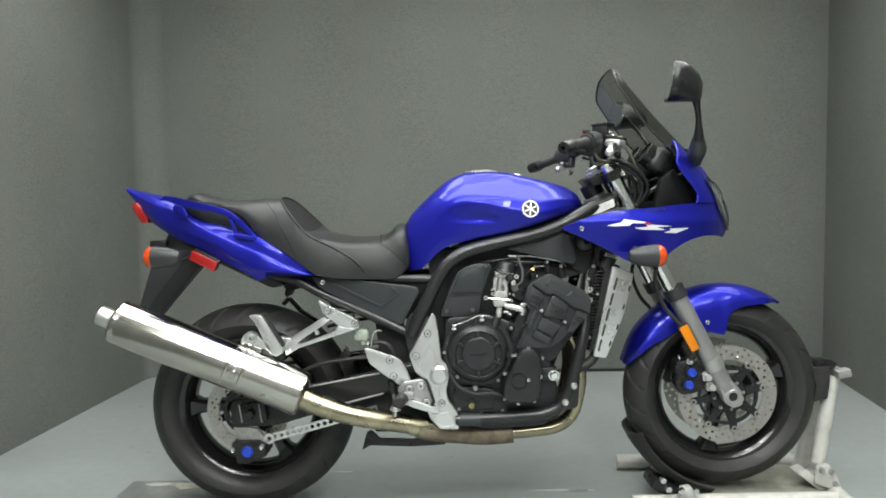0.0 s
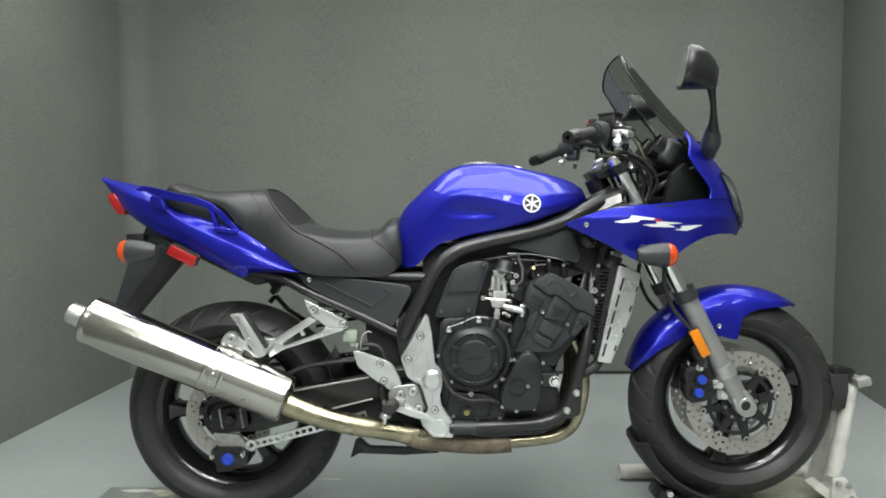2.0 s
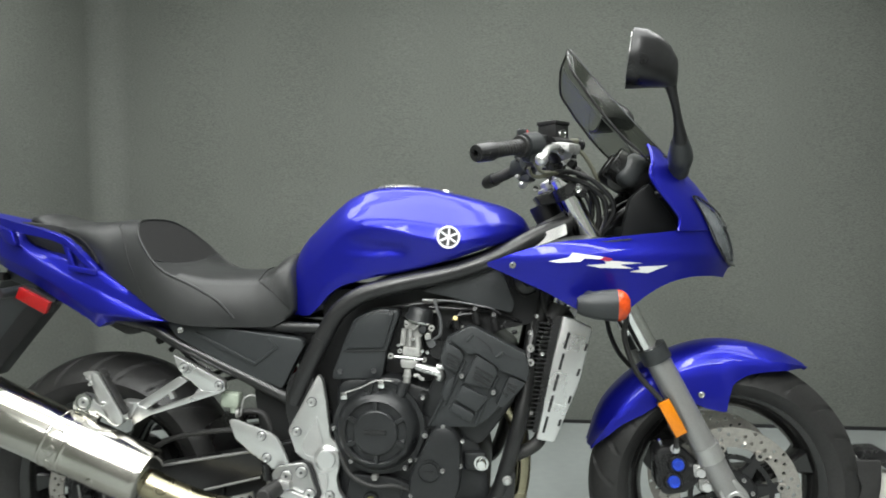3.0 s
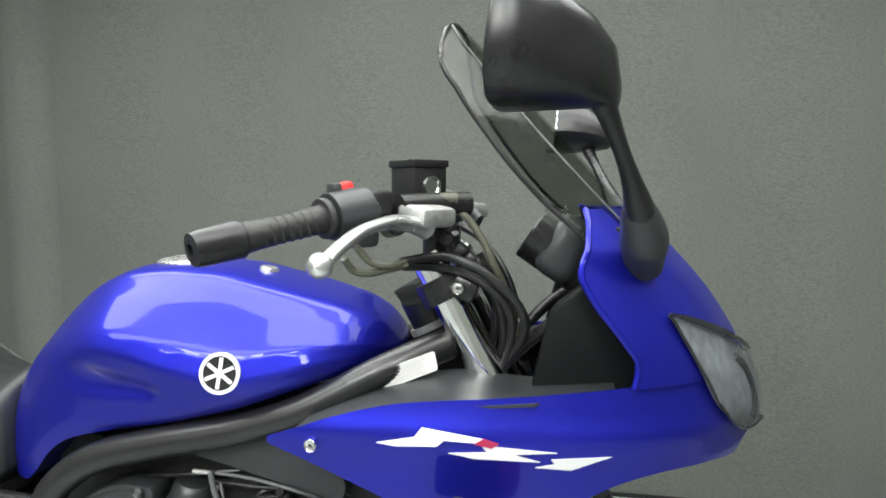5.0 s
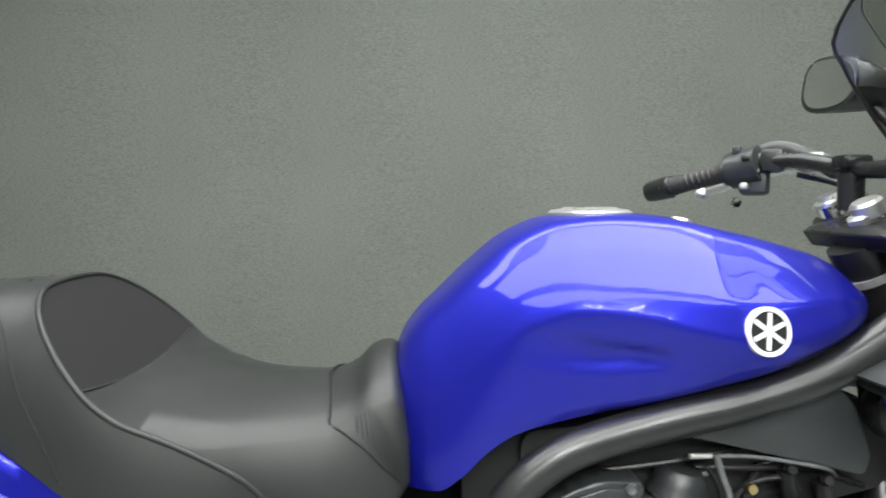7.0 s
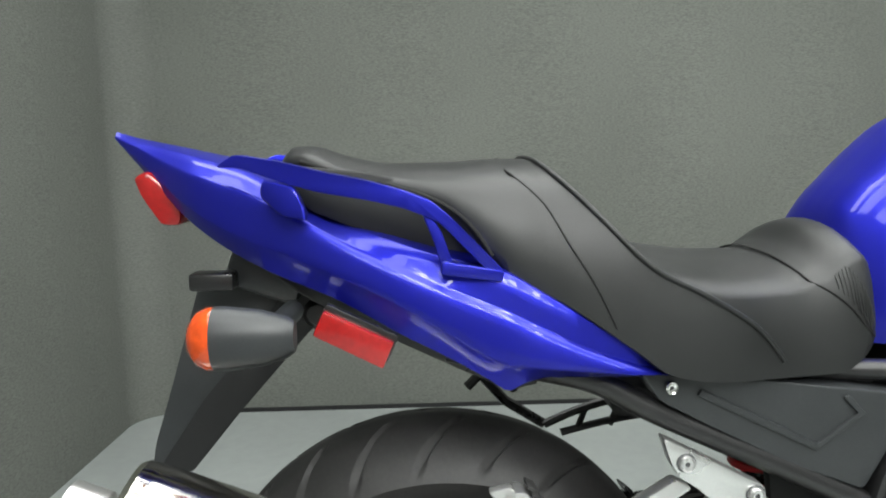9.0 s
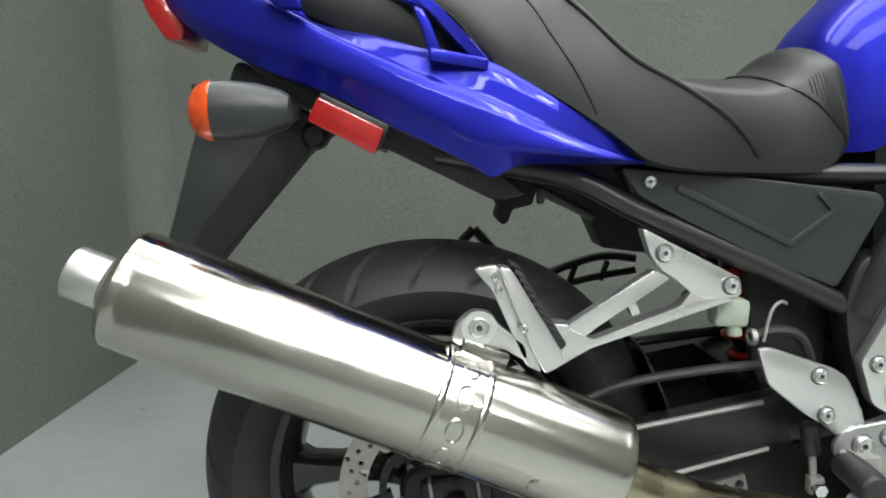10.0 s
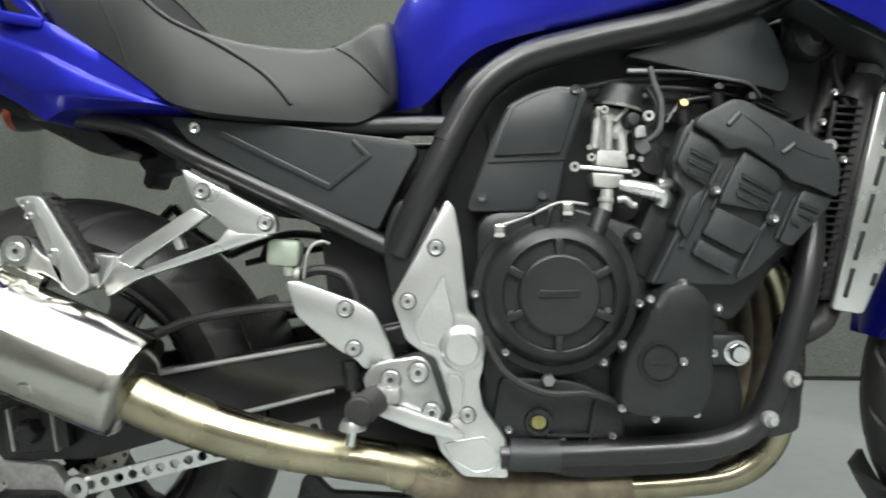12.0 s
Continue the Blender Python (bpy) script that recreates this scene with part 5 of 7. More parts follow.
part("bowl_flange", tube([(0.728, -0.152, 0.6535), (0.79, -0.152, 0.647)], 0.003, 8, steps=1), CHROME, carb)
for bx, bz, r in ((0.756, 0.722, 0.005), (0.809, 0.714, 0.0065), (0.721, 0.654, 0.006), (0.741, 0.665, 0.005), (0.793, 0.646, 0.005)):
    part("eye", lathe([(0.45 * r, -0.004), (r, -0.004), (r, 0.004), (0.45 * r, 0.004)], (bx, -0.152, bz), seg=16, closed=True), CARB, carb)
    part("eye_core", lathe([(0, 0.003), (0.44 * r, 0.003), (0.44 * r, 0), (0, 0)], (bx, -0.15, bz), (0, -1, 0), 10), BLACK, carb)
part("jet_block", slab([(0.793, 0.704), (0.806, 0.703), (0.808, 0.69), (0.795, 0.688)], -0.15, -0.13, 0.002, 0.002), CARB, carb)
for bx, bz in ((0.738, 0.677), (0.8, 0.662), (0.789, 0.665), (0.77, 0.69)):
    part("jet_screw", lathe([(0, 0.006), (0.0035, 0.006), (0.0045, 0.003), (0.0045, 0), (0, 0)], (bx, -0.15, bz), (0, -1, 0), 10), CHROME, carb)
part("air_horn", tube([(0.776, -0.15, 0.631), (0.8, -0.155, 0.626), (0.826, -0.157, 0.618), (0.824, -0.155, 0.605)], 0.0095, 14, radii=lambda u: 0.0078 + 0.0025 * math.sin(u * 3)), ALLOY, carb)
part("tee_end", lathe([(0, 0.016), (0.006, 0.016), (0.007, 0.013), (0.007, 0), (0, 0)], (0.82, -0.156, 0.632), (1, 0, 0), 14), ALLOY, carb)
part("hose_joint", tube([(0.835, -0.156, 0.631), (0.846, -0.155, 0.629), (0.856, -0.15, 0.627)], 0.0085, 12), RUBBER, carb)
part("drain", lathe([(0, 0.026), (0.0075, 0.026), (0.008, 0.016), (0.0095, 0.015), (0.0095, 0.011), (0.008, 0.01), (0.008, 0), (0, 0)], (0.756, -0.16, 0.6), (0.1, 0, 1), 14), CARB, carb)
part("sensor", tube([(0.752, -0.165, 0.6), (0.742, -0.17, 0.572)], 0.0115, 12), ENGINE, carb)
part("drain_link", tube([(0.772, -0.158, 0.613), (0.78, -0.16, 0.614), (0.788, -0.16, 0.607), (0.793, -0.16, 0.607)], 0.004, 8), CARB, carb)
part("throttle_lever", slab([(0.795, 0.69), (0.812, 0.688), (0.818, 0.675), (0.806, 0.668), (0.797, 0.674)], -0.14, -0.125, 0.004, 0.003), EDGE, carb)
part("throttle_drum", lathe([(0, 0.012), (0.02, 0.012), (0.022, 0.006), (0.02, 0), (0, 0)], (0.822, -0.122, 0.665), (0, -1, 0), 24), BLACK, carb)
part("throttle_cable", tube([(0.814, -0.14, 0.775), (0.82, -0.143, 0.752), (0.827, -0.143, 0.731), (0.826, -0.14, 0.7), (0.81, -0.136, 0.686)], 0.0035, 8), EDGE, carb)
for wire in ([(0.80, -0.12, 0.755), (0.86, -0.12, 0.752), (0.93, -0.11, 0.745), (1.0, -0.1, 0.72)], [(0.815, -0.12, 0.755), (0.825, -0.13, 0.73), (0.82, -0.13, 0.70)], [(0.84, -0.12, 0.71), (0.86, -0.12, 0.735), (0.9, -0.12, 0.74), (0.915, -0.12, 0.725)],
             [(0.7, -0.11, 0.75), (0.78, -0.12, 0.762), (0.88, -0.1, 0.77)], [(0.86, -0.1, 0.74), (0.92, -0.11, 0.76), (0.98, -0.1, 0.74)]):
    part("cable", tube(wire, 0.0035, 8), BLACK, bike)
# Added near-black slab; stands for the shade in the gap.
part("rear_gap_shade", slab([(0.555, 0.79), (0.63, 0.79), (0.63, 0.42), (0.58, 0.42), (0.565, 0.6)], -0.085, 0.1, 0.01, 0), DARK, bike, "black filler slab for the dark gap behind the engine")
# One near-black block; the shade under the tank is in its colour.
part("airbox", slab([(0.62, 0.79), (0.75, 0.80), (0.95, 0.83), (1.04, 0.80), (1.03, 0.72), (0.94, 0.70), (0.9, 0.62), (0.7, 0.56), (0.62, 0.62)], -0.1, 0.12, 0.02, 0), DARK, bike, "near-black block for the shaded airbox and wiring under the tank")
part("air_duct", slab([(0.785, 0.792), (0.87, 0.818), (0.945, 0.842), (0.965, 0.82), (0.985, 0.765), (0.978, 0.744), (0.93, 0.757), (0.87, 0.772)], -0.132, -0.09, 0.008, 0.006), PLASTIC, bike, "black plastic air duct")

rnd = random.Random(4)
for cx, cz in ((0.812, 0.745), (0.845, 0.72), (0.87, 0.71), (0.905, 0.735), (0.955, 0.71), (0.985, 0.7)):
    part("wiring_clip", box((0.012, 0.012, 0.007), (cx, -0.112, cz), 0.002, (0, rnd.uniform(-40, 40), 0)), (CAST, BLACK)[int(cx * 1000) % 2], bike)

# fittings beside the duct
horn = part("horn", lathe([(0, 0.012), (0.012, 0.012), (0.016, 0.008), (0.026, 0.006), (0.03, 0.002), (0.031, -0.008), (0.026, -0.02), (0.012, -0.03), (0, -0.03)], (1.01, -0.13, 0.812), (0.25, -0.95, 0.1), 32), BLACK, bike, "round black horn")
part("horn_rim", lathe([(0.029, 0.0), (0.0325, 0.0), (0.0325, 0.005), (0.029, 0.005)], (1.01, -0.133, 0.812), (0.25, -0.95, 0.1), 32, closed=True), BLACK, horn)
part("fuel_hose", tube([(0.79, -0.135, 0.772), (0.85, -0.135, 0.77), (0.9, -0.135, 0.762), (0.935, -0.135, 0.754), (0.955, -0.12, 0.74)], 0.0022, 8), EDGE, bike, "thin grey hose above the carburettor")
part("hose_ferrule", tube([(0.788, -0.135, 0.7722), (0.812, -0.135, 0.7717)], 0.003, 10, steps=1), CAST, bike)
for bx, bz in ((0.858, 0.728), (0.9, 0.748), (0.94, 0.735)):
    plug = part("plug_cap", tube([(bx, -0.12, bz), (bx + 0.006, -0.12, bz - 0.03)], 0.009, 12, steps=1), BLACK, bike, "black plug cap")
    part("terminal", lathe([(0, 0.008), (0.005, 0.008), (0.0065, 0.002), (0.0065, 0), (0, 0)], (bx, -0.125, bz + 0.003), (0, -1, 0.3), 12), GOLD if bx < 0.87 else BLACK, plug)
    part("lead", tube([(bx, -0.12, bz), (bx + 0.012, -0.115, bz + 0.016), (bx + 0.035, -0.1, bz + 0.015), (bx + 0.05, -0.08, bz)], 0.0035, 8), BLACK, plug)
for bx, bz in ((1.016, 0.705), (1.018, 0.668), (1.03, 0.74)):
    bolt(bike, bx, -0.145, bz, BOLT_SMALL, "cover_bolt")

lug = part("frame_gusset", slab([(0.985, 0.845), (1.043, 0.84), (1.048, 0.795), (1.03, 0.79), (0.992, 0.797)], -0.118, -0.1, 0.006, 0.004), FRAME, bike, "dark frame gusset below the steering head")
part("weld_edge", tube([(0.993, -0.119, 0.801), (1.033, -0.119, 0.807)], 0.002, 6, steps=1), EDGE, lug)
part("overflow_hose", tube([(1.043, -0.12, 0.788), (1.048, -0.122, 0.757), (1.062, -0.125, 0.723), (1.086, -0.13, 0.698), (1.107, -0.13, 0.689)], 0.0042, 8), RUBBER, bike, "thin black overflow hose")

# radiator
rad = part("radiator", slab([(1.064, 0.74), (1.11, 0.74), (1.07, 0.49), (1.02, 0.49)], -0.14, 0.14, 0.004, 0.003), BLACK, bike, "black radiator with silver side shrouds")
for s in (-1, 1):
    sh = part("shroud", slab([(1.084, 0.742), (1.108, 0.733), (1.145, 0.717), (1.117, 0.6), (1.066, 0.474), (1.028, 0.48), (1.044, 0.55), (1.064, 0.65)], s * 0.142, s * 0.152, 0.006, 0.003), ALLOY, rad, "silver radiator shroud")
    for k in range(5):
        part("slot", box((0.0055, 0.004, 0.036), (1.0925 - 0.0112 * k, s * 0.1515, 0.69 - 0.0445 * k), 0.001, (0, 15, 0)), DARK, sh)
    for nx, nz in ((1.134, 0.676), (1.118, 0.623), (1.1, 0.565), (1.079, 0.516)):
        part("notch", box((0.005, 0.004, 0.016), (nx - 0.002, s * 0.1515, nz), 0.001, (0, 18, 0)), DARK, sh)
for k in range(25):
    part("core_fin", box((0.034, 0.03, 0.0028), (1.051 - 0.0017 * k, -0.128, 0.724 - 0.0094 * k), 0.0008, (0, 4, 0)), BLACK, rad)
part("core_edge", tube([(1.034, -0.143, 0.73), (1.012, -0.143, 0.61), (0.991, -0.143, 0.492)], 0.0035, 8), BLACK, rad)
for bx, bz in ((1.042, 0.66), (1.018, 0.535)):
    bolt(rad, bx, -0.144, bz, BOLT_SMALL)
for k in range(14):
    part("hose_rib", lathe([(0.015, -0.0035), (0.019, 0), (0.015, 0.0035)], (1.098 - 0.0018 * k, -0.1, 0.69 - 0.0088 * k), (0.2, 0, 1), 16, closed=True), RUBBER, rad)
part("ribbed_hose", tube([(1.102, -0.1, 0.71), (1.073, -0.1, 0.565)], 0.015, 14, steps=1), RUBBER, rad)
part("coolant_hose", tube([(1.06, -0.1, 0.80), (1.045, -0.1, 0.74), (1.026, -0.1, 0.68), (1.008, -0.1, 0.59), (0.99, -0.1, 0.53)], 0.014, 14), RUBBER, bike, "black coolant hose")
part("coolant_hose", tube([(1.10, -0.09, 0.80), (1.085, -0.115, 0.765), (1.065, -0.12, 0.73)], 0.021, 14), RUBBER, bike, "black coolant hose")
part("hose_clamp", lathe([(0.021, -0.006), (0.0235, -0.006), (0.0235, 0.006), (0.021, 0.006)], (1.083, -0.115, 0.765), (0.3, 0.2, 1), 20, closed=True), CHROME, bike)
part("lower_hose", tube([(1.05, -0.1, 0.5), (1.03, -0.13, 0.465), (0.98, -0.14, 0.44)], 0.014, 12), RUBBER, bike, "black coolant hose")

# ---- front end: fairing ----
nose = curve_of((0.745, 1.44), (0.808, 1.466), (0.835, 1.472), (0.863, 1.471), (0.9, 1.461), (0.933, 1.447), (0.985, 1.417), (1.037, 1.375), (1.09, 1.322), (1.11, 1.30))
bluff = curve_of((0.745, 0.10), (0.83, 0.09), (0.92, 0.066), (1.0, 0.056), (1.09, 0.05))
broad = curve_of((0.745, 0.20), (0.79, 0.213), (0.83, 0.219), (0.866, 0.227), (0.885, 0.222), (0.95, 0.219), (1.0, 0.212), (1.09, 0.2))


def skin(x, z):
    """Half the fairing's breadth at a length and a height."""
    return broad(z) * (1 - math.exp(-max(nose(z) - x, 0) / bluff(z)))


panel_low = curve_of((0.93, 0.85), (1.0, 0.818), (1.045, 0.797), (1.128, 0.753), (1.16, 0.745), (1.19, 0.749), (1.254, 0.793), (1.28, 0.808), (1.313, 0.819), (1.35, 0.824), (1.395, 0.822), (1.432, 0.815), (1.44, 0.829), (1.4715, 0.836))
fold = curve_of((0.93, 0.85), (1.05, 0.8), (1.2, 0.6), (1.4, 0.45), (1.4715, 0.45))
panel_high = curve_of((0.93, 0.857), (1.0, 0.881), (1.07, 0.897), (1.17, 0.905), (1.28, 0.915), (1.305, 0.917), (1.4715, 0.917))


def fair_y(x, z):
    """The side fairing's breadth: its upper face leans in above a fold."""
    k = (z - panel_low(x)) / max(panel_high(x) - panel_low(x), 1e-6)
    lean = 0.007 * min(1.0, max(0.0, (x - 0.98) / 0.16)) * max(0.0, (k - fold(x)) / (1 - fold(x)))
    return max(skin(x, z) - lean * min(1, 8 * max(nose(z) - x, 0)), 0.0)


for s in (-1, 1):
    rows = []
    for i in range(46):
        x = 0.93 + (1.4715 - 0.93) * (1 - (1 - i / 45) ** 1.5)
        lo, hi = panel_low(x), panel_high(x)
        col = []
        for k in range(13):
            z = lo + (hi - lo) * k / 12
            col.append((min(x, nose(z)), s * fair_y(x, z), z))
        rows.append(col)
    side = part("side_fairing", sheet(rows, 0.004), BLUE, bike, "glossy blue side fairing with a light decal", 50)
    part("inner_liner", sheet([[(x - 0.004, y * 0.94, z) for x, y, z in col[1:-2]] for col in rows[3:]], 0.001), TRIM, side)
    bolt(side, 0.98, s * (skin(0.98, 0.852) + 0.0005), 0.852, BOLT)
    for shape in ([(1.05, 0.859), (1.09, 0.867), (1.097, 0.876), (1.163, 0.8665), (1.166, 0.862), (1.12, 0.8645), (1.113, 0.858), (1.07, 0.856)], [(1.124, 0.851), (1.163, 0.8535), (1.158, 0.8605), (1.233, 0.8545), (1.19, 0.8515), (1.216, 0.8435), (1.15, 0.8455)], [(1.21, 0.837), (1.23, 0.8415), (1.226, 0.847), (1.286, 0.849), (1.246, 0.834)]):
        part("decal_bar", slab(shape, s * 0.0008, s * 0.0022, 0.0008, 0, shift=lambda x, z: s * fair_y(x, z)), WHITE_DECAL, side, "plain silver-white slanted decal bar")
    part("decal_accent", slab([(1.15, 0.862), (1.16, 0.868), (1.176, 0.863), (1.168, 0.858)], s * 0.0022, s * 0.003, 0.001, 0, shift=lambda x, z: s * fair_y(x, z)), MAROON, side)

edge_back = curve_of((0.905, 1.304), (0.917, 1.307), (0.94, 1.311), (0.963, 1.297), (1.008, 1.264), (1.03, 1.254), (1.06, 1.262), (1.085, 1.262), (1.095, 1.258))
rows = []
for i in range(26):
    z = 0.917 + (1.094 - 0.917) * i / 25
    back, front = edge_back(z), nose(z)
    right = []
    for k in range(25):
        x = back + (front - back) * (1 - (1 - k / 24) ** 2)
        right.append((x, -skin(x, z), z))
    rows.append(right + [(x, -y, z) for x, y, z in right[-2::-1]])
cowl = part("fairing_cowl", sheet(rows, 0.004), BLUE, bike, "glossy blue front cowl round the headlamp", 50)
part("inner_liner", sheet([[(x - 0.008, y * 0.95, z) for x, y, z in col[1:-1]] for col in rows[:-1]], 0.001), TRIM, cowl)
for s in (-1, 1):
    part("edge_lip", tube([(edge_back(z), s * (skin(edge_back(z), z) - 0.001), z) for z in spread(0.917, 1.094, 14)], 0.0035, 8, steps=2), BLUE, cowl)


def on_nose(y, z, out):
    f = 1 - min(abs(y) / broad(z), 0.98)
    x = nose(z) + bluff(z) * math.log(f)
    return (x + out, y * (1 + out * 2), z + out * 0.5)


lens_low = curve_of((0, 0.832), (0.06, 0.838), (0.106, 0.855), (0.141, 0.89), (0.152, 0.918), (0.158, 0.95), (0.1605, 0.985))


def lens_high(y):
    return 0.92 + 0.405 * abs(y)


across = [0.1605 * math.sin(math.pi / 2 * k / 20) for k in range(-20, 21)]


def lens_sheet(out, low, high, inset):
    return [[on_nose(y * inset, lens_low(abs(y)) + (lens_high(y) - lens_low(abs(y))) * (low + (high - low) * u), out) for y in across] for u in spread(0, 1, 15)]


lamp_head = part("headlamp", sheet(lens_sheet(0.006, 0, 1, 1), 0.002), LENS, bike, "clear twin headlamp in the front cowl", 50)
part("reflector_bowl", sheet(lens_sheet(0.0025, 0.02, 0.98, 0.985), 0.001), FROST, lamp_head, "pale headlamp reflector")
part("upper_bezel", sheet(lens_sheet(0.0075, 0.95, 1.02, 1), 0.002), BLACK, lamp_head)
for s in (-1, 1):
    part("bezel", tube([on_nose(s * y, lens_low(y), 0.006) for y in spread(0, 0.1605, 18)], 0.0018, 8, steps=2), BLACK, lamp_head)
    part("inner_shade", tube([on_nose(s * y, z, 0.004) for y, z in ((0.075, 0.925), (0.055, 0.912), (0.045, 0.89), (0.042, 0.865), (0.05, 0.848))], 0.0045, 10, flat=0.6), PLASTIC, lamp_head)

# inner trims between fairing, tank and forks
trim_z = curve_of((0.95, 0.858), (1.0, 0.878), (1.05, 0.893), (1.124, 0.908), (1.2, 0.902), (1.3, 0.91))
for s in (-1, 1):
    part("inner_trim", sheet([[(x, s * (0.212 - 0.105 * k / 6 - (0.02 if x > 1.22 else 0)), panel_high(x) - 0.006 + (trim_z(x) - panel_high(x) + 0.006) * math.sin(k / 6 * math.pi / 2)) for k in range(7)] for x in spread(0.95, 1.29, 18)], 0.003), PLASTIC, bike, "grey-black plastic inner fairing trim")
    part("dash_panel", slab([(1.222, 0.985), (1.262, 1.018), (1.275, 0.99), (1.31, 0.945), (1.318, 0.915), (1.3, 0.893), (1.2, 0.89)], s * 0.115, s * 0.145, 0.012, 0.004), TRIM, bike, "black plastic dash side panel")
    part("lower_inner", slab([(0.965, 0.845), (1.12, 0.872), (1.2, 0.85), (1.18, 0.76), (1.1, 0.77), (1.02, 0.81)], s * 0.12, s * 0.19, 0.012, 0.004), PLASTIC, bike, "black inner fairing support")
part("dash_floor", box((0.1, 0.25, 0.04), (1.28, 0, 0.905), 0.01), TRIM, bike, "black plastic dash floor")
cluster = part("instrument_panel", box((0.055, 0.2, 0.075), (1.238, 0, 1.045), 0.02, (0, 32, 0), segments=4), PLASTIC, bike, "black instrument cluster with two dials")
for s in (-1, 1):
    part("dial_pod", lathe([(0.034, 0.032), (0.036, 0.03), (0.0365, -0.045), (0.03, -0.055), (0, -0.056)], (1.225, s * 0.06, 1.05), (-0.82, 0, 0.57), 32), BLACK, cluster)
    part("dial_face", lathe([(0, 0.027), (0.033, 0.027), (0.033, 0.024), (0, 0.024)], (1.225, s * 0.06, 1.05), (-0.82, 0, 0.57), 28), BLACK, cluster)
    part("stay", tube([(1.30, s * 0.11, 1.0), (1.22, s * 0.1, 0.96), (1.16, s * 0.07, 0.9)], 0.008, 10), BLACK, cluster)

# windscreen
mid_x = curve_of((0, 1.335), (0.3, 1.262), (0.6, 1.192), (0.85, 1.134), (0.95, 1.115), (1, 1.106))
mid_z = curve_of((0, 1.066), (0.3, 1.148), (0.6, 1.226), (0.85, 1.292), (0.95, 1.312), (1, 1.318))
rim_x = curve_of((0, 1.26), (0.3, 1.206), (0.6, 1.156), (0.85, 1.115), (0.95, 1.099), (1, 1.1))
rim_z = curve_of((0, 1.062), (0.3, 1.112), (0.6, 1.173), (0.85, 1.236), (0.95, 1.27), (1, 1.298))
rim_w = curve_of((0, 0.148), (0.3, 0.146), (0.6, 0.143), (0.85, 0.139), (0.95, 0.13), (1, 0.095))


def pane(u, v):
    k = 0.3 * (abs(u) / 0.72) ** 2 if abs(u) < 0.72 else 0.3 + 0.7 * (abs(u) - 0.72) / 0.28
    return (mid_x(v) + (rim_x(v) - mid_x(v)) * k, rim_w(v) * u, mid_z(v) + (rim_z(v) - mid_z(v)) * k)


shield = part("windscreen", sheet([[pane(u, v) for u in (-1, -0.91, -0.81, -0.72, -0.6, -0.48, -0.36, -0.24, -0.12, 0, 0.12, 0.24, 0.36, 0.48, 0.6, 0.72, 0.81, 0.91, 1)] for v in spread(0, 1, 22)], 0.003), SMOKE, bike, "smoked acrylic windscreen", 12)
# Grey tubes paint the lit line along each fold of the screen.
for s in (-1, 1):
    part("crease", tube([pane(0.72 * s, v) for v in spread(0, 0.98, 14)], 0.0014, 6, steps=2), EDGE, shield)
part("screen_edge", tube([pane(-1, v) for v in spread(0, 1, 12)] + [pane(u, 1) for u in (-0.5, 0, 0.5)] + [pane(1, v) for v in spread(1, 0, 12)], 0.0028, 8, steps=2), BLACK, shield)
part("screen_base", tube([pane(u, 0.02) for u in spread(-1, 1, 9)], 0.006, 8, steps=2), BLACK, shield)

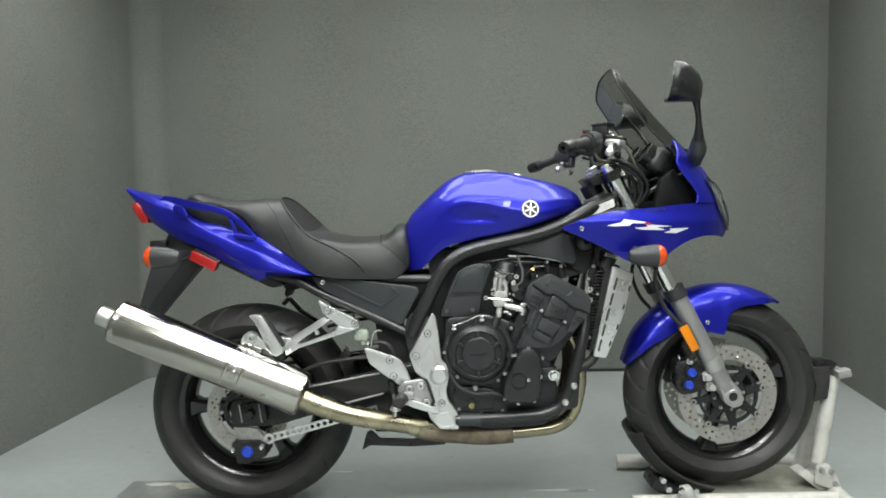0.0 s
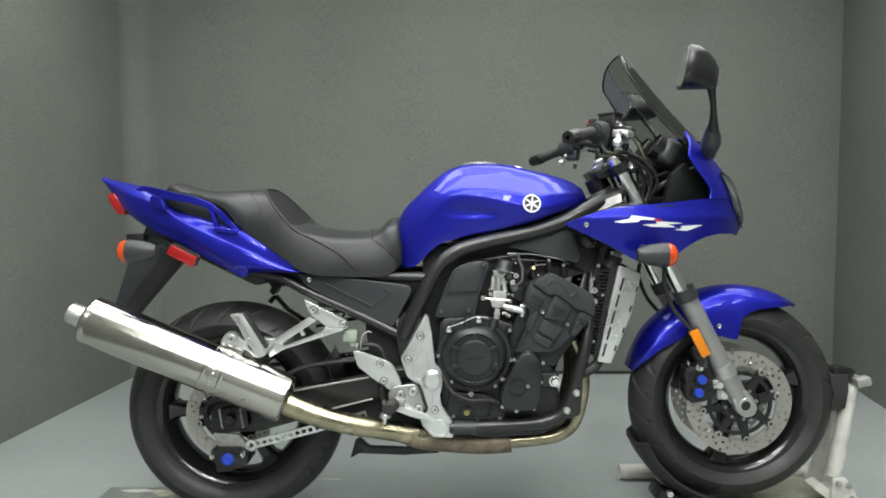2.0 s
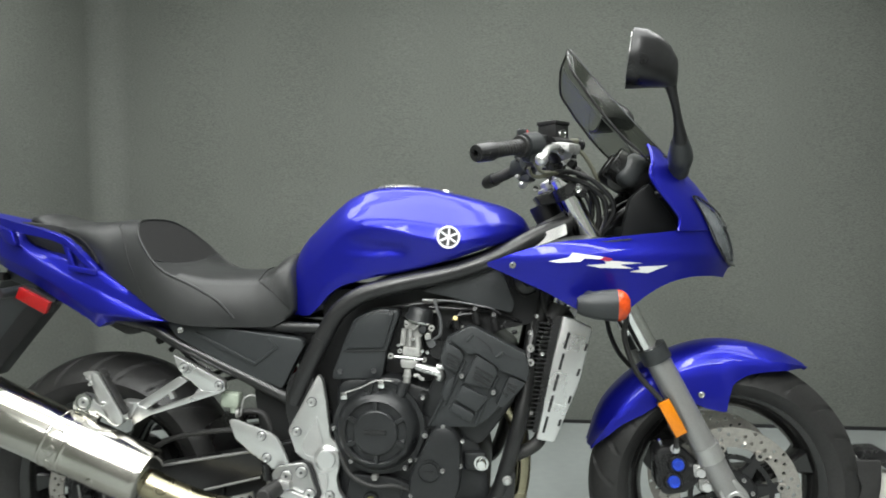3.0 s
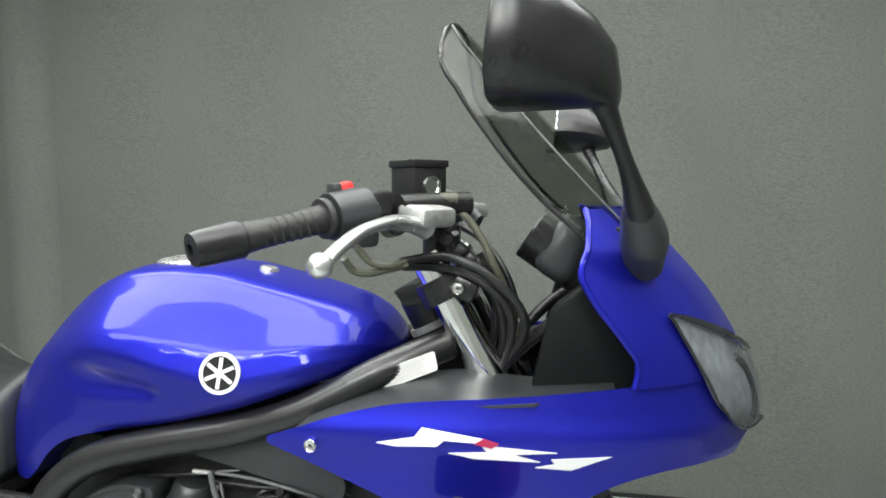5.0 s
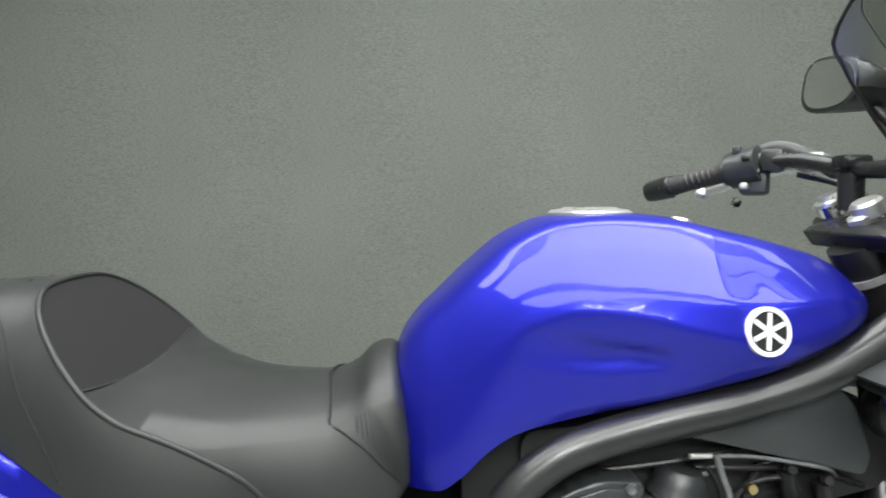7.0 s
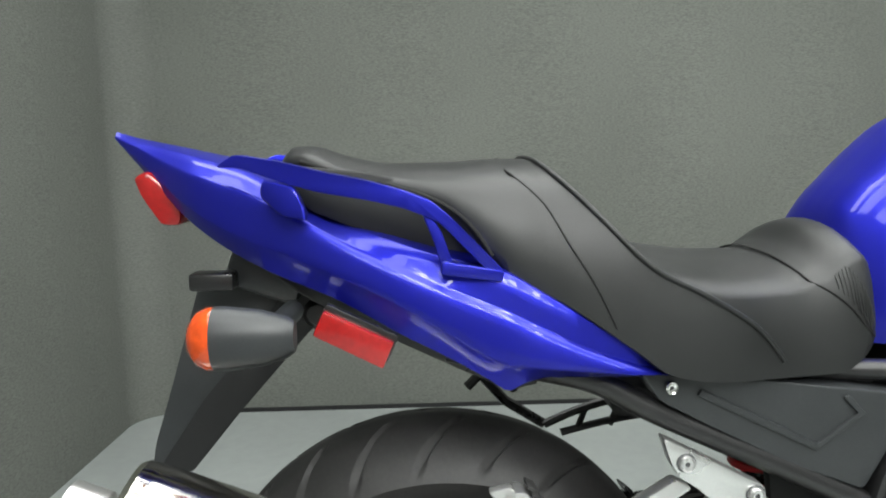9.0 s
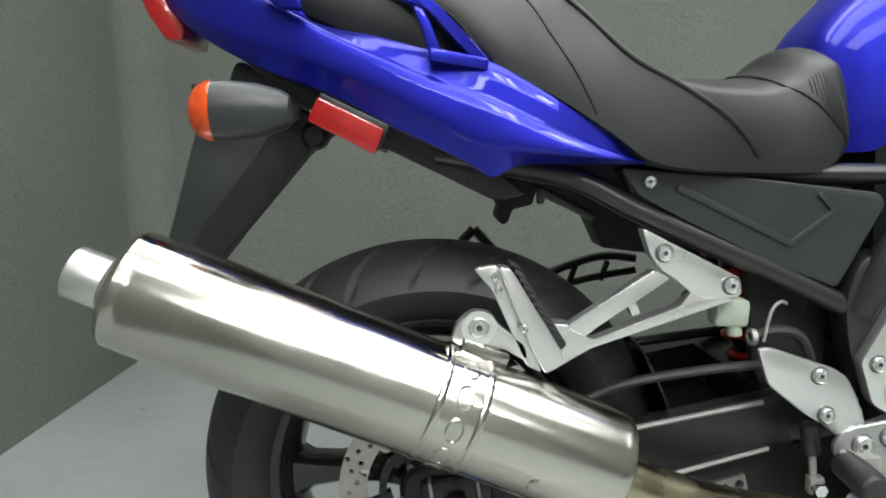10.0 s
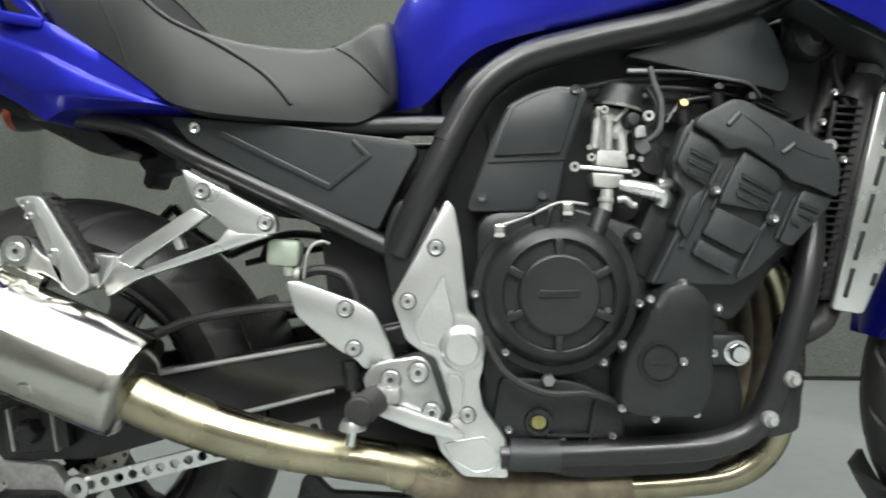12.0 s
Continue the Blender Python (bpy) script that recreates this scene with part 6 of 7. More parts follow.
# forks, clamps, front mudguard, front brake
DIR = Vector((0.4556, 0, -0.89))
for s in (-1, 1):
    top = Vector((1.083, s * 0.098, 1.03))
    low = Vector((1.441, s * 0.098, 0.352))
    leg = part("fork_leg", tube([top, top + DIR * 0.44], 0.0215, 24), CHROME, bike, "chrome upper fork tube")
    part("fork_cap", lathe([(0, 0.012), (0.012, 0.012), (0.014, 0.006), (0.0205, 0.004), (0.0215, 0), (0, 0)], top, -DIR, 20), ALLOY, leg)
    c = low + (top - low) * 0.44
    sl = part("fork_slider", tube([c, low + DIR * -0.01], 0.0265, 24, steps=1), SLIDER, bike, "grey painted lower fork leg")
    part("dust_seal", tube([c - DIR * 0.022, c + DIR * 0.012], 0.0315, 24, steps=1), PLASTIC, sl)
    part("lower_collar", tube([low - DIR * 0.12, low - DIR * 0.085], 0.029, 24, steps=1), FORK_CAST, sl)
    part("axle_lug", slab([(1.411, 0.365), (1.423, 0.391), (1.446, 0.393), (1.470, 0.366), (1.481, 0.338), (1.470, 0.318), (1.446, 0.312), (1.424, 0.329)], s * 0.082, s * 0.12, 0.006, 0.004), FORK_CAST, sl)
    part("axle_ring", lathe([(0.0135, 0.0), (0.0135, 0.006), (0.0195, 0.006), (0.022, 0.003), (0.022, 0.0)], (1.445, s * 0.12, 0.348), (0, s, 0), 28, closed=True), FORK_CAST, sl)
    part("axle_hole", lathe([(0, 0.002), (0.014, 0.002), (0.014, 0), (0, 0)], (1.445, s * 0.12, 0.348), (0, s, 0), 20), DARK, sl)
    br = part("front_caliper", slab([(1.286, 0.448), (1.335, 0.456), (1.372, 0.425), (1.382, 0.38), (1.35, 0.352), (1.305, 0.345), (1.285, 0.37)], s * 0.045, s * 0.098, 0.012, 0.008), BLACK, bike, "black front brake caliper with blue caps")
    for bx, bz in ((1.33, 0.417), (1.322, 0.38)):
        part("piston_boss", lathe([(0, 0.007), (0.0175, 0.007), (0.02, 0.004), (0.021, 0), (0, 0)], (bx, s * 0.098, bz), (0, s, 0), 24), BLACK, br)
        part("cap", lathe([(0, 0.006), (0.006, 0.006), (0.0065, 0.008), (0.011, 0.008), (0.0132, 0.004), (0.0132, 0), (0, 0)], (bx, s * 0.105, bz), (0, s, 0), 24), SPOT, br, "round blue cap")
    for bx, bz in ((1.38, 0.402), (1.392, 0.372)):
        part("mount_lug", slab([(bx - 0.018, bz + 0.014), (bx + 0.02, bz + 0.016), (bx + 0.024, bz - 0.012), (bx - 0.014, bz - 0.014)], s * 0.08, s * 0.1, 0.006, 0.003), FORK_CAST, br)
        part("mount_bolt", tube([(bx, s * 0.098, bz), (bx - 0.006, s * 0.122, bz + 0.003)], 0.0092, 12), ALLOY, br)
    for k in range(3):
        part("bridge_rib", box((0.006, 0.02, 0.075 - 0.012 * k), (1.292 + 0.013 * k, s * 0.092, 0.4), 0.002, (0, -12, 0)), BLACK, br)
    part("banjo_bolt", lathe([(0, 0.016), (0.006, 0.016), (0.0075, 0.012), (0.0075, 0.006), (0.01, 0.005), (0.01, 0), (0, 0)], (1.325, s * 0.098, 0.45), (0, s, 0), 12), ALLOY, br)
    part("bleed_nipple", tube([(1.3, s * 0.09, 0.452), (1.292, s * 0.098, 0.468)], 0.0035, 8), CHROME, br)
    part("brake_line", tube([(1.325, s * 0.108, 0.452), (1.322, s * 0.118, 0.5), (1.29, s * 0.125, 0.56), (1.24, s * 0.125, 0.62), (1.215, s * 0.12, 0.7), (1.235, s * 0.1, 0.78), (1.2, s * 0.07, 0.85)], 0.0058, 10), RUBBER, bike, "black brake hose")
    rf = part("fork_reflector", box((0.026, 0.008, 0.08), (1.312, s * 0.132, 0.525), 0.002, (0, -28, 0)), ORANGE, bike, "amber fork reflector")
    part("reflector_back", box((0.029, 0.012, 0.083), (1.312, s * 0.125, 0.525), 0.002, (0, -28, 0)), BLACK, rf)
part("front_axle", tube([(1.455, -0.11, 0.342), (1.455, 0.11, 0.342)], 0.0095, 14), CAST, bike)
clamp = part("upper_clamp", slab([(1.03, 0.992), (1.042, 1.0), (1.105, 1.013), (1.118, 1.002), (1.112, 0.986), (1.045, 0.972)], -0.078, 0.078, 0.004, 0.003), BLACK, bike, "black upper fork clamp")
for s in (-1, 1):
    part("fork_ring", tube([Vector((1.083, s * 0.098, 1.03)) + DIR * 0.018, Vector((1.083, s * 0.098, 1.03)) + DIR * 0.046], 0.031, 24, steps=1), BLACK, clamp)
    part("pinch_lug", box((0.03, 0.022, 0.024), (1.124, s * 0.112, 1.003), 0.004, (0, 27, 0)), BLACK, clamp)
part("stem_nut", lathe([(0, 0.012), (0.012, 0.012), (0.017, 0.009), (0.017, 0), (0, 0)], (1.06, 0, 1.005), -DIR, 6), FORK_CAST, clamp)
part("head_ring", tube([Vector((1.066, 0, 0.945)), Vector((1.07, 0, 0.937))], 0.036, 24, steps=1), CAST, clamp)
part("lower_clamp", slab([(1.15, 0.80), (1.22, 0.84), (1.235, 0.81), (1.2, 0.775), (1.16, 0.77)], -0.135, 0.135, 0.012, 0.008), BLACK, bike, "black lower fork clamp")
bolt(bike, 1.119, -0.124, 1.005, BOLT, "clamp_bolt")
part("ignition_lock", lathe([(0, 0.02), (0.015, 0.02), (0.019, 0.016), (0.02, 0), (0, 0)], (1.07, 0, 1.015), -DIR, 24), FORK_CAST, bike)
FENDER = curve_of((58, 0.331), (75, 0.334), (95, 0.336), (120, 0.331), (140, 0.33), (163, 0.316))
HEM = curve_of((58, 0.326), (66, 0.305), (74, 0.288), (86, 0.262), (90, 0.245), (94, 0.188), (104, 0.2), (115, 0.232), (124, 0.252), (134, 0.258), (149, 0.286), (163, 0.31))
rows = []
for i in range(54):
    a = 58 + 105 * i / 53
    c, sn = math.cos(radians(a)), math.sin(radians(a))
    r0, r1 = FENDER(a), HEM(a)
    narrow = min(1, 0.35 + (a - 58) / 16) * min(1, 0.55 + (163 - a) / 22)
    half = [(0, r0), (0.024 * narrow, r0 - 0.002), (0.045 * narrow, r0 - 0.009), (0.06 * narrow, r0 - min(0.022, 0.5 * (r0 - r1))), (0.068 * narrow, r0 - 0.5 * (r0 - r1)), (0.0715 * narrow, r0 - 0.75 * (r0 - r1)), (0.072 * narrow, r1)]
    full = [(-y, r) for y, r in half[::-1]] + half[1:]
    rows.append([(1.453 + r * c, y, 0.335 + r * sn) for y, r in full])
guard = part("front_mudguard", sheet(rows, 0.003), BLUE, bike, "glossy blue front mudguard", 50)
bolt(guard, 1.386, -0.0735, 0.562, BOLT)

# handlebar and controls
bar = part("handlebar", tube([(0.925, -0.312, 1.066), (1.0, -0.21, 1.088), (1.05, -0.14, 1.095), (1.078, -0.06, 1.075), (1.08, 0, 1.07), (1.078, 0.06, 1.075), (1.05, 0.14, 1.09), (1.0, 0.22, 1.08), (0.92, 0.33, 1.052)], 0.0112, 14), BLACK, bike, "black tubular handlebar")
for s in (-1, 1):
    end = Vector((0.9195, s * 0.3187, 1.0645 if s < 0 else 1.05))
    inn = Vector((1.0, s * 0.212, 1.088 if s < 0 else 1.078))
    d = (inn - end).normalized()
    grip = part("grip", tube([end + d * 0.037, end + d * 0.07, end + d * 0.1, inn], 0.0158, 20, radii=lambda u: 0.0158 - 0.0018 * math.sin(math.pi * u)), RUBBER, bike, "black rubber handlebar grip")
    part("bar_end", lathe([(0.006, -0.004), (0.006, -0.012), (0.0155, -0.011), (0.0172, -0.006), (0.0188, 0.03), (0.0192, 0.034), (0.0175, 0.037), (0, 0.037)], end, d, 24), BLACK, grip)
    for k in range(9):
        part("grip_rib", lathe([(0.0138, -0.0028), (0.0156, 0), (0.0138, 0.0028)], end + d * (0.056 + 0.0095 * k), d + Vector((0.25, 0, 0.35)), 18, closed=True), RUBBER, grip)
    part("flange", lathe([(0.011, -0.002), (0.021, -0.002), (0.022, 0.002), (0.021, 0.005), (0.011, 0.005)], inn - d * 0.008, d, 24, closed=True), RUBBER, grip)
    swg = part("switch_housing", tube([inn + d * 0.0, inn + d * 0.022, inn + d * 0.045], 0.025 if s < 0 else 0.028, 18, steps=2), PLASTIC, bike, "black switch housing")
    part("housing_block", box((0.03, 0.04, 0.05 if s < 0 else 0.062), inn + d * 0.03 + Vector((0.006, 0, -0.012)), 0.007, (0, 10, s * 50)), PLASTIC, swg)
    if s > 0:
        for bx, bz in ((-0.004, 0.02), (0.012, -0.002), (-0.006, -0.022)):
            part("switch_button", box((0.012, 0.012, 0.01), inn + d * 0.03 + Vector((bx - 0.014, -0.018, bz - 0.008)), 0.003, (0, 10, 50)), CAST if bz < -0.01 else BLACK, swg)
        part("perch_blade", tube([(1.02, 0.2, 1.098), (1.05, 0.17, 1.108), (1.09, 0.14, 1.088), (1.11, 0.12, 1.07)], 0.012, 12, flat=0.5), PLASTIC, swg)
    part("switch_lever", box((0.02, 0.012, 0.012), inn + d * 0.02 + Vector((-0.012, 0, 0.026)), 0.003, (0, 0, s * 50)), PLASTIC, swg)
    part("lever_clamp", box((0.022, 0.03, 0.034), inn + d * 0.062, 0.005, (0, 5, s * 50)), BLACK, swg)
    part("riser", tube([(1.078, s * 0.05, 1.02), (1.078, s * 0.05, 1.068)], 0.016, 14, steps=1), BLACK, bar)
    part("riser_cap", box((0.04, 0.03, 0.018), (1.078, s * 0.05, 1.082), 0.005), BLACK, bar)
    if s < 0:
        part("stop_button", box((0.022, 0.016, 0.014), (1.002, -0.175, 1.117), 0.004, (0, -15, 50)), material("red_button", (0.75, 0.04, 0.04), 0.4), swg, "red engine stop switch")
        lever = part("brake_lever", tube([(1.09, -0.165, 1.074), (1.082, -0.18, 1.078), (1.067, -0.21, 1.083), (1.051, -0.26, 1.077), (1.04, -0.3, 1.063), (1.034, -0.322, 1.051)], 0.0065, 14, flat=1.2, radii=lambda u: 0.0115 - 0.006 * min(1, 1.9 * u) + 0.001 * u), ALLOY, bike, "silver front brake lever")
    else:
        lever = part("clutch_lever", tube([(1.10, 0.16, 1.085), (1.075, 0.22, 1.078), (1.045, 0.28, 1.062), (1.02, 0.34, 1.046)], 0.0075, 14), ALLOY, bike, "silver clutch lever")
        part("choke_lever", lathe([(0, 0.008), (0.008, 0.007), (0.009, 0), (0, 0)], (1.05, 0.3, 1.03), (0, -1, 0), 14), CHROME, lever)
    part("ball_end", lathe([(0.0001, -0.0125), (0.0065, -0.0105), (0.0105, -0.006), (0.012, 0), (0.0105, 0.006), (0.0065, 0.0105), (0.0001, 0.0125)], (1.032, -0.325, 1.05) if s < 0 else (1.015, 0.347, 1.044), (0, 1, 0), 20), ALLOY, lever)
    part("perch", box((0.045, 0.05, 0.022), (1.09, s * 0.155, 1.088), 0.006, (0, 8, s * 35)), CAST, lever)
res = part("fluid_reservoir", box((0.046, 0.048, 0.043), (1.069, -0.1, 1.121), 0.003, (0, 0, -40)), BLACK, bike, "black square brake fluid reservoir")
part("lid", box((0.05, 0.052, 0.009), (1.069, -0.1, 1.146), 0.002, (0, 0, -40)), BLACK, res)
part("sight_window", lathe([(0, 0.001), (0.0085, 0.001), (0.0095, 0.004), (0.0115, 0.004), (0.012, 0), (0, 0)], (1.0868, -0.1148, 1.12), (0.766, -0.643, 0), 24), CHROME, res)
part("master_cylinder", tube([(1.06, -0.16, 1.098), (1.10, -0.12, 1.1), (1.128, -0.1, 1.1)], 0.0135, 14), BLACK, res)
part("banjo", tube([(1.092, -0.128, 1.106), (1.118, -0.12, 1.106)], 0.0068, 10), HOSE, res)
part("brake_hose", tube([(1.108, -0.118, 1.098), (1.113, -0.112, 1.094), (1.129, -0.11, 1.082), (1.146, -0.11, 1.057), (1.159, -0.11, 1.028), (1.17, -0.1, 1.0), (1.185, -0.08, 0.94)], 0.0045, 10), HOSE, bike, "olive braided brake hose")
for cab in ([(1.022, -0.2, 1.062), (1.027, -0.195, 1.051), (1.038, -0.19, 1.039), (1.056, -0.185, 1.036), (1.069, -0.17, 1.038)], [(1.012, -0.205, 1.045), (1.019, -0.195, 1.031), (1.035, -0.19, 1.028), (1.056, -0.18, 1.032), (1.071, -0.17, 1.036)]):
    part("throttle_cable", tube(cab, 0.0042, 8), HOSE, bike, "olive throttle cable")
for cab, r in (([(1.065, -0.17, 1.038), (1.088, -0.145, 1.041), (1.11, -0.13, 1.04), (1.139, -0.128, 1.029), (1.165, -0.125, 1.01), (1.187, -0.12, 0.985), (1.194, -0.115, 0.962), (1.187, -0.11, 0.939), (1.165, -0.1, 0.91)], 0.0055),
               ([(1.068, -0.17, 1.034), (1.09, -0.135, 1.03), (1.123, -0.12, 1.022), (1.152, -0.118, 1.006), (1.175, -0.115, 0.98), (1.178, -0.11, 0.947), (1.165, -0.1, 0.9)], 0.0055),
               ([(1.112, -0.11, 1.066), (1.116, -0.1, 1.046), (1.133, -0.095, 1.025), (1.16, -0.09, 0.985), (1.167, -0.085, 0.944), (1.16, -0.08, 0.9)], 0.006),
               ([(1.105, -0.1, 1.06), (1.125, -0.08, 1.04), (1.15, -0.07, 1.0), (1.155, -0.07, 0.95), (1.14, -0.06, 0.9)], 0.005),
               ([(1.06, 0.14, 1.07), (1.11, 0.1, 1.05), (1.15, 0.07, 1.01), (1.17, 0.06, 0.95), (1.15, 0.05, 0.88)], 0.0048)):
    part("control_cable", tube(cab, r, 10), BLACK, bike)
for cx, cy, cz in ((1.105, -0.115, 1.06), (1.118, -0.11, 1.045), (1.13, -0.108, 1.035), (1.137, -0.105, 1.03)):
    part("cable_clip", box((0.014, 0.012, 0.016), (cx, cy, cz), 0.003, (0, 40, 0)), BLACK, bike)
part("hose_joint", tube([(1.11, -0.118, 1.1), (1.11, -0.118, 1.07)], 0.006, 10, steps=1), BLACK, res)
# mirrors
for s in (-1, 1):
    own = bmesh.new()
    loops = []
    shift = -0.013 if s < 0 else 0.009
    for x, k in ((1.203, 0.97), (1.207, 1.0), (1.228, 0.97), (1.252, 0.86), (1.275, 0.7), (1.293, 0.48), (1.301, 0.2)):
        ring = []
        for j in range(28):
            a = 2 * math.pi * j / 28
            cy, cz = math.cos(a), math.sin(a)
            p = 0.8 + 0.2 * (1 - k)
            yy = 0.064 * k * math.copysign(abs(cy) ** p, cy)
            zz = 1.2265 - 0.041 * (1 - k) + 0.0475 * k * math.copysign(abs(cz) ** p, cz) + (0.014 * k * cy if cz > 0 else 0.0)
            ring.append((x + shift - 0.16 * yy + 0.14 * (zz - 1.2265), s * (0.308 - 0.04 * (1 - k) + yy), zz))
        loops.append(ring)
    head = part("mirror", rings(own, loops), BLACK, bike, "black rear-view mirror on a stalk", 60)
    face = []
    for j in range(28):
        a = 2 * math.pi * j / 28
        yy = 0.055 * math.copysign(abs(math.cos(a)) ** 0.8, math.cos(a))
        zz = 1.2275 + 0.0405 * math.copysign(abs(math.sin(a)) ** 0.8, math.sin(a)) + (0.013 * math.cos(a) if math.sin(a) > 0 else 0.0)
        face.append((1.203 + shift - 0.16 * yy + 0.14 * (zz - 1.2265), s * (0.308 + yy), zz))
    part("mirror_glass", rings(bmesh.new(), [[(x - 0.001, y, z) for x, y, z in face], face]), MIRROR, head)
    part("stalk", tube([(1.268, s * 0.285, 1.19), (1.286, s * 0.255, 1.15), (1.303, s * 0.215, 1.11), (1.313, s * 0.185, 1.078)], 0.012, 14, radii=lambda u: 0.012 - 0.0055 * math.sin(math.pi * min(u * 1.3, 1)) + 0.003 * u), BLACK, head)
    part("boot", tube([(1.306, s * 0.2, 1.1), (1.314, s * 0.18, 1.074), (1.317, s * 0.162, 1.054), (1.318, s * 0.142, 1.036)], 0.02, 16, radii=lambda u: 0.0135 + 0.011 * math.sin(math.pi * min(u, 0.75))), PLASTIC, head)

# indicators
def indicator(base, lens_dir, name, label):
    """A tapered black indicator body with an amber lens, lying along x."""
    x, y, z = base
    body_prof = [(0, -0.053), (0.015, -0.053), (0.02, -0.046), (0.027, -0.022), (0.031, 0.012), (0.031, 0.022), (0, 0.022)]
    lens_prof = [(0.0305, 0.022), (0.0305, 0.028), (0.026, 0.038), (0.016, 0.0455), (0.0, 0.048)]
    m = Matrix.Translation((x, y, z)) @ Matrix.Diagonal((1, 0.8, 1.0, 1))
    bm = lathe(body_prof, (0, 0, 0), (lens_dir, 0, 0), 28)
    bm.transform(m)
    body = part(name, bm, PLASTIC, bike, label)
    bm = lathe(lens_prof, (0, 0, 0), (lens_dir, 0, 0), 28)
    bm.transform(m)
    part("lens", bm, AMBER, body, "amber indicator lens")
    return body


for s in (-1, 1):
    ind = indicator((1.156, s * 0.256, 0.776), 1, "front_indicator", "black front indicator with an amber lens")
    part("stalk", tube([(1.14, s * 0.24, 0.78), (1.13, s * 0.2, 0.79)], 0.012, 10), PLASTIC, ind)
    ind = indicator((-0.185, s * 0.2, 0.787), -1, "rear_indicator", "black rear indicator with an amber lens")
    part("stalk", tube([(-0.16, s * 0.18, 0.785), (-0.15, s * 0.1, 0.79)], 0.012, 10), PLASTIC, ind)
    rr = part("rear_reflector", slab([(-0.121, 0.778), (-0.109, 0.803), (-0.039, 0.768), (-0.051, 0.741)], s * 0.155, s * 0.167, 0.003, 0.002), RED, bike, "red rectangular side reflector")
    part("backing", slab([(-0.121, 0.782), (-0.107, 0.808), (-0.034, 0.772), (-0.047, 0.744)], s * 0.145, s * 0.155, 0.003, 0.001), BLACK, rr)

# tail lamp, plate bracket, rear mudguard
part("tail_lamp", slab([(-0.331, 0.936), (-0.315, 0.944), (-0.292, 0.922), (-0.279, 0.898), (-0.282, 0.88), (-0.303, 0.881), (-0.323, 0.913)], -0.052, 0.052, 0.006, 0.005), RED, bike, "red tail lamp under the tail tip")
part("under_tray", slab([(-0.2, 0.868), (-0.1, 0.815), (0.1, 0.71), (0.13, 0.69), (0.09, 0.682), (-0.05, 0.752), (-0.14, 0.8), (-0.2, 0.845)], -0.08, 0.08, 0.01, 0.005), BLACK, bike, "black under-seat tray")
hold = part("plate_bracket", slab([(-0.279, 0.802), (-0.165, 0.815), (-0.15, 0.8), (-0.205, 0.735), (-0.275, 0.655), (-0.33, 0.585), (-0.352, 0.56), (-0.345, 0.6), (-0.318, 0.68)], -0.008, 0.03, 0.006, 0.004), PLASTIC, bike, "black number plate bracket")
part("arm", slab([(-0.165, 0.812), (-0.118, 0.775), (-0.119, 0.762), (-0.135, 0.752), (-0.148, 0.741), (-0.238, 0.64), (-0.3, 0.565), (-0.338, 0.575), (-0.28, 0.659), (-0.211, 0.741)], -0.014, 0.034, 0.005, 0.004), DARK, hold)
part("rounded_foot", lathe([(0, 0.02), (0.012, 0.019), (0.018, 0.012), (0.019, 0), (0, 0)], (-0.135, -0.005, 0.766), (0, -1, 0), 20), BLACK, hold)
part("lamp_tab", box((0.05, 0.03, 0.02), (-0.245, -0.06, 0.818), 0.004), BLACK, hold)
part("stem", box((0.09, 0.1, 0.05), (-0.19, 0, 0.82), 0.01, (0, 20, 0)), PLASTIC, hold)
inner = part("inner_mudguard", slab([(-0.02, 0.765), (0.02, 0.738), (0.085, 0.702), (0.094, 0.694), (0.1, 0.678), (0.108, 0.668), (0.103, 0.652), (0.11, 0.642), (0.118, 0.645), (0.125, 0.663), (0.152, 0.669), (0.158, 0.69), (0.195, 0.674), (0.23, 0.652), (0.25, 0.607), (0.3, 0.6), (0.42, 0.585), (0.46, 0.62), (0.4, 0.71), (0.2, 0.73), (0.06, 0.76)], 0.02, 0.075, 0.003, 0.003), DARK, bike, "black inner rear mudguard")
# Lighter grey strip stands for a plate's lit edge.
part("lit_edge_strip", slab([(0.157, 0.692), (0.164, 0.692), (0.238, 0.652), (0.234, 0.645), (0.168, 0.678), (0.166, 0.67), (0.158, 0.67)], 0.01, 0.024, 0.002, 0.002), EDGE, inner)
# Added dark slab that fills the gap between tail and frame rail.
part("gap_fill", slab([(0.07, 0.735), (0.25, 0.73), (0.26, 0.69), (0.2, 0.7), (0.12, 0.722)], -0.118, -0.11, 0.004, 0.001), DARK, inner)
part("rear_hugger", sheet([[(RA.x + (0.326 - 0.012 * (k / 3 - 1) ** 2) * math.cos(radians(a)), 0.033 * (k - 3) , RA.z + (0.332 - 0.012 * (k / 3 - 1) ** 2) * math.sin(radians(a))) for k in range(7)] for a in spread(-5, 30, 12)], 0.003), BLACK, bike, "black inner rear mudguard")
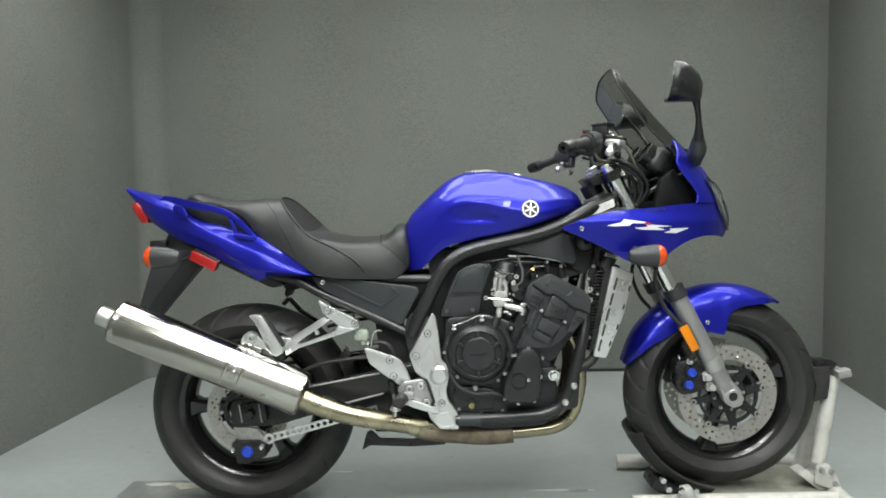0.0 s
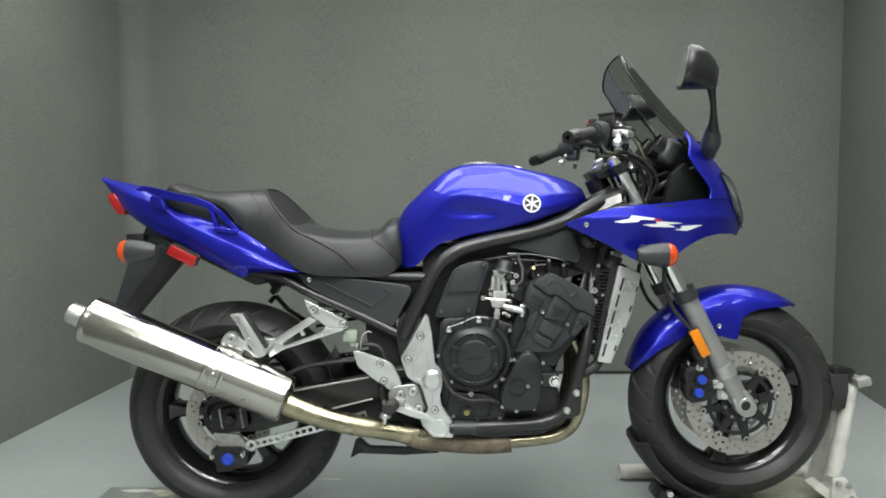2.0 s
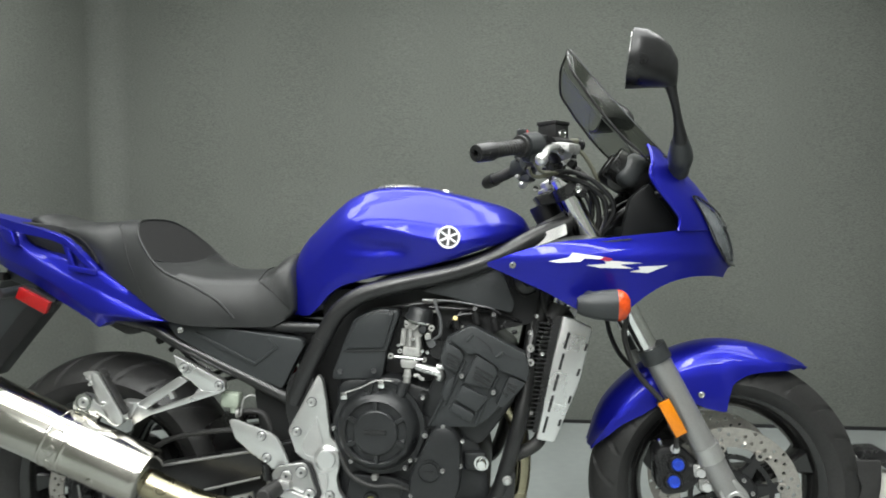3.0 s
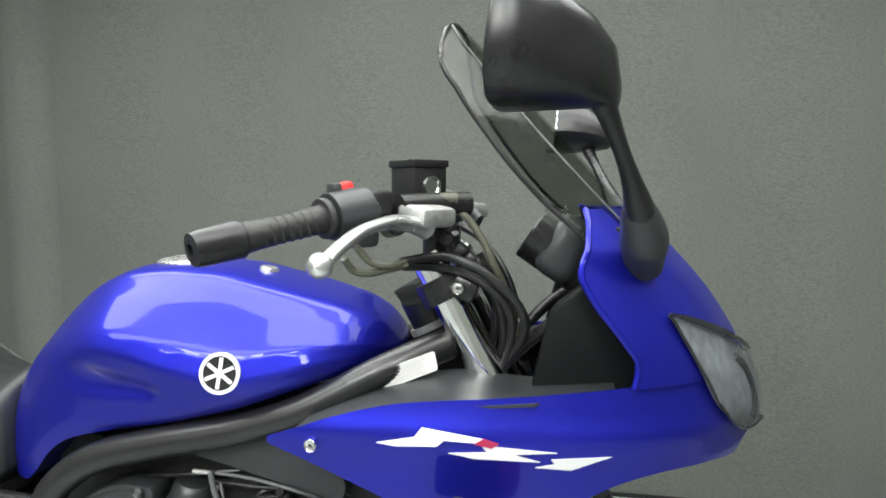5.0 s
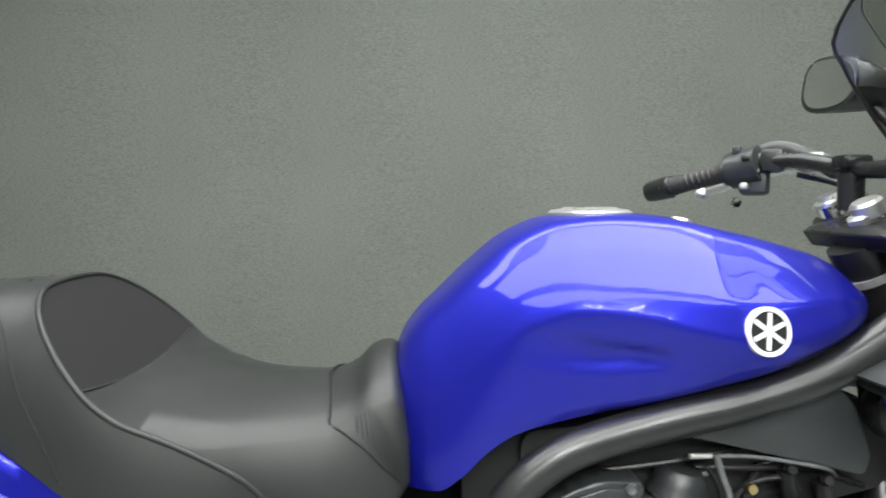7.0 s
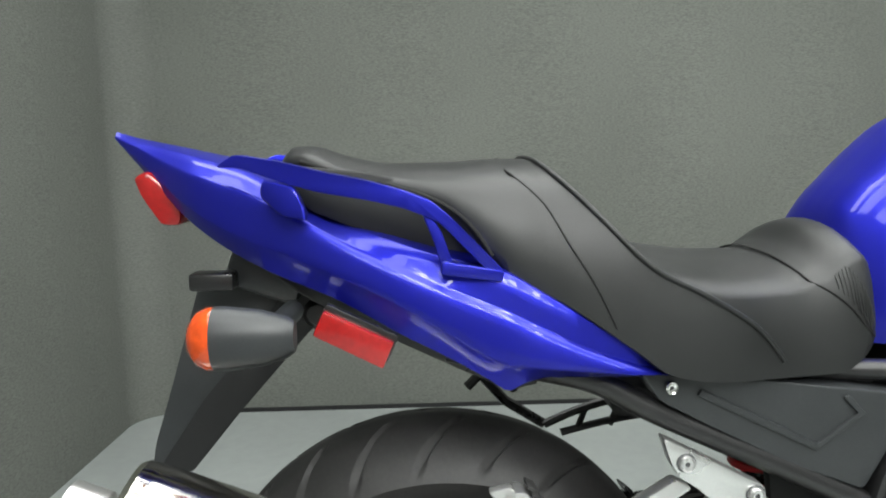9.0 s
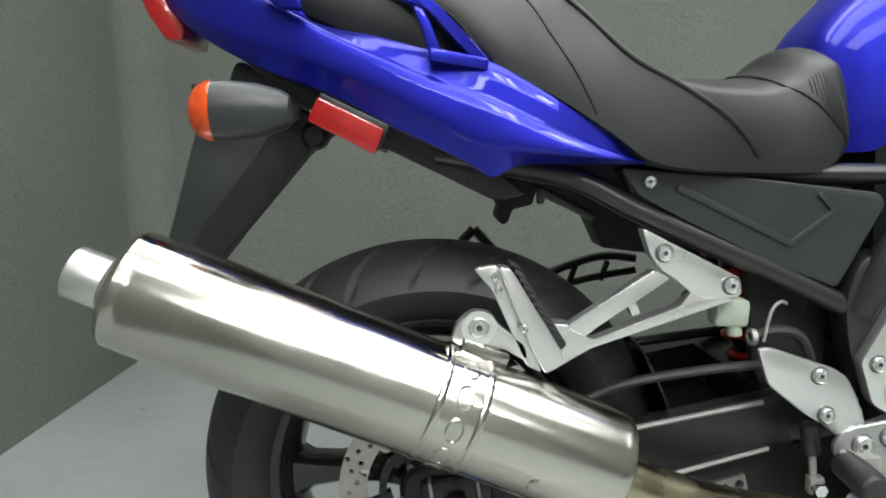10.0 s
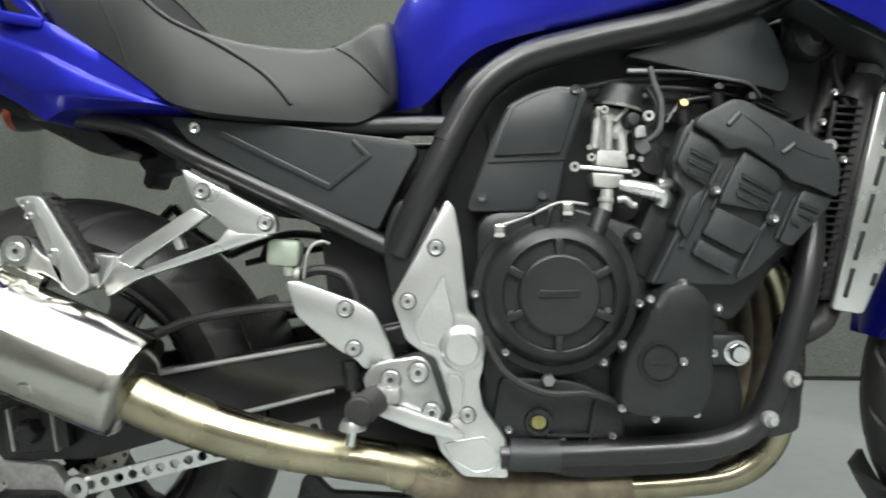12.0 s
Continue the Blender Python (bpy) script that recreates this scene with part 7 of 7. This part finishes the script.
# tank badge: plain ring and bars
bz = 0.907
by = outside(tank_section, 0.848, bz)
slope = (outside(tank_section, 0.848, bz + 0.02) - outside(tank_section, 0.848, bz - 0.02)) / 0.04
turn_in = (outside(tank_section, 0.868, bz) - outside(tank_section, 0.828, bz)) / 0.04
for s in (-1, 1):
    n = Vector((-turn_in, s, -slope)).normalized()
    q = Vector((0, 0, 1)).rotation_difference(n).to_matrix().to_4x4()
    at = Matrix.Translation((0.848, s * (by + 0.0015), bz)) @ q
    bm = lathe([(0, 0.001), (0.0198, 0.001), (0.0198, -0.004), (0, -0.004)], (0, 0, 0), (0, 0, 1), 40)
    bm.transform(at)
    part("tank_badge", bm, BLACK, tank, "round badge, plain white ring and bars on black")
    bm = lathe([(0.0198, -0.004), (0.0198, 0.0018), (0.024, 0.0018), (0.024, -0.004)], (0, 0, 0), (0, 0, 1), 48, closed=True)
    for k in range(3):
        box((0.036, 0.0042, 0.002), (0, 0, 0.0012), 0, (0, 0, 90 + 60 * k), bm)
    bm.transform(at)
    part("badge_ring", bm, WHITE_DECAL, tank)

# centre stand folded under the engine
stand = part("side_stand", tube([(0.62, 0.1, 0.26), (0.5, 0.11, 0.2), (0.37, 0.12, 0.19)], 0.012, 10), BLACK, bike, "folded black stand")
part("stand_foot", slab([(0.36, 0.235), (0.375, 0.24), (0.4, 0.215), (0.5, 0.21), (0.6, 0.225), (0.6, 0.195), (0.5, 0.19), (0.37, 0.195), (0.345, 0.18)], -0.06, -0.045, 0.006, 0.003), BLACK, stand)

# ---- wheel chock and floor details ----
chock = thing("wheel_chock", "worn white tubular steel front wheel chock on the floor", "wheel chock", "", (1.5, 0, 0))


def cpart(name, bm, mat, label=""):
    bm.transform(Matrix.Translation((-1.5, 0, 0)))
    return part(name, bm, mat, chock, label)


cpart("base_tube", tube([(1.16, -0.088, 0.02), (1.5, -0.083, 0.02), (1.79, -0.08, 0.02)], 0.02, 18), STAND)
cpart("base_tube", tube([(1.19, 0.22, 0.026), (1.5, 0.22, 0.026), (1.8, 0.2, 0.026)], 0.024, 18), STAND)
cpart("cross_tube", tube([(1.79, -0.16, 0.022), (1.8, 0.0, 0.022), (1.79, 0.26, 0.022)], 0.021, 18), STAND)
cpart("tube_end", tube([(1.79, -0.168, 0.022), (1.79, -0.16, 0.022)], 0.019, 16, steps=1), RUBBER)
cpart("base_board", box((0.5, 0.26, 0.018), (1.55, 0.07, 0.016), 0.003), BOARD, "worn board under the wheel")
cpart("upright", tube([(1.766, 0.0, 0.1), (1.786, 0.0, 0.235), (1.807, 0.0, 0.375)], 0.0215, 20, steps=2), STAND)
cpart("upright", tube([(1.772, 0.12, 0.03), (1.806, 0.11, 0.2), (1.83, 0.1, 0.36)], 0.0215, 20, steps=2), STAND)
cpart("top_tube", tube([(1.818, -0.04, 0.39), (1.826, 0.12, 0.388)], 0.0135, 14), CAST)
cpart("top_clamp", box((0.042, 0.032, 0.026), (1.82, -0.03, 0.39), 0.005, (0, -12, 0)), CAST)
cpart("pad_bracket", slab([(1.74, 0.405), (1.75, 0.428), (1.79, 0.43), (1.81, 0.418), (1.8, 0.4)], -0.02, 0.03, 0.005, 0.002), BLACK)
cpart("pad_arm", tube([(1.73, 0.0, 0.40), (1.79, 0.0, 0.4)], 0.012, 12), CAST)
cpart("wheel_pad", slab([(1.722, 0.408), (1.782, 0.41), (1.782, 0.36), (1.776, 0.31), (1.733, 0.302), (1.742, 0.35)], -0.03, 0.06, 0.004, 0.003), RUBBER, "black wheel stop pad")
cpart("foot_beam", slab([(1.69, 0.075), (1.72, 0.085), (1.80, 0.02), (1.77, 0.012)], -0.03, 0.03, 0.005, 0.003), STAND)
cpart("hinge_plate", slab([(1.735, 0.05), (1.742, 0.105), (1.775, 0.112), (1.80, 0.075), (1.82, 0.03), (1.79, 0.03)], -0.045, -0.033, 0.005, 0.002), STAND)
for bx, bz in ((1.752, 0.095), (1.782, 0.09), (1.795, 0.05)):
    cpart("hinge_bolt", lathe([(0, 0.01), (0.007, 0.01), (0.0085, 0.006), (0.0085, 0), (0, 0)], (bx, -0.045, bz), (0, -1, 0), 6), CAST)
cpart("side_gusset", slab([(1.75, 0.02), (1.86, 0.02), (1.80, 0.1), (1.785, 0.1)], 0.108, 0.116, 0.006, 0.002), STAND)
rows = []
for a in spread(203, 262, 16):
    c, sn = math.cos(radians(a)), math.sin(radians(a))
    rows.append([(FA.x + (0.301 + lift) * c, y, FA.z + (0.301 + lift) * sn) for y, lift in ((-0.078, -0.02), (-0.06, 0.0), (-0.03, 0.008), (0.03, 0.008), (0.06, 0.0), (0.085, -0.03))])
cpart("cradle", sheet(rows, 0.008), RUBBER, "black tilting wheel cradle")
cpart("cradle_foot", box((0.09, 0.1, 0.04), (1.27, -0.02, 0.05), 0.01, (0, 25, 0)), BLACK)
for bx in (1.245, 1.262):
    cpart("pivot_bolt", lathe([(0, 0.012), (0.009, 0.012), (0.011, 0.006), (0.011, 0), (0, 0)], (bx, -0.105, 0.095 - (bx - 1.245) * 1.6), (0, -1, 0), 6), CHROME)
cpart("clamp", slab([(1.29, 0.02), (1.295, 0.075), (1.325, 0.08), (1.34, 0.05), (1.35, 0.02)], -0.125, -0.1, 0.008, 0.003), STAND, "white clamp with steel bolts")
for bx in (1.295, 1.335):
    cpart("clamp_bolt", lathe([(0, 0.012), (0.008, 0.012), (0.01, 0.006), (0.01, 0), (0, 0)], (bx, -0.125, 0.07), (0, -1, 0), 12), CHROME)

pl = thing("floor_plate", "scuffed dark grey steel plate under the rear tyre", "plate", "", (-0.2, -0.2, 0))
own = box((0.58, 0.75, 0.003), (0.03, -0.01, 0.0015), 0.001)
part("sheet", own, PLATE, pl)


def patch(cx, cy, rx, ry, seed, z, mat, label):
    rnd = random.Random(seed)
    own = bmesh.new()
    pts = [(cx + rx * math.cos(a) * rnd.uniform(0.55, 1.1), cy + ry * math.sin(a) * rnd.uniform(0.55, 1.1)) for a in (2 * math.pi * k / 18 for k in range(18))]
    rings(own, [[(x, y, z) for x, y in pts], [(x, y, z + 0.0006) for x, y in pts]])
    return tagged(part("floor_scuff", own, mat), label, "scuff", "floor scuffs")


patch(-0.36, 0.135, 0.05, 0.018, 1, 0.0034, STAND, "flaked pale paint scuff on the plate")
patch(-0.24, 0.12, 0.09, 0.03, 2, 0.0034, TAPE, "worn tape scrap on the plate")
patch(0.24, 0.228, 0.05, 0.006, 3, 0.0004, STAND, "pale scratch on the floor")
patch(0.98, 0.05, 0.12, 0.008, 4, 0.0004, STAND, "pale scratch on the floor")
patch(1.02, 0.045, 0.04, 0.012, 5, 0.0012, PLATE, "dark chip in the floor paint")
patch(-0.62, 0.495, 0.014, 0.004, 6, 0.0004, PLATE, "small dark speck on the floor")
patch(0.40, 0.12, 0.006, 0.005, 7, 0.0004, PLATE, "small dark speck on the floor")
for k, (cx, cy, rx, ry) in enumerate(((-0.834, 1.05, 0.01, 0.008), (-0.533, 0.446, 0.008, 0.006), (-0.83, 0.95, 0.005, 0.005), (-0.56, 0.6, 0.004, 0.004), (0.5, -0.1, 0.005, 0.004), (0.28, 0.02, 0.007, 0.004), (0.62, 0.35, 0.004, 0.003), (2.1, 0.4, 0.005, 0.004))):
    patch(cx, cy, rx, ry, 20 + k, 0.0004, PLATE, "small dark speck on the floor")
